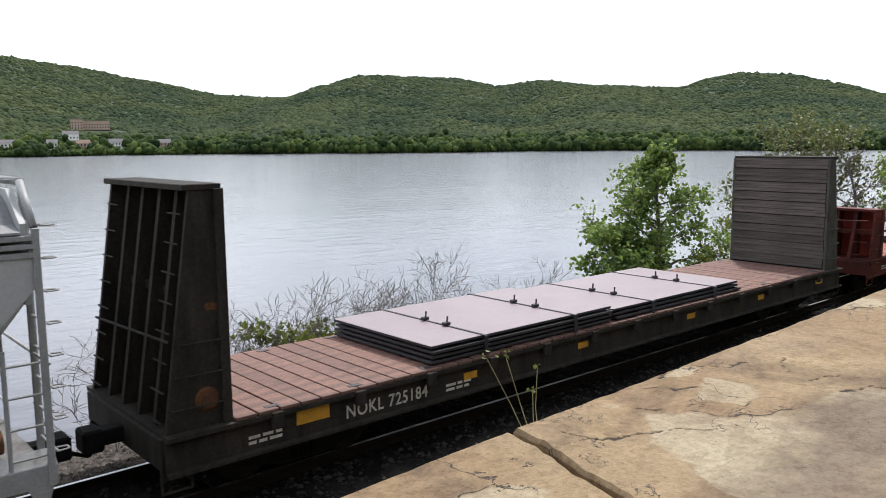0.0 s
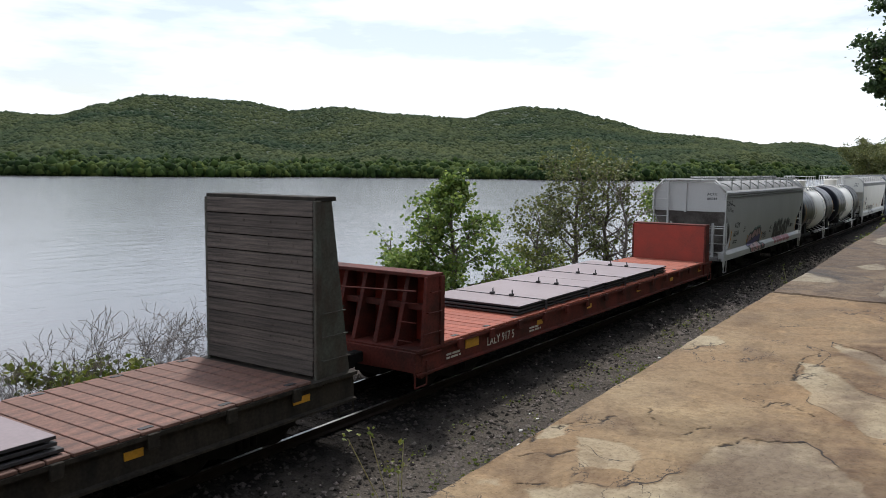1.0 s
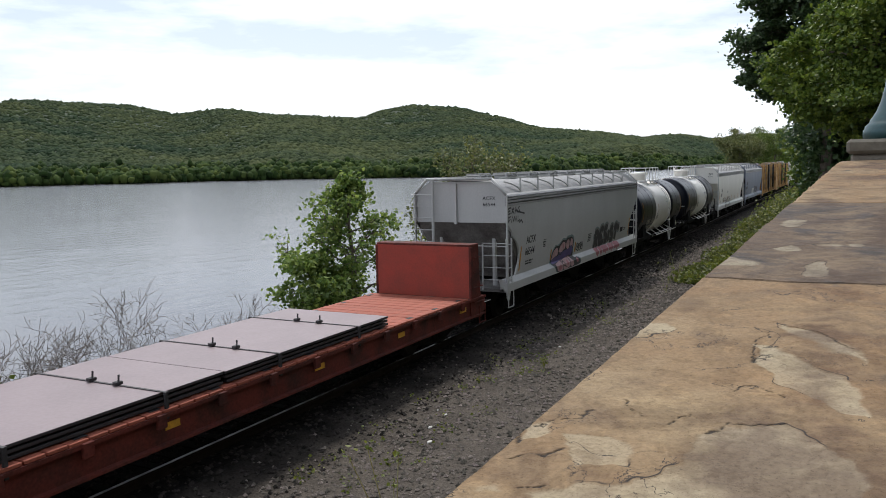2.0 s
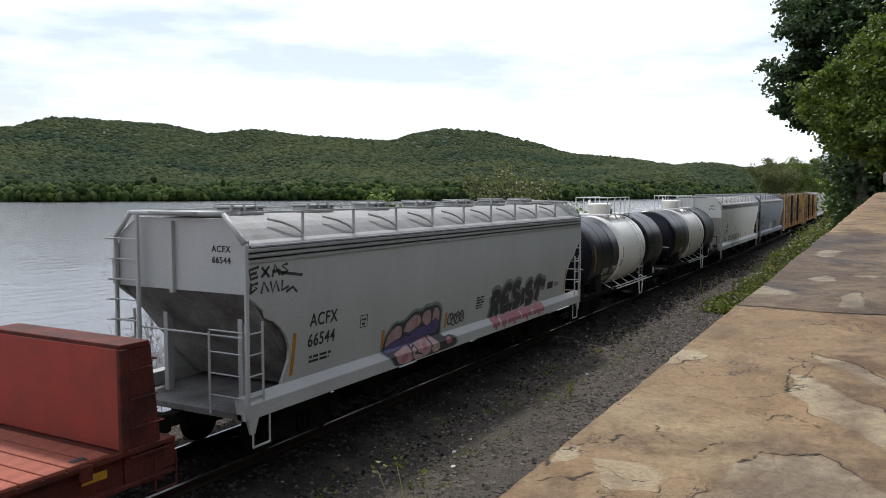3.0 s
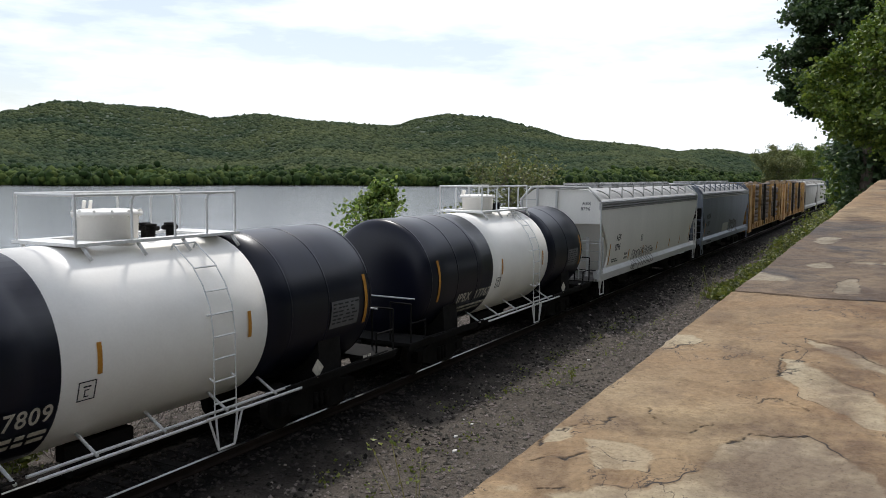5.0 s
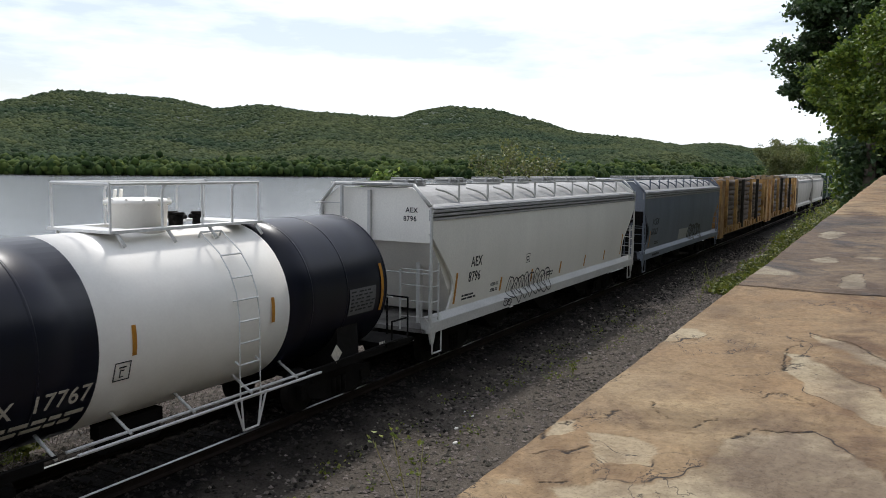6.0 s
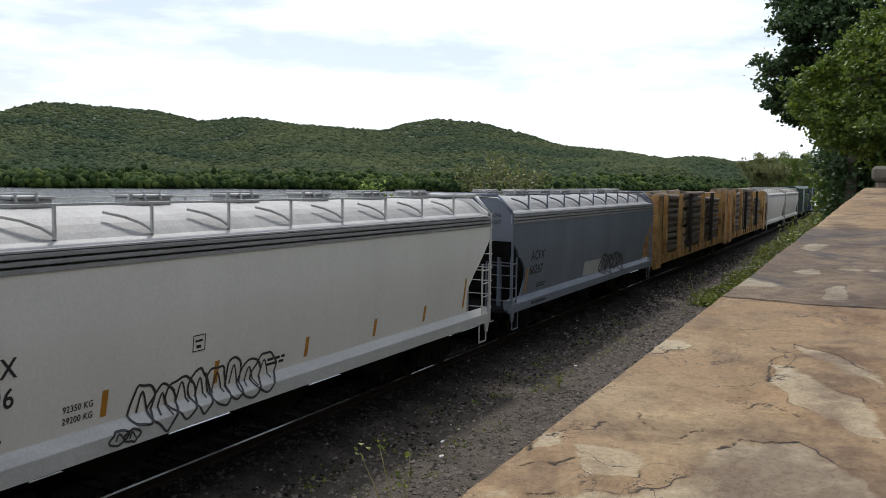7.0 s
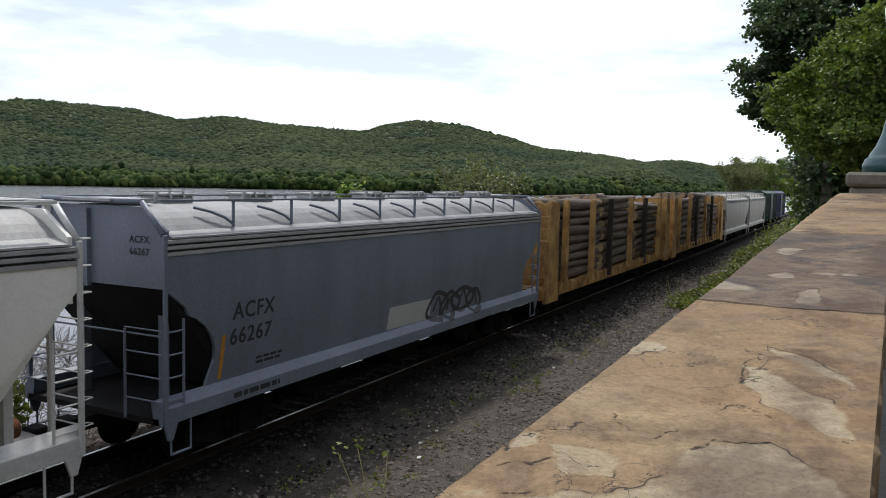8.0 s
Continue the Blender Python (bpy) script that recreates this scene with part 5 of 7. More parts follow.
    for e in (0, 1):
        X = (lambda x: x) if e == 0 else (lambda x: L - x)
        bm = bmesh.new()
        for k in (-1, 1):
            bm = bmesh.new()
            for p, q in (((0.1, 1.45, 1.0), (0.1, 1.45, 1.95)), ((0.1, 1.45, 1.95), (0.1, 0.9, 1.95)), ((0.1, 0.9, 1.95), (0.1, 0.9, 1.0)), ((0.1, 1.45, 1.5), (0.75, 1.45, 1.5)), ((0.75, 1.45, 1.5), (0.75, 1.45, 1.0))):
                tube(bm, (X(p[0]), k * p[1], p[2]), (X(q[0]), k * q[1], q[2]), 0.022, n=6)
            part("end_railing", bm, M_TRUCK, car)
        bm = bmesh.new()
        tube(bm, (X(0.50), -1.3, 2.0), (X(0.50), 1.3, 2.0), 0.02, n=6)
        part("crossover_handrail", bm, M_RAILING, car)
        truck(car, X(2.2))
        coupler(car, X(0), -1 if e == 0 else 1)
    # markings on the curved side
    def on_shell(z):
        return -math.sqrt(max(0.0, (R + 0.012) ** 2 - (z - ZC) ** 2))
    for x, w, mt in ((1.33, 0.10, M_AMBER), (4.90, 0.08, M_AMBER), (7.85, 0.08, M_AMBER), (11.28, 0.10, M_AMBER)):
        bm = bmesh.new()
        zs = [(2.12 + 0.44 * k / 6) if w < 0.09 else (1.82 + 1.0 * k / 6) for k in range(7)]
        prev = None
        for z in zs:
            cur = [bm.verts.new((xx, on_shell(z) - 0.004, z)) for xx in (x, x + w)]
            if prev:
                bm.faces.new((prev[0], prev[1], cur[1], cur[0]))
            prev = cur
        part("reflective_stripe", bm, mt, car)
    a = math.degrees(math.asin((1.77 - ZC) / R))
    for name, text, x in (("car_initials", number.split()[0], 2.42), ("car_number", number.split()[1], 3.38)):
        t = lettering(name, text, 0.36, M_LETTER_W, car, x, 1.62, 0.0, "white lettering", squeeze=0.9)
        t.matrix_basis = pose(x, on_shell(1.64) - 0.035, 1.64, 90 - a * 1.0, 0, 0) @ Matrix.Diagonal((0.9, 1, 1, 1))
    for i in range(2):
        z = 1.44 - i * 0.11
        bm = bmesh.new()
        xx = 2.45
        while xx < 4.1:
            k = random.uniform(0.1, 0.35)
            prism(bm, [(on_shell(z) - 0.016, z), (on_shell(z + 0.06) - 0.016, z + 0.06), (on_shell(z + 0.06), z + 0.06), (on_shell(z), z)], "x", xx, xx + k)
            xx += k + 0.06
        tagged(part("stencil_line", bm, M_LETTER_W, car), kind="stuff")
    bm = bmesh.new()
    for x0, x1, z0, z1 in ((4.62, 4.90, 1.78, 1.795), (4.62, 4.90, 2.045, 2.06), (4.62, 4.635, 1.795, 2.045), (4.885, 4.90, 1.795, 2.045), (4.70, 4.82, 1.97, 1.99), (4.72, 4.735, 1.84, 1.93), (4.72, 4.79, 1.83, 1.845), (4.72, 4.79, 1.925, 1.94)):
        prism(bm, [(on_shell(z0) - 0.006, z0), (on_shell(z1) - 0.006, z1), (on_shell(z1), z1), (on_shell(z0), z0)], "x", x0, x1)
    part("clearance_mark", bm, M_LETTER_K, car)
    # data panel and placard near the far end
    bm = bmesh.new()
    prev = None
    for z in (1.86, 2.0, 2.14, 2.28, 2.40):
        cur = [bm.verts.new((xx, on_shell(z) - 0.003, z)) for xx in (10.16, 11.08)]
        if prev:
            bm.faces.new((prev[0], prev[1], cur[1], cur[0]))
        prev = cur
    part("data_panel", bm, M_PANEL, car, "faded grey data panel")
    for i in range(6):
        z = 2.32 - i * 0.075
        bm = bmesh.new()
        xx = 10.22
        while xx < 10.95:
            k = random.uniform(0.05, 0.16)
            prism(bm, [(on_shell(z) - 0.008, z), (on_shell(z + 0.03) - 0.008, z + 0.03), (on_shell(z + 0.03), z + 0.03), (on_shell(z), z)], "x", xx, xx + k)
            xx += k + random.uniform(0.03, 0.12)
        tagged(part("stencil_line", bm, M_LETTER_K, car), kind="stuff")
    for x in (9.7,):
        bm = bmesh.new()
        prism(bm, [(x, 1.02), (x + 0.17, 1.2), (x, 1.38), (x - 0.17, 1.2)], "y", -1.5, -1.485)
        part("placard", bm, M_LETTER_W, car, "white diamond placard")
    lettering("end_number", number, 0.2, M_LETTER_W, car, 0.70, 2.42, 0.72, "small white lettering", face=0)
    small_print(car, 11.2, 1.1, 0.3, 1, -1.49, 0.05, M_LETTER_W)
    return car


def log_car(label):
    """A yellow bulkhead car with stakes, loaded with logs."""
    L, W = 21.4, 1.5
    car = thing("log_car", label, "railway car", "train cars")
    bm = bmesh.new()
    prism(bm, [(-W, 0.85), (-W, 1.2), (W, 1.2), (W, 0.85), (0.5, 0.6), (-0.5, 0.6)], "x", 0, L)
    part("underframe", bm, M_LOGYEL, car)
    for i in range(16):
        bm = bmesh.new()
        x = 1.8 + i * (L - 3.6) / 15
        box(bm, x - 0.16, -W - 0.09, 0.92, x + 0.16, -W - 0.003, 1.3, 0.02)
        part("stake_pocket", bm, M_LOGYEL, car)
    for e in (0, 1):
        X = (lambda x: x) if e == 0 else (lambda x: L - x)
        for s in (-1, 1):
            bm = bmesh.new()
            prism(bm, [(X(0.12), 0.7), (X(1.45), 0.7), (X(1.30), 4.25), (X(0.45), 4.25)], "y", s * W - 0.06, s * W + 0.06)
            part("bulkhead_gusset", bm, M_LOGYEL, car)
        bm = bmesh.new()
        box(bm, min(X(1.12), X(1.24)), -W + 0.06, 1.2, max(X(1.12), X(1.24)), W - 0.06, 4.2)
        part("bulkhead", bm, M_LOGYEL, car)
        for i in range(7):
            bm = bmesh.new()
            z = 1.2 + i * 0.42
            xa = 0.12 + 0.33 * (z - 0.7) / 3.55 - 0.02
            tube(bm, (X(xa), -W, z), (X(xa), -W + 0.55, z), 0.022, n=6)
            part("rung", bm, M_LOGYEL, car)
    for i, x in enumerate((2.15, 5.6, 8.3, 11.9, 14.9, 18.2)):
        for s in (-1, 1):
            bm = bmesh.new()
            prism(bm, [(x - 0.17, 1.0), (x + 0.17, 1.0), (x + 0.12, 4.3), (x - 0.12, 4.3)], "y", s * W - 0.13, s * W + 0.05)
            part("stake", bm, M_BROWN if i in (2, 4) else M_LOGYEL, car)
    rng = random.Random(len(bpy.data.objects))
    for x0, x1, top in ((1.4, 7.9, 4.15), (7.6, 14.0, 4.2), (13.8, 20.0, 3.7)):
        z = 1.24
        while z < top:
            r = rng.uniform(0.16, 0.23)
            y = -W + 0.16 + r
            while y < W - r - 0.1:
                rr = r * rng.uniform(0.8, 1.1)
                if y < -0.6 or z > top - 0.6:
                    bm = bmesh.new()
                    dz = rng.uniform(-0.12, 0.12)
                    tube(bm, (x0 + rng.uniform(0, 0.5), y, z + r + dz), (x1 - rng.uniform(0, 0.6), y + rng.uniform(-0.05, 0.05), z + r - dz), rr, rr * 0.78, n=10)
                    for f in bm.faces:
                        f.material_index = 1 if len(f.verts) > 4 else 0
                    part("log", bm, [M_LOG, M_LOGEND], car)
                y += rr * 2.05
            z += r * 1.8
    for x in (2.3, L - 2.3):
        truck(car, x)
    coupler(car, 0, -1)
    coupler(car, L, 1)
    return car


def box_car(label, paint):
    L, W = 15.6, 1.55
    car = thing("box_car", label, "railway car", "train cars")
    bm = bmesh.new()
    prism(bm, [(-W, 1.0), (-W, 4.45), (-0.9, 4.75), (0.9, 4.75), (W, 4.45), (W, 1.0)], "x", 0, L)
    part("body", bm, paint, car)
    for i in range(18):
        x = 0.4 + i * (L - 0.8) / 17
        bm = bmesh.new()
        box(bm, x - 0.05, -W - 0.05, 1.05, x + 0.05, -W, 4.4)
        part("side_rib", bm, paint, car)
    bm = bmesh.new()
    box(bm, L / 2 - 1.5, -W - 0.08, 1.1, L / 2 + 1.5, -W - 0.052, 4.35, 0.01)
    part("door", bm, paint, car)
    for x in (2.2, L - 2.2):
        truck(car, x)
    coupler(car, 0, -1)
    coupler(car, L, 1)
    return car


CARS = []


def put(car, u):
    CARS.append((car, u))
    return car


def build_train():
    random.seed(11)
    put(hopper("grey covered hopper car coupled to the loaded flat car", M_GREY, M_ROOFSHEET, M_RIB, M_GREY, None, False), -14.18)
    put(flatcar("dark bulkhead flat car with wooden end walls and stacked steel plates", 19.95, M_BROWN, M_DECK, M_BROWN, 4.28, True, M_BROWN, ((4.5, 9.25, 4), (9.4, 14.3, 3)), "NOKL 725184"), 3.68)
    put(flatcar("red bulkhead flat car with low steel ends and stacked plates", 20.6, M_REDSIDE, M_DECKRED, M_REDSIDE, 2.62, False, M_RED, ((4.45, 9.8, 3), (9.9, 15.3, 3)), "LALY 917 5"), 25.43)
    h = put(hopper("pale grey covered hopper car with colourful graffiti on its side", M_GREY, M_ROOFSHEET, M_GREY, M_SLOPE, M_GREY), 47.45)
    lettering("car_initials", "ACFX", 0.34, M_LETTER_K, h, 1.76, 2.33, FACE, "black stencilled lettering", squeeze=0.9)
    lettering("car_number", "66544", 0.34, M_LETTER_K, h, 1.72, 1.95, FACE, "black stencilled lettering", squeeze=0.9)
    lettering("end_initials", "ACFX", 0.155, M_LETTER_K, h, 0.123, 3.80, -0.78, face=0)
    lettering("end_number", "66544", 0.155, M_LETTER_K, h, 0.123, 3.61, -0.78, face=0)
    graffiti_spikes(h, 0.10, 3.05, 1.2, 0.52)
    graffiti_bubbles(h)
    graffiti_scrawl(h, 7.22, 1.52, 0.82, 0.30, 4, 8, 0.04)
    graffiti_block(h, 9.58, 1.40, 3.8, 0.66)
    stripes(h, (1.27,), 1.50, 2.28)
    stripes(h, (4.25, 7.04, 11.9), 1.50, 1.88, 0.10)
    stripes(h, (15.25,), 1.48, 2.28)
    small_print(h, 1.8, 1.72, 0.8, 2)
    small_print(h, 8.72, 2.02, 0.5, 5, size=0.04)
    plate_mark(h, 3.4, 2.06, 0.24)
    bm = bmesh.new()
    for a in (0, 0.24):
        prism(bm, [(13.75 + a, 1.74), (13.97 + a, 1.74), (13.97 + a, 1.95), (13.75 + a, 1.95)], "y", FACE - 0.001, FACE + 0.02)
    part("paint_patch", bm, M_LETTER_K, h, "black test-date panel")
    small_print(h, 14.35, 1.85, 0.45, 2, size=0.04)
    put(tank_car("black tank car with a white band and railed dome", "IPBX 17809"), 64.75)
    put(tank_car("black tank car with a white band and railed dome", "IPBX 17767"), 77.8)
    h = put(hopper("off-white covered hopper car with black looping graffiti", M_WHITE, M_ROOFPALE, M_SILL, M_WHITE, M_SILL, False), 90.9)
    lettering("car_initials", "AEX", 0.36, M_LETTER_K, h, 2.14, 2.36, FACE, "black stencilled lettering", squeeze=0.85)
    lettering("car_number", "8796", 0.36, M_LETTER_K, h, 2.06, 1.98, FACE, "black stencilled lettering", squeeze=0.85)
    lettering("end_initials", "AEX", 0.165, M_LETTER_K, h, 0.123, 3.80, -0.86, face=0)
    lettering("end_number", "8796", 0.165, M_LETTER_K, h, 0.123, 3.60, -0.80, face=0)
    graffiti_scrawl(h, 4.55, 1.14, 3.05, 0.70, 8, 21, 0.042)
    graffiti_scrawl(h, 4.12, 1.06, 0.45, 0.20, 2, 5, 0.035)
    stripes(h, (1.36,), 1.50, 2.28)
    stripes(h, (4.02, 6.18, 8.55, 10.9, 13.05), 1.5, 1.88, 0.10)
    stripes(h, (15.1,), 1.55, 2.33)
    lettering("car_number", "92350 KG", 0.13, M_LETTER_K, h, 3.42, 1.70, FACE, squeeze=0.8)
    lettering("car_number", "29200 KG", 0.13, M_LETTER_K, h, 3.42, 1.54, FACE, squeeze=0.8)
    small_print(h, 1.8, 1.62, 0.8, 2)
    small_print(h, 7.5, 1.62, 0.5, 2)
    plate_mark(h, 5.68, 2.12, 0.25)
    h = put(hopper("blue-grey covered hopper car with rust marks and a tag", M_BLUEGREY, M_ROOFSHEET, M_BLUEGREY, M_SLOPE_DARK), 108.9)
    lettering("car_initials", "ACFX", 0.40, M_LETTER_K, h, 1.6, 2.44, FACE, "dark stencilled lettering", squeeze=1.0)
    lettering("car_number", "66267", 0.40, M_LETTER_K, h, 1.55, 2.0, FACE, "dark stencilled lettering", squeeze=1.0)
    lettering("end_initials", "ACFX", 0.155, M_LETTER_K, h, 0.123, 3.80, -0.78, face=0)
    lettering("end_number", "66267", 0.155, M_LETTER_K, h, 0.123, 3.61, -0.78, face=0)
    bm = bmesh.new()
    prism(bm, [(6.9, 1.42), (9.0, 1.40), (9.0, 1.92), (6.92, 1.95)], "y", FACE - 0.001, FACE + 0.02)
    part("paint_patch", bm, M_GREY, h, "pale overpainted rectangle")
    graffiti_scrawl(h, 9.0, 1.3, 3.0, 0.75, 4, 33, 0.12)
    stripes(h, (1.34,), 1.45, 2.2)
    small_print(h, 2.3, 1.62, 0.9, 2)
    small_print(h, 1.6, 1.08, 1.3, 1, FACE, 0.09)
    put(log_car("yellow log car stacked with cut logs between steel stakes"), 126.3)
    put(log_car("yellow log car stacked with cut logs between steel stakes"), 148.3)
    for u in (170.6, 188.2):
        put(hopper("tan covered hopper car far back in the train", M_TAN, M_TAN, M_TAN, M_SLOPE), u)
    put(box_car("dark green box car at the far end of the train", M_BOXGREEN), 206.0)
    put(box_car("dark blue box car at the far end of the train", M_BOXBLUE), 222.8)


build_train()
for _car, _u in CARS:
    if _car.name.startswith("covered_hopper"):
        settle_marks(_car)


# ---- parapet wall with flagstone cap ----
# worn beds of the cap, as rough outlines in the wall's plan, and open cracks along the lifted skin
BARE = (((1.21, 0.19), (1.26, 0.165), (1.29, 0.09), (1.21, 0.02), (1.10, -0.02), (0.80, -0.03), (0.78, 0.12), (0.84, 0.30), (0.94, 0.37), (1.00, 0.27), (1.06, 0.22)),
        ((1.74, 0.18), (1.61, 0.155), (1.49, 0.11), (1.34, -0.02), (1.51, -0.02), (1.60, 0.05), (1.69, 0.11)),
        ((1.92, 0.15), (1.83, 0.12), (1.77, 0.07), (1.64, -0.02), (1.76, -0.02), (1.87, 0.07)),
        ((1.09, 0.435), (1.15, 0.44), (1.18, 0.41), (1.12, 0.385)), ((0.93, 0.43), (0.955, 0.40), (0.93, 0.385), (0.915, 0.42)),
        ((1.07, 0.36), (1.13, 0.37), (1.15, 0.32), (1.10, 0.27), (1.05, 0.27), (1.03, 0.34)))
FAR_BARE = ((2.95, 0.25, 3.1, 0.15), (2.50, 0.14, 2.78, 0.06), (3.10, 0.03, 3.18, -0.03), (0.28, 0.20, 0.55, 0.05), (0.50, 0.36, 0.66, 0.27), (3.6, 0.27, 3.9, 0.18))
CRACKS = (((1.085, 0.435), (1.14, 0.442), (1.18, 0.412), (1.25, 0.37)), ((1.32, 0.34), (1.27, 0.31), (1.25, 0.29)), ((1.23, 0.25), (1.28, 0.23)), ((1.42, 0.18), (1.47, 0.15), (1.42, 0.10)),
          ((1.205, 0.19), (1.26, 0.167), (1.29, 0.09)), ((1.03, 0.42), (1.05, 0.38), (1.08, 0.37)), ((0.93, 0.385), (0.96, 0.35)), ((1.60, 0.16), (1.74, 0.182), (1.83, 0.16)), ((1.92, 0.152), (1.88, 0.072), (1.75, 0.0)),
          ((0.79, 0.40), (0.82, 0.33), (0.90, 0.31), (0.94, 0.26)))


def to_segment(x, y, a, b):
    dx, dy = b[0] - a[0], b[1] - a[1]
    k = max(0.0, min(1.0, ((x - a[0]) * dx + (y - a[1]) * dy) / (dx * dx + dy * dy)))
    return math.hypot(x - a[0] - k * dx, y - a[1] - k * dy)


def warped(x, y):
    return x + 0.026 * noise.noise((x * 11, y * 11, 1)) + 0.012 * noise.noise((x * 38, y * 38, 4)), y + 0.024 * noise.noise((x * 11, y * 11, 8)) + 0.011 * noise.noise((x * 38, y * 38, 6))


def bare_field(x, y):
    """Over 0.5: the sandstone's skin has flaked off."""
    wx, wy = warped(x, y)
    best = 0.0
    for poly in BARE if x < 2.2 else ():
        if not (min(p[0] for p in poly) - 0.06 < wx < max(p[0] for p in poly) + 0.06):
            continue
        inside, far = False, 9.0
        for a, b in zip(poly, (*poly[1:], poly[0])):
            far = min(far, to_segment(wx, wy, a, b))
            if (a[1] > wy) != (b[1] > wy) and wx < (b[0] - a[0]) * (wy - a[1]) / (b[1] - a[1]) + a[0]:
                inside = not inside
        best = max(best, 0.5 + (far if inside else -far) * 8)
    for x0, y0, x1, y1 in FAR_BARE:
        best = max(best, 1.0 - 0.5 * math.hypot((wx - (x0 + x1) / 2) / (x1 - x0) * 2, (wy - (y0 + y1) / 2) / (y1 - y0) * 2))
    rest = noise.noise((wx * 3.1, wy * 4.2, 12)) * 0.9 + noise.noise((wx * 11, wy * 11, 5)) * 0.25
    return max(best, rest - 0.06)


def crack_field(x, y):
    """1 in an open crack, 0 beside it."""
    if not 0.7 < x < 2.0:
        return 0.0
    wx, wy = x + 0.014 * noise.noise((x * 21, y * 21, 2)) + 0.006 * noise.noise((x * 70, y * 70, 3)), y + 0.014 * noise.noise((x * 21, y * 21, 5)) + 0.006 * noise.noise((x * 70, y * 70, 9))
    far = 9.0
    for line in CRACKS:
        if min(p[0] for p in line) - 0.03 < wx < max(p[0] for p in line) + 0.03:
            far = min(far, min(to_segment(wx, wy, a, b) for a, b in zip(line, line[1:])))
    wide = 0.0013 + 0.0016 * noise.noise((x * 17, y * 17, 6))
    return max(0.0, min(1.0, 1.6 - far / max(0.0005, wide)))


def cap_slab(x0, x1, step, parent, material, width=0.49, skew0=0.0, skew1=0.0):
    nx, ny = max(8, int((x1 - x0) / step)), max(8, int(width / step))
    vs, bed, flake, damp, crack, fs = [], [], [], [], [], []
    g = 0.006
    for i in range(nx + 1):
        for j in range(ny + 1):
            k = i / nx
            x = x0 + g + (x1 - x0 - 2 * g) * k
            rag = 0.007 * noise.noise((x * 7, 3.3 if j == 0 else 9.1, 0)) + 0.004 * noise.noise((x * 31, j * 1.0, 2))
            y = wall_edge(x) - width * j / ny + (rag if j in (0, ny) else 0)
            near = max(0.0, 1 - k * 4), max(0.0, 1 - (1 - k) * 4)
            for far, xe, sk in ((near[0], x0, skew0), (near[1], x1, skew1)):
                x += far * (sk * (wall_edge(x) - y) + 0.014 * noise.noise((y * 9, xe, 1)) + 0.006 * noise.noise((y * 37, xe, 4)))
            f = bare_field(x, y)
            b = min(1.0, max(0.0, (f - 0.5) / (0.02 + 0.40 * max(0.0, noise.noise((x * 5, y * 5, 27)) + 0.05))))
            z = wall_top(x) + 0.006 * noise.noise((x * 2.2, y * 2.2, 7)) + 0.0016 * noise.noise((x * 24, y * 24, 3)) - 0.0010 * b
            f2 = noise.noise((x * 4.1 + 0.2 * noise.noise((x * 12, y * 12, 0)), y * 6, 31))
            z -= 0.0008 * min(1.0, max(0.0, (f2 - 0.22) / 0.02))
            edge = min(i, nx - i, j, ny - j)
            if edge == 0:
                z -= 0.007 + 0.004 * noise.noise((x * 18, y * 18, 9))
            bed.append(b * (0.8 + 0.4 * noise.noise((x * 5, y * 5, 2))))
            flake.append(f)
            crack.append(crack_field(x, y))
            z -= 0.0015 * crack[-1]
            vs.append((x, y, z))
            d = 0.9 * noise.noise((x * 1.5, y * 3.4, 41)) + 0.25 * noise.noise((x * 9, y * 9, 42)) + 0.16 * noise.noise((x * 30, y * 30, 43)) + 0.5 * j / ny - 0.36
            damp.append(min(1.0, max(0.0, d / 0.3)))
    m = ny + 1
    for i in range(nx):
        for j in range(ny):
            fs.append((i * m + j, i * m + j + 1, (i + 1) * m + j + 1, (i + 1) * m + j))
    rim = [i * m for i in range(nx + 1)] + [nx * m + j for j in range(1, m)] + [i * m + ny for i in range(nx - 1, -1, -1)] + [j for j in range(ny - 1, 0, -1)]
    base = len(vs)
    for r in rim:
        x, y, z = vs[r]
        vs.append((x + 0.003 * noise.noise((x * 9, y * 9, z)), y, wall_top(x) - 0.085))
        bed.append(0.0)
        flake.append(0.0)
        damp.append(0.2)
        crack.append(0.0)
    k = len(rim)
    for i in range(k):
        j = (i + 1) % k
        fs.append((rim[i], rim[j], base + j, base + i))
    fs.append(tuple(base + i for i in range(k)))
    ob = raw("cap_slab", vs, fs, material)
    for label, values in (("bed", bed), ("flake", flake), ("damp", damp), ("crack", crack)):
        at = ob.data.attributes.new(label, "FLOAT", "POINT")
        at.data.foreach_set("value", values)
    ob.parent = parent
    return ob


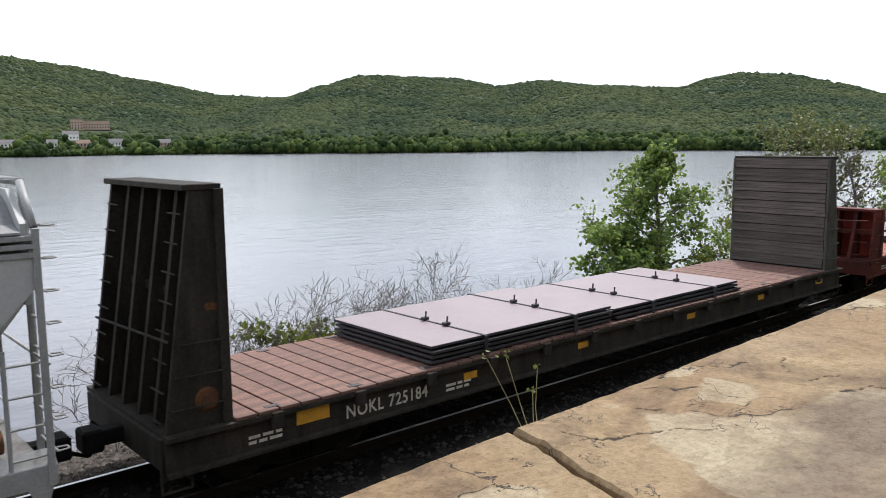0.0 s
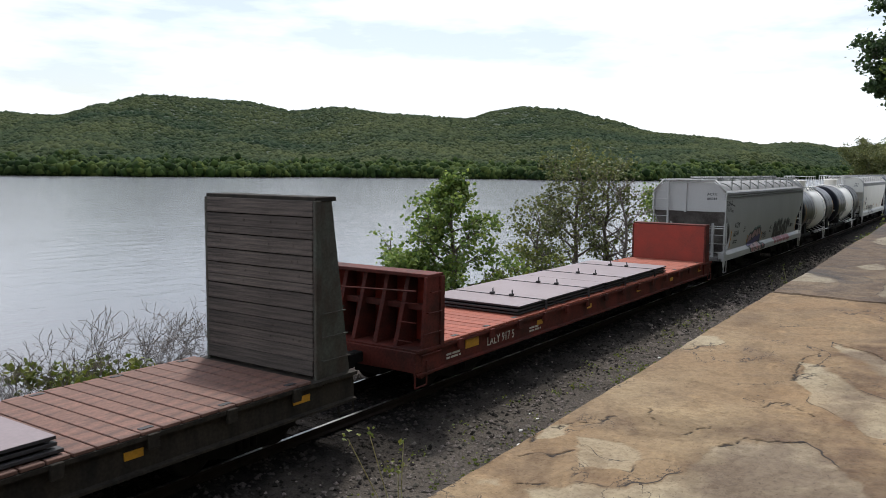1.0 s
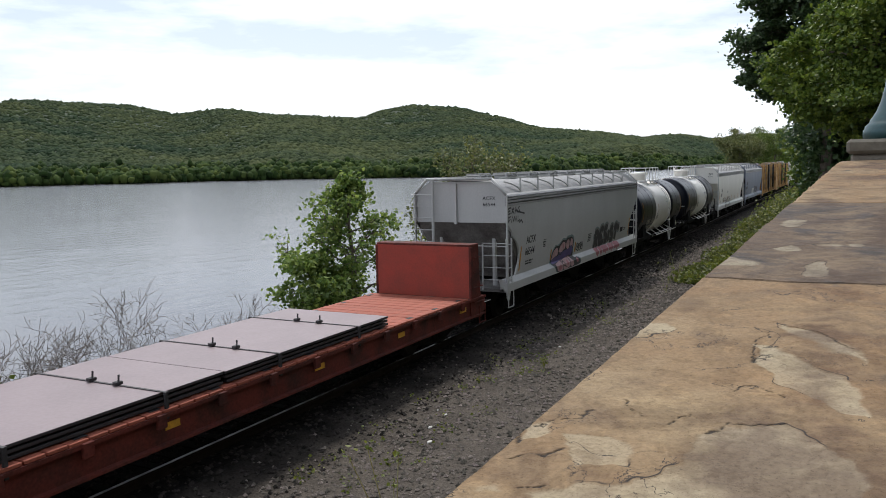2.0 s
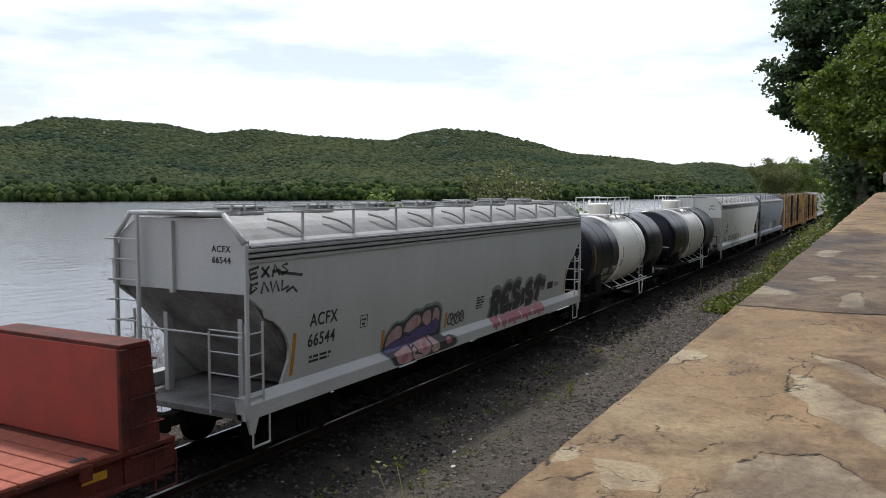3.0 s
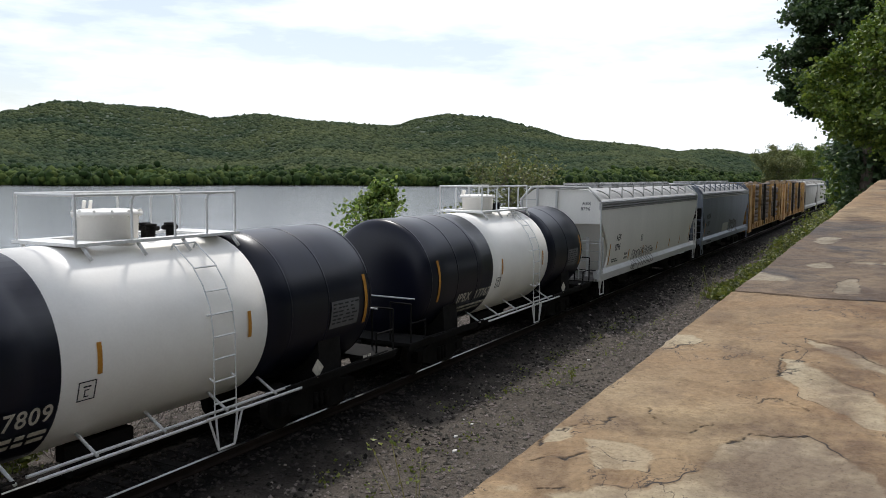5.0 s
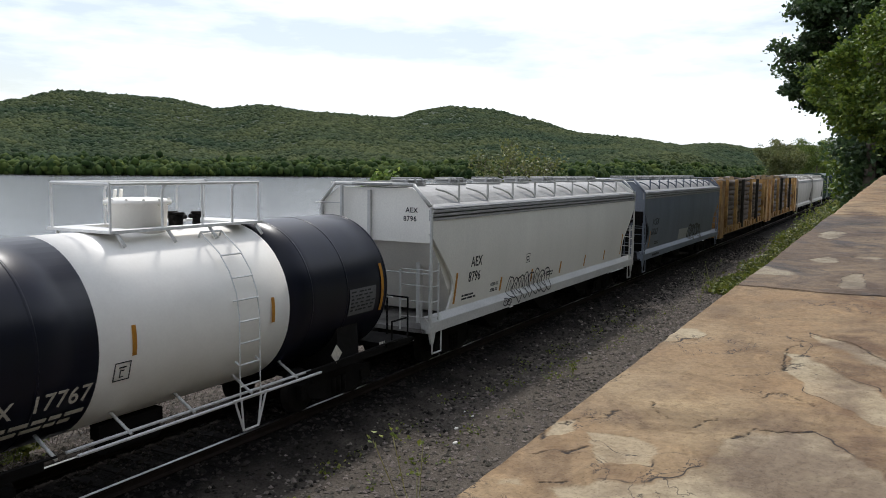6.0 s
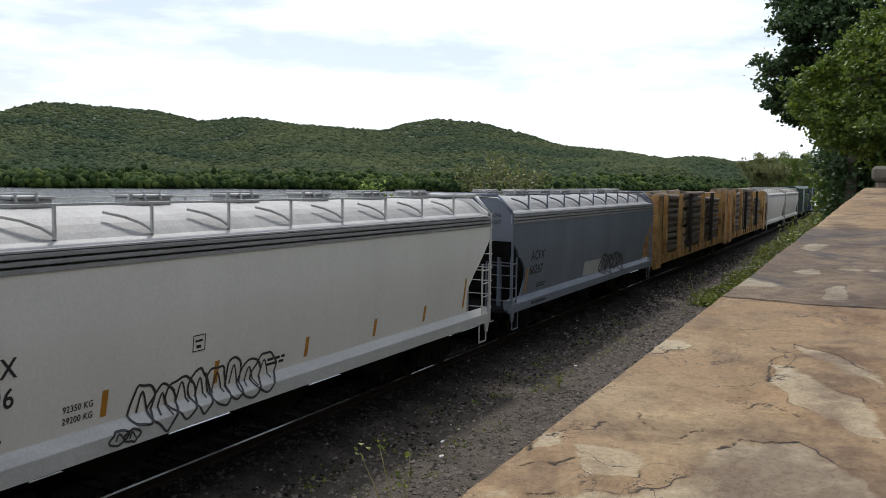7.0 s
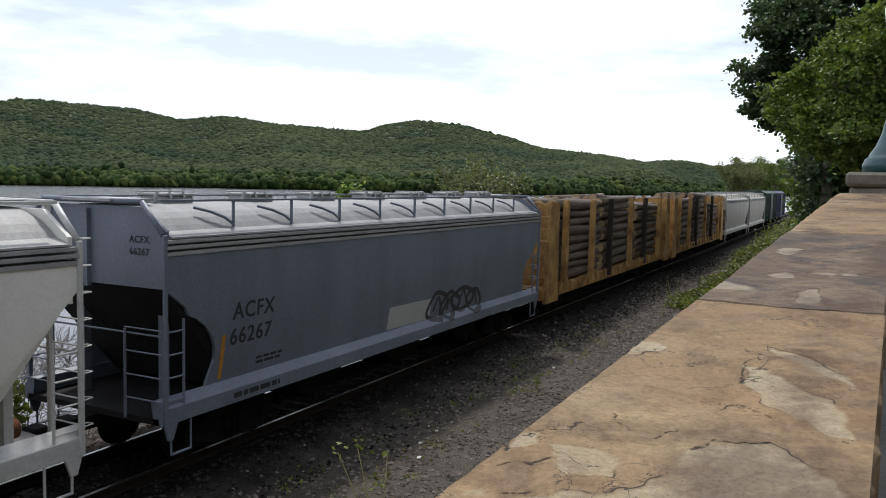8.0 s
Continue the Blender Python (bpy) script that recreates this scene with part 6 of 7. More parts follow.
def build_wall():
    w = thing("wall_parapet", "stone parapet wall capped with flaking tan sandstone slabs", "wall", kind="structure")
    bm = bmesh.new()
    out = [(x, wall_edge(x) - 0.05) for x in (-12.0, 9.0)] + [(x, wall_edge(x) - 0.43) for x in (9.0, -12.0)]
    lo = [bm.verts.new((x, y, -0.6)) for x, y in out]
    hi = [bm.verts.new((x, y, wall_top(x) - 0.088)) for x, y in out]
    bm.faces.new(lo)
    bm.faces.new(hi)
    for i in range(4):
        bm.faces.new((lo[i], lo[(i + 1) % 4], hi[(i + 1) % 4], hi[i]))
    part("wall_core", bm, M_MORTAR, w)
    shapes = []
    for s in range(5):
        bm = bmesh.new()
        box(bm, -0.5, -0.03, -0.5, 0.5, 0.03, 0.5)
        for v in bm.verts:
            v.co += Vector((random.uniform(-0.04, 0.04), random.uniform(-0.012, 0.012), random.uniform(-0.05, 0.05)))
        shapes.append(mesh_of("stone", bm, M_WALLSTONE))
    for side in (0, 1):
        z = -0.45 if side == 0 else 3.38
        while z < 4.3:
            h = random.uniform(0.24, 0.36)
            x = -11.9
            while x < 8.9:
                ln = random.uniform(0.45, 0.9)
                top = min(h, wall_top(x) - 0.10 - z)
                if top > 0.08 and x + ln < 9.0:
                    y = wall_edge(x + ln / 2) - (0.05 if side == 0 else 0.43)
                    piece("stone", random.choice(shapes), w, pose(x + ln / 2, y, z + top / 2, 0, 0, -2.5) @ Matrix.Diagonal((ln - 0.03, 1, top - 0.03, 1)))
                x += ln
            z += h
    cuts = (-11.9, -10.1, -8.4, -6.9, -5.4, -3.9, -2.3, -0.75, 0.75, 2.43, 4.67, 6.79, 8.75)
    steps = (0.04, 0.04, 0.04, 0.04, 0.04, 0.03, 0.03, 0.006, 0.0034, 0.007, 0.014, 0.02)
    for a, b, s in zip(cuts, cuts[1:], steps):
        cap_slab(a, b, s, w, M_CAP_DARK if a == 2.43 else M_CAP, 0.49, -0.22 if a == 0.75 else 0.0, -0.22 if b == 0.75 else 0.0)
    # plinth at the wall's end
    bm = bmesh.new()
    box(bm, 8.80, -0.76, 3.3, 9.55, 0.02, 4.90, 0.02)
    box(bm, 8.74, -0.82, 4.90, 9.61, 0.06, 5.04, 0.03)
    part("plinth", bm, M_WALLSTONE, w, "grey stone plinth")


build_wall()


def build_lamp():
    lp = thing("lamp_post", "teal-painted lamp post with a flared base on a stone plinth", "lamp", at=pose(9.17, -0.41, 5.04))
    bm = bmesh.new()
    lathe(bm, [(0.33, 0.0), (0.33, 0.09), (0.315, 0.11), (0.315, 0.13), (0.28, 0.16), (0.27, 0.19), (0.22, 0.27), (0.18, 0.38), (0.15, 0.52), (0.13, 0.72), (0.12, 0.80)], 28)
    part("base", bm, M_LAMP, lp)
    bm = bmesh.new()
    lathe(bm, [(0.118, 0.80), (0.108, 0.95), (0.098, 1.25), (0.12, 1.28), (0.15, 1.33)], 24)
    part("shaft", bm, M_LAMP, lp)
    bm = bmesh.new()
    lathe(bm, [(0.118, 0.86), (0.122, 0.87), (0.122, 0.90), (0.116, 0.91)], 24)
    part("band", bm, M_YELLOW, lp, "thin yellow band")
    bm = bmesh.new()
    lathe(bm, [(0.15, 1.33), (0.20, 1.42), (0.22, 1.6), (0.20, 1.78), (0.12, 1.9), (0.001, 1.94)], 24)
    part("globe", bm, M_LAMPGLASS, lp, "frosted glass globe")


build_lamp()


# ---- ballast stones ----
def build_stones():
    rng = np.random.default_rng(3)
    octa = np.array([(1, 0, 0), (-1, 0, 0), (0, 1, 0), (0, -1, 0), (0, 0, 1), (0, 0, -1)], float)
    fo = np.array([(0, 2, 4), (2, 1, 4), (1, 3, 4), (3, 0, 4), (2, 0, 5), (1, 2, 5), (3, 1, 5), (0, 3, 5)])
    n = 62000
    u = rng.random(n)
    x = -12 + 80 * u ** 1.35
    y = np.where(rng.random(n) < 0.8, 5.2 + 7.8 * rng.random(n), 12.6 + 2.8 * rng.random(n))
    z = np.array([ground_height(a, b) for a, b in zip(x, y)])
    size = (0.022 + 0.034 * rng.random(n) ** 2) * (1 + 0.4 * (x > 25))
    v = octa[None] * (1 + 0.45 * (rng.random((n, 6, 1)) - 0.5)) * size[:, None, None]
    v *= np.stack([1 + 0.5 * rng.random(n), np.ones(n), 0.7 + 0.2 * rng.random(n)], 1)[:, None]
    a = rng.random(n) * 6.283
    c, s = np.cos(a)[:, None], np.sin(a)[:, None]
    vx = v[:, :, 0] * c - v[:, :, 1] * s
    vy = v[:, :, 0] * s + v[:, :, 1] * c
    v = np.stack([vx, vy, v[:, :, 2]], 2) + np.stack([x, y, z + size * 0.25], 1)[:, None]
    f = fo[None] + (np.arange(n) * 6)[:, None, None]
    ob = raw("ballast_stones", v.reshape(-1, 3).tolist(), f.reshape(-1, 3).tolist(), M_STONE)
    ob.data.materials.append(M_STONESHADE)
    # stones close to the rails get the painted-shade colour
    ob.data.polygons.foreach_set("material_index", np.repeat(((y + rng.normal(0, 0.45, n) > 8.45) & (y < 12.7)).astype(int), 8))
    tagged(ob, "loose grey crushed stone, coloured darker nearer the rails for the train's shade", "ballast", kind="stuff")
    pale = mat("pale_litter_stone", (0.62, 0.60, 0.56), 0.8, var=0.1, scale=9)
    for px, py, s in ((14.1, 7.5, 0.05), (15.0, 7.6, 0.045), (13.3, 7.1, 0.06), (22.0, 7.4, 0.06), (15.2, 7.9, 0.035)):
        bm = bmesh.new()
        bmesh.ops.create_icosphere(bm, subdivisions=1, radius=s)
        for q in bm.verts:
            q.co = Vector((q.co.x * 1.4, q.co.y * 0.8, q.co.z * 0.5)) * random.uniform(0.8, 1.2)
        p = part("pale_rock", bm, pale)
        p.location = (px, py, ground_height(px, py) + s * 0.3)
        tagged(p, "pale broken rock lying on the ballast", "rock", "pale rocks")


build_stones()


# ---- trees and weeds ----
def leaves_mesh(name, pts, size, material, rng, parent=None, drop=0.35):
    """Many small folded leaves in one mesh."""
    n = len(pts)
    pts = np.asarray(pts)
    d = rng.normal(size=(n, 3))
    d[:, 2] = d[:, 2] * 0.5 - drop
    d /= np.linalg.norm(d, axis=1)[:, None]
    q = rng.normal(size=(n, 3))
    q -= (q * d).sum(1)[:, None] * d
    q /= np.linalg.norm(q, axis=1)[:, None]
    w = np.cross(d, q)
    s = (size * (0.6 + 0.8 * rng.random(n)))[:, None]
    a, b = pts - d * s * 0.5, pts + d * s * 0.5
    l, r = pts + q * s * 0.42 + w * s * 0.12, pts - q * s * 0.42 + w * s * 0.12
    v = np.stack([a, l, b, r], 1).reshape(-1, 3)
    f = (np.arange(n) * 4)[:, None] + np.array([[0, 1, 2], [0, 2, 3]])[None].reshape(1, 6)
    ob = raw(name, v.tolist(), f.reshape(-1, 3).tolist(), material)
    if parent is not None:
        ob.parent = parent
    return ob


def grow(rng, base, top, spread, limbs, twigs, low=0.3, lean=(0, 0), bend=0.25, cone=0.0):
    """Limb segments and twig tips of a tree. spread: half width of the crown."""
    segs, tips = [], []
    H = top
    r0 = 0.018 * H + 0.02
    pts = [Vector((0, 0, 0))]
    n = 7
    for i in range(1, n + 1):
        k = i / n
        pts.append(Vector((lean[0] * k + rng.normal() * 0.025 * H * k, lean[1] * k + rng.normal() * 0.025 * H * k, H * 0.93 * k)))
    for i in range(n):
        segs.append((pts[i], pts[i + 1], r0 * (1 - 0.85 * i / n), r0 * (1 - 0.85 * (i + 1) / n)))
    for b in range(limbs):
        k = low + (0.97 - low) * (b + rng.random() * 0.8) / limbs
        f = k * n
        i = min(n - 1, int(f))
        start = pts[i].lerp(pts[i + 1], f - i)
        ang = b * 2.4 + rng.normal() * 0.4
        reach = spread * (0.55 + 0.5 * rng.random()) * math.sin(math.pi * min(1, 0.28 + 0.75 * (1 - k))) * (1.15 if k < 0.6 else 0.95) * (1 - (k - low) / (1 - low) * 0.92) ** cone
        rise = reach * (0.35 + 0.5 * rng.random())
        p, dirn = start, Vector((math.cos(ang), math.sin(ang), 0))
        rb = r0 * (1 - 0.8 * k) * 0.6
        m = 5
        for j in range(m):
            e = p + dirn * reach / m + Vector((rng.normal() * bend * 0.3, rng.normal() * bend * 0.3, rise / m + rng.normal() * 0.05 * reach))
            segs.append((p, e, rb * (1 - j / m * 0.8), rb * (1 - (j + 1) / m * 0.8)))
            if j >= 1:
                for _ in range(twigs):
                    d = Vector(rng.normal(size=3).tolist())
                    d = (d.normalized() + dirn * 0.7 + Vector((0, 0, 0.35))).normalized() * reach * (0.16 + 0.22 * rng.random())
                    segs.append((e, e + d, rb * 0.3, rb * 0.08))
                    tips.append(e + d)
            p = e
        tips.append(p)
    tips.append(pts[-1])
    return segs, tips


def limbs_mesh(name, segs, material, parent, thin=1.0):
    bm = bmesh.new()
    for a, b, r0, r1 in segs:
        if (b - a).length > 1e-4:
            tube(bm, a, b, max(r0 * thin, 0.009 * thin), max(r1 * thin, 0.006 * thin), n=6 if r0 > 0.05 else 4, caps=False)
    return part(name, bm, material, parent)


def tree(label, x, y, z, height, spread, limbs, twigs, leaf, leaf_size, per_tip, clump, seed, low=0.3, group="", bark=None, lean=(0, 0), name="tree", cone=0.0, thin=1.0):
    rng = np.random.default_rng(seed)
    t = thing(name, label, "tree" if name == "tree" else "shrub", group, pose(x, y, z))
    segs, tips = grow(rng, None, height, spread, limbs, twigs, low, lean, cone=cone)
    limbs_mesh("trunk", segs, bark or M_BARK, t, thin)
    if per_tip:
        pts = []
        for p in tips:
            k = rng.poisson(per_tip)
            pts += (np.array(p[:])[None] + rng.normal(size=(k, 3)) * clump * np.array([1, 1, 0.75])).tolist()
        leaves_mesh("crown", pts, leaf_size, leaf, rng, t)
    return t


def broad_tree(label, x, y, z, mid, wide, tall, under, lumps, leaf, leaf_size, per_lump, clump, seed):
    """A full-grown tree: limbs reach from the stem to leafy lumps over a wide crown. mid: height of the crown's middle; under: height of its underside."""
    rng = np.random.default_rng(seed)
    t = thing("tree", label, "tree", "", pose(x, y, z))
    segs, pts = [], []
    top = mid - z + tall * 0.6
    stem = [Vector((rng.normal() * 0.12 * i, rng.normal() * 0.12 * i, top * i / 6)) for i in range(7)]
    for i in range(6):
        segs.append((stem[i], stem[i + 1], 0.34 * (1 - 0.14 * i), 0.34 * (1 - 0.14 * (i + 1))))
    for i in range(lumps):
        while True:
            d = rng.normal(size=3)
            d = d / np.linalg.norm(d) * (0.45 + 0.55 * rng.random() ** 0.5) * rng.uniform(0.88, 1.06)
            p = Vector((d[0] * wide, d[1] * wide, mid - z + d[2] * tall))
            if p.z > under - z + rng.random() * 0.5:
                break
        k = max(0.8, min(5.6, (p.z - 0.45 * p.xy.length) / top * 6))
        j = int(k)
        a = stem[j].lerp(stem[j + 1], k - j)
        e = a.lerp(p, 0.5) + Vector((rng.normal() * 0.3, rng.normal() * 0.3, 0.25))
        segs += [(a, e, 0.10, 0.06), (e, p, 0.06, 0.02)]
        for _ in range(6):
            q = p + Vector((rng.normal() * clump, rng.normal() * clump, rng.normal() * clump * 0.7))
            segs.append((e.lerp(p, 0.6 + 0.4 * rng.random()), q, 0.02, 0.008))
        size = clump * rng.uniform(0.75, 1.35)
        for _ in range(5):
            c = np.array(p[:]) + rng.normal(size=3) * size * np.array([0.95, 0.95, 0.6])
            n = rng.poisson(per_lump / 5)
            pts.append(c[None] + rng.normal(size=(n, 3)) * size * np.array([0.55, 0.55, 0.30]))
    limbs_mesh("trunk", segs, M_BARK, t)
    leaves_mesh("crown", np.concatenate(pts), leaf_size, leaf, rng, t)
    return t


def bare_shrub(label, x, y, z, height, seed):
    """Crooked leafless stems that fork again and again."""
    rng = np.random.default_rng(seed)
    t = thing("shrub", label, "shrub", "bare shrubs", pose(x, y, z))
    segs = []

    def fork(p, d, length, r, depth):
        for _ in range(3):
            d = (d + Vector((rng.normal() * 0.30, rng.normal() * 0.30, rng.normal() * 0.2 + 0.06))).normalized()
            q = p + d * length / 3
            segs.append((p, q, r, r * 0.85))
            p, r = q, r * 0.85
            if depth and rng.random() < 0.55:
                side = (d + Vector((rng.normal() * 0.8, rng.normal() * 0.8, rng.normal() * 0.5))).normalized()
                fork(p, side, length * rng.uniform(0.45, 0.7), r * 0.65, depth - 1)
        if depth:
            for _ in range(2):
                fork(p, (d + Vector((rng.normal() * 0.5, rng.normal() * 0.5, rng.normal() * 0.4))).normalized(), length * rng.uniform(0.5, 0.75), r * 0.75, depth - 1)

    for i in range(5):
        a = i * 1.26 + rng.normal() * 0.4
        fork(Vector((0.1 * math.cos(a), 0.1 * math.sin(a), 0)), Vector((0.45 * math.cos(a), 0.45 * math.sin(a), 1.0)).normalized(), height * 0.42, 0.017, 3)
    limbs_mesh("branchwork", segs, M_TWIG, t, 0.55)
    return t


def az_place(az, dist):
    return dist * math.cos(radians(az)), dist * math.sin(radians(az))


def build_trees():
    x, y = az_place(33.2, 33.5)
    tree("young maple with fresh bright green leaves on the river bank", x, y, -3.1, 8.2, 4.0, 28, 4, M_LEAF, 0.175, 12, 0.2, 4, 0.2, bark=M_BARK, cone=1.25)
    x, y = az_place(35.6, 32.0)
    tree("young maple with fresh bright green leaves on the river bank", x, y, -3.0, 4.6, 2.0, 16, 4, M_LEAF, 0.21, 16, 0.22, 9, 0.2, cone=0.5)
    x, y = az_place(29.3, 33.0)
    tree("low yellow-green bush at the foot of the maple", x, y, -2.6, 2.6, 1.5, 10, 4, M_LEAFYEL, 0.15, 10, 0.22, 14, 0.15, name="bush")
    for az, d, h, s, leaf, seed, n in ((24.6, 46, 9.0, 2.7, M_LEAFOLIVE, 6, 9), (22.6, 47, 8.6, 2.3, M_LEAFOLIVE, 7, 6), (27.3, 45, 6.2, 1.9, M_LEAFOLIVE, 8, 5)):
        x, y = az_place(az, d)
        tree("thin-leaved olive-green tree on the river bank", x, y, -3.2, h, s, 22, 4, leaf, 0.17, n, 0.26, seed, 0.3, "river bank trees")
    x, y = az_place(27.0, 43)
    tree("low yellow-green bush under the bank trees", x, y, -2.8, 2.8, 1.8, 10, 4, M_LEAFYEL, 0.17, 9, 0.25, 16, 0.15, name="bush")
    x, y = az_place(21.3, 45)
    tree("bare grey tree with fine twigs on the river bank", x, y, -2.8, 7.4, 2.1, 22, 6, M_LEAFOLIVE, 0.1, 0, 0.2, 17, 0.2, bark=M_TWIG)
    x, y = az_place(18.1, 62)
    tree("young maple with fresh bright green leaves on the river bank", x, y, -3.2, 6.6, 2.3, 16, 4, M_LEAF, 0.24, 14, 0.3, 21, 0.2)
    # bare shrubs beyond the track
    for az, d, h in ((66.5, 15.3, 2.5), (64.6, 15.4, 2.6), (62.6, 15.6, 2.4), (60.0, 16.0, 2.9), (57.6, 16.4, 2.8), (55.2, 17.0, 3.2), (53.4, 17.4, 2.6), (51.0, 18.0, 2.6), (49.2, 18.6, 3.4), (47.0, 19.4, 2.4), (41.4, 21.8, 2.6), (68.5, 15.2, 2.5), (72.0, 15.0, 2.4), (39.8, 22.6, 2.4)):
        x, y = az_place(az, d)
        bare_shrub("bare tangled grey shrub on the river bank", x, y, ground_height(x, y) - 0.1, h * 1.04, int(az * 10))
    for az, d, h in ((58.6, 15.9, 1.5),):
        x, y = az_place(az, d)
        tree("yellow-green leafy bush on the river bank", x, y, ground_height(x, y) - 0.1, h, 0.95, 12, 4, M_LEAFYEL, 0.12, 11, 0.13, int(az), 0.15, "", M_TWIG, name="bush")
    # large trees past the wall's end
    x, y = az_place(1.5, 48)
    broad_tree("tall dark green tree with a spreading crown past the wall", x, y, 3.6, 11.9, 4.35, 5.6, 8.8, 110, M_LEAFDARK, 0.22, 800, 0.46, 31)
    x, y = az_place(-2.0, 36)
    broad_tree("broad yellow-green tree in front of the taller one", x, y, 3.5, 8.3, 3.75, 3.4, 5.9, 90, M_LEAFGREEN, 0.17, 900, 0.42, 32)
    for az, d, h, s, leaf, seed in ((6.7, 190, 11.0, 4.6, M_LEAFOLIVE, 42), (4.5, 230, 13.0, 6.0, M_LEAFGREEN, 41), (0.9, 78, 9.0, 3.0, M_LEAFDARK, 43), (2.0, 112, 8.5, 2.6, M_LEAFDARK, 47), (1.3, 62, 6.0, 1.9, M_LEAFGREEN, 48), (0.0, 50, 7.0, 2.4, M_LEAFDARK, 49), (-1.0, 60, 9, 3.6, M_LEAFDARK, 44), (-4.0, 56, 10, 6, M_LEAFDARK, 46)):
        x, y = az_place(az, d)
        tree("leafy green tree on the wooded bank far along the track", x, y, ground_height(x, y) if y < 8 else -0.9, h, s, 22, 5, leaf, 0.30, 40, 0.45, seed, 0.1, "trees along the track")


build_trees()


def build_weeds():
    rng = np.random.default_rng(8)
    pts, pts2 = [], []
    for i in range(620):
        x = 36 + 135 * rng.random() ** 1.5
        y = 4.4 + 2.0 * rng.random() + (0.4 if x < 40 else 0)
        h = (0.35 + min(1.7, max(0, (x - 36) * 0.07))) * (0.6 + 0.6 * rng.random()) * (1.2 if y < 5.4 else 0.7)
        z = ground_height(x, y)
        k = 55
        p = rng.normal(size=(k, 3)) * np.array([0.28, 0.28, 0]) + np.array([x, y, z]) + np.stack([np.zeros(k), np.zeros(k), h * rng.random(k)], 1)
        (pts if rng.random() < 0.6 else pts2).extend(p.tolist())
    a = leaves_mesh("bank_weeds", pts, 0.16, M_LEAFYEL, rng, drop=-0.2)
    tagged(a, "yellow-green weeds crowding the edge of the ballast", "weeds", kind="stuff")
    b = leaves_mesh("bank_creeper", pts2, 0.17, M_LEAFOLIVE, rng, drop=-0.1)
    tagged(b, "olive-green creeper along the foot of the wall", "weeds", kind="stuff")
    # single tall weeds by the rail
    for i, (x, y, h) in enumerate(((19.5, 7.0, 0.35), (33, 6.6, 1.3), (36, 6.7, 1.5))):
        t = thing("tall_weed", "tall dry-stemmed weed growing out of the ballast", "weed", "tall weeds", pose(x, y, ground_height(x, y)))
        bm = bmesh.new()
        tp = []
        for k in range(4):
            a = rng.random() * 6.28
            top = Vector((math.cos(a) * 0.22 * h, math.sin(a) * 0.22 * h, h * (0.75 + 0.25 * rng.random())))
            tube(bm, (0, 0, -0.05), top * 0.5 + Vector((0, 0, 0.05)), 0.007, 0.006, 5)
            tube(bm, top * 0.5 + Vector((0, 0, 0.05)), top, 0.006, 0.004, 5)
            tp.append(top)
        part("stalks", bm, M_STALK, t)
        p = []
        for q in tp:
            p += (np.array(q[:])[None] + rng.normal(size=(7, 3)) * 0.03).tolist()
            p += (np.array(q[:])[None] * rng.random((8, 1)) + rng.normal(size=(8, 3)) * 0.05).tolist()
        leaves_mesh("leaves", p, 0.05, M_LEAFYEL, rng, t)
    # dry stalks rooted under the cap at a joint
    t = thing("wall_weed", "thin dry-stalked weed rooted in the parapet's joint", "weed", "", pose(0.83, 0.47, 4.37))
    bm = bmesh.new()
    heads = (Vector((-0.09, 0.03, 0.17)), Vector((-0.05, 0.03, 0.165)), Vector((0.02, 0.03, 0.135)), Vector((0.015, 0.035, 0.10)))
    for h in heads:
        mid = h * 0.5 + Vector((0.012, 0.02, 0.0))
        tube(bm, (0, 0, -0.02), mid, 0.0010, 0.0008, 5)
        tube(bm, mid, h, 0.0008, 0.0006, 5)
    part("stalks", bm, M_STALK, t)
    p = []
    for h in heads:
        p += (np.array(h[:])[None] + rng.normal(size=(6, 3)) * 0.004).tolist()
    tagged(leaves_mesh("bloom", p, 0.007, M_LEAFYEL, rng, t), kind="stuff")
    # low green plants in the ballast
    p = []
    for i in range(70):
        x, y = 9 + 22 * rng.random(), 6.8 + 1.8 * rng.random()
        k = 14
        p += (rng.normal(size=(k, 3)) * np.array([0.12, 0.12, 0.05]) + np.array([x, y, ground_height(x, y) + 0.06])).tolist()
    c = leaves_mesh("ballast_seedlings", p, 0.06, M_LEAFYEL, rng, drop=-0.2)
    tagged(c, "small yellow-green seedlings scattered in the ballast", "weeds", kind="stuff")


build_weeds()


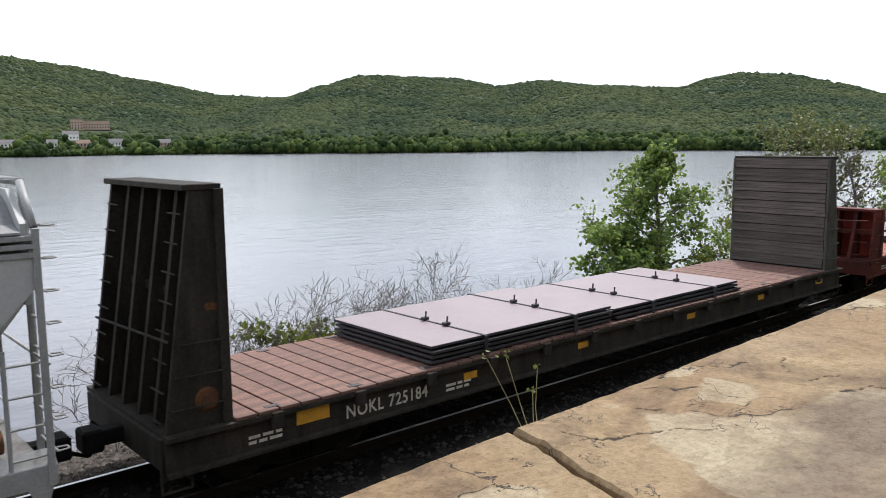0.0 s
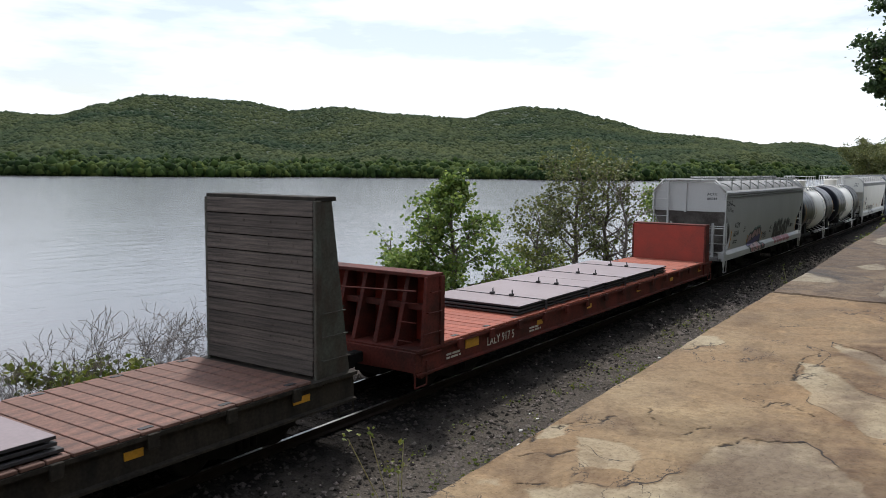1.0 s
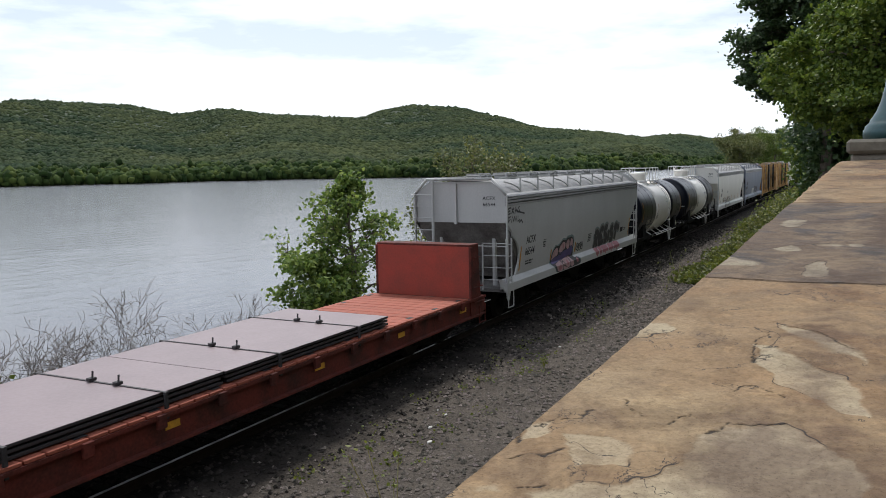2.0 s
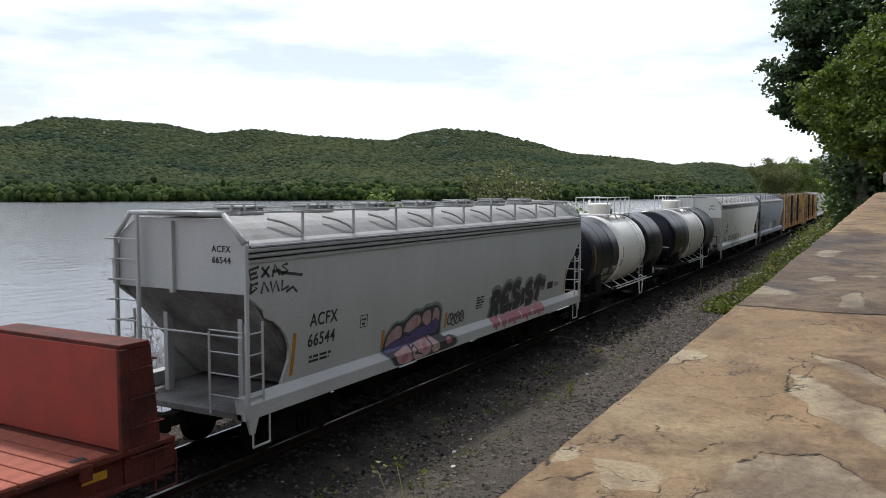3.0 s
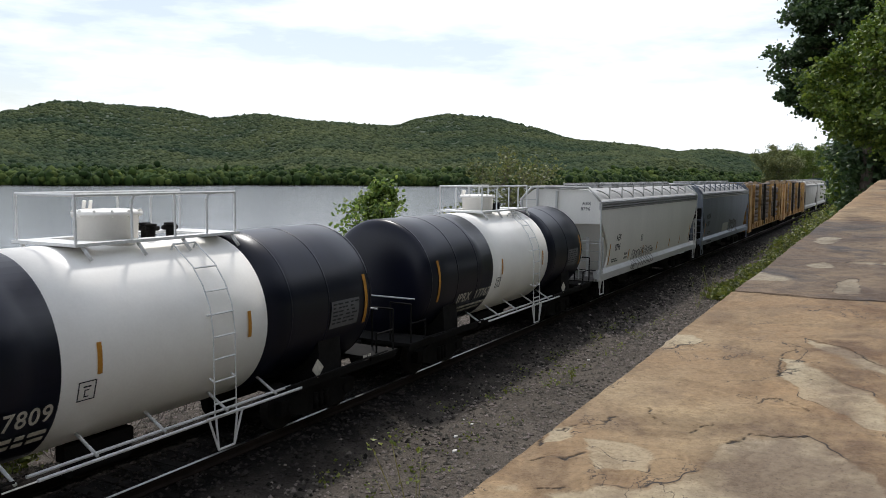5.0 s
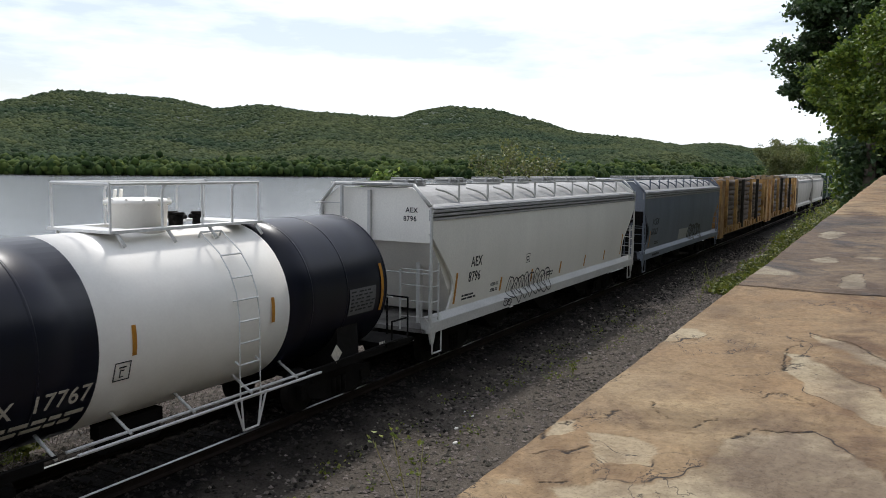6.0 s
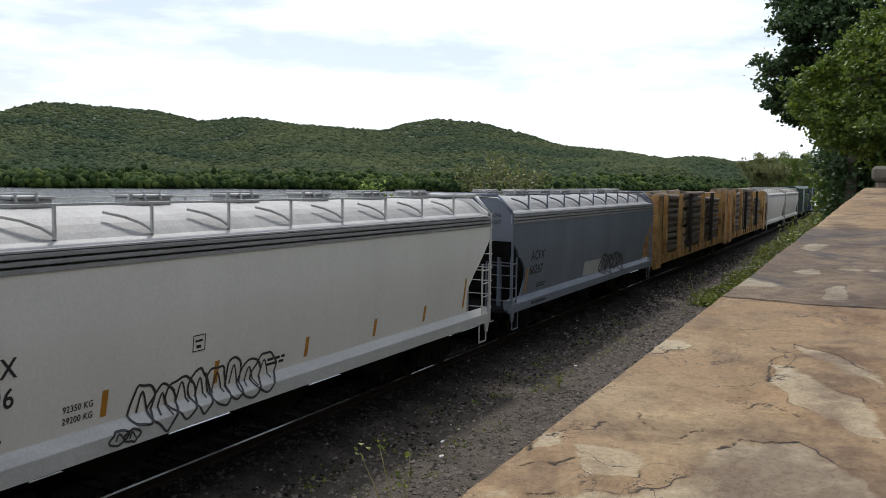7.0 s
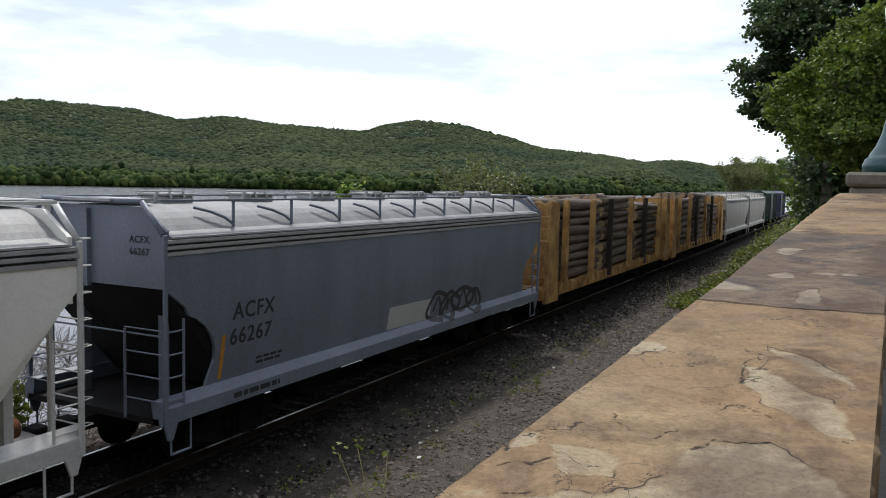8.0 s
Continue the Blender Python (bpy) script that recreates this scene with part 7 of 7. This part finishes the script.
# ---- houses and tower on the far shore ----
def house(label, az, q, w, d, h, walls, roof, group="far shore houses", flat=False, lift=0.0):
    r, z = far_height(az, q)
    a = radians(az)
    t = thing("house", label, "house", group, pose(r * math.cos(a), r * math.sin(a), z - 1 + lift, 0, 0, az - 90 + 180))
    bm = bmesh.new()
    box(bm, -w / 2, -d / 2, 0, w / 2, d / 2, h + 1)
    part("wall", bm, walls, t)
    bm = bmesh.new()
    if flat:
        box(bm, -w / 2 - 0.4, -d / 2 - 0.4, h + 1, w / 2 + 0.4, d / 2 + 0.4, h + 1.8)
    else:
        prism(bm, [(-d / 2 - 0.5, h + 0.9), (0, h + 1 + d * 0.36), (d / 2 + 0.5, h + 0.9)], "x", -w / 2 - 0.4, w / 2 + 0.4)
    part("roof", bm, roof, t)
    n = max(2, int(w / 2.6))
    for f in range(max(1, int(h / 2.9))):
        for i in range(n):
            x = -w / 2 + (i + 0.5) * w / n
            bm = bmesh.new()
            box(bm, x - 0.55, d / 2 - 0.02, 1.9 + f * 2.9, x + 0.55, d / 2 + 0.06, 3.5 + f * 2.9)
            part("window", bm, M_PANE, t)


def build_far_things():
    house("large tan brick building with a flat roof among far trees", 72.0, 0.215, 36, 14, 8, M_HOUSET, M_HOUSET, flat=True, lift=1)
    house("large tan brick building with a flat roof among far trees", 72.9, 0.22, 12, 12, 11, M_HOUSET, M_ROOFR, flat=True, lift=1)
    looks = ((M_HOUSEW, M_ROOF), (M_HOUSET, M_ROOFR), (M_HOUSET, M_ROOF), (M_HOUSEW, M_ROOFR))
    for az, w, k in HOUSES:
        walls, roof = looks[k]
        house("small gabled house by the far shore" if walls is M_HOUSET else "small white gabled house by the far shore", az, 0.055, w, 9, 6, walls, roof, lift=1.0)
    house("small white gabled house among the far trees", 73.3, 0.13, 14, 9, 5, M_HOUSEW, M_ROOF, lift=1.5)
    a, r = radians(24.5), 1450
    t = thing("water_tower", "white water tower rising above the far woods", "water tower", at=pose(r * math.cos(a), r * math.sin(a), 20))
    bm = bmesh.new()
    lathe(bm, [(2.2, 0), (1.5, 2), (1.5, 19), (4.2, 22), (5.2, 24.5), (4.2, 27), (0.01, 28.5)], 20)
    part("tank", bm, M_HOUSEW, t)


build_far_things()


# ---- unseen woods added behind the camera to block sky light ----
def build_blocker_woods():
    # out of view; keeps sky light off the train's near side
    rng = np.random.default_rng(12)
    pl, sz = [], []
    for i in range(3600):
        x, y = rng.uniform(-80, 60), rng.uniform(-34, -8)
        if x > 12 and y > -14:
            continue
        top = 11 + (-y - 8) * 0.5
        pl.append((x, y, 3.4 + top * rng.random()))
        sz.append(rng.uniform(1.2, 2.4))
    ob = clumps("woods_behind", np.array(pl), np.array(sz), M_BLOCKER, rng, 2, 0.3)
    tagged(ob, "unseen dense green wood added behind the walkway to block sky light", "woods", kind="stuff")


build_blocker_woods()


# ---- the train's run ----
SPEED = 12.5


def motions():
    for car, u in CARS:
        walk(car, [(0.5 * i, pose(u - SPEED * 0.5 * i, TRACK_Y, 0)) for i in range(17)])


motions()
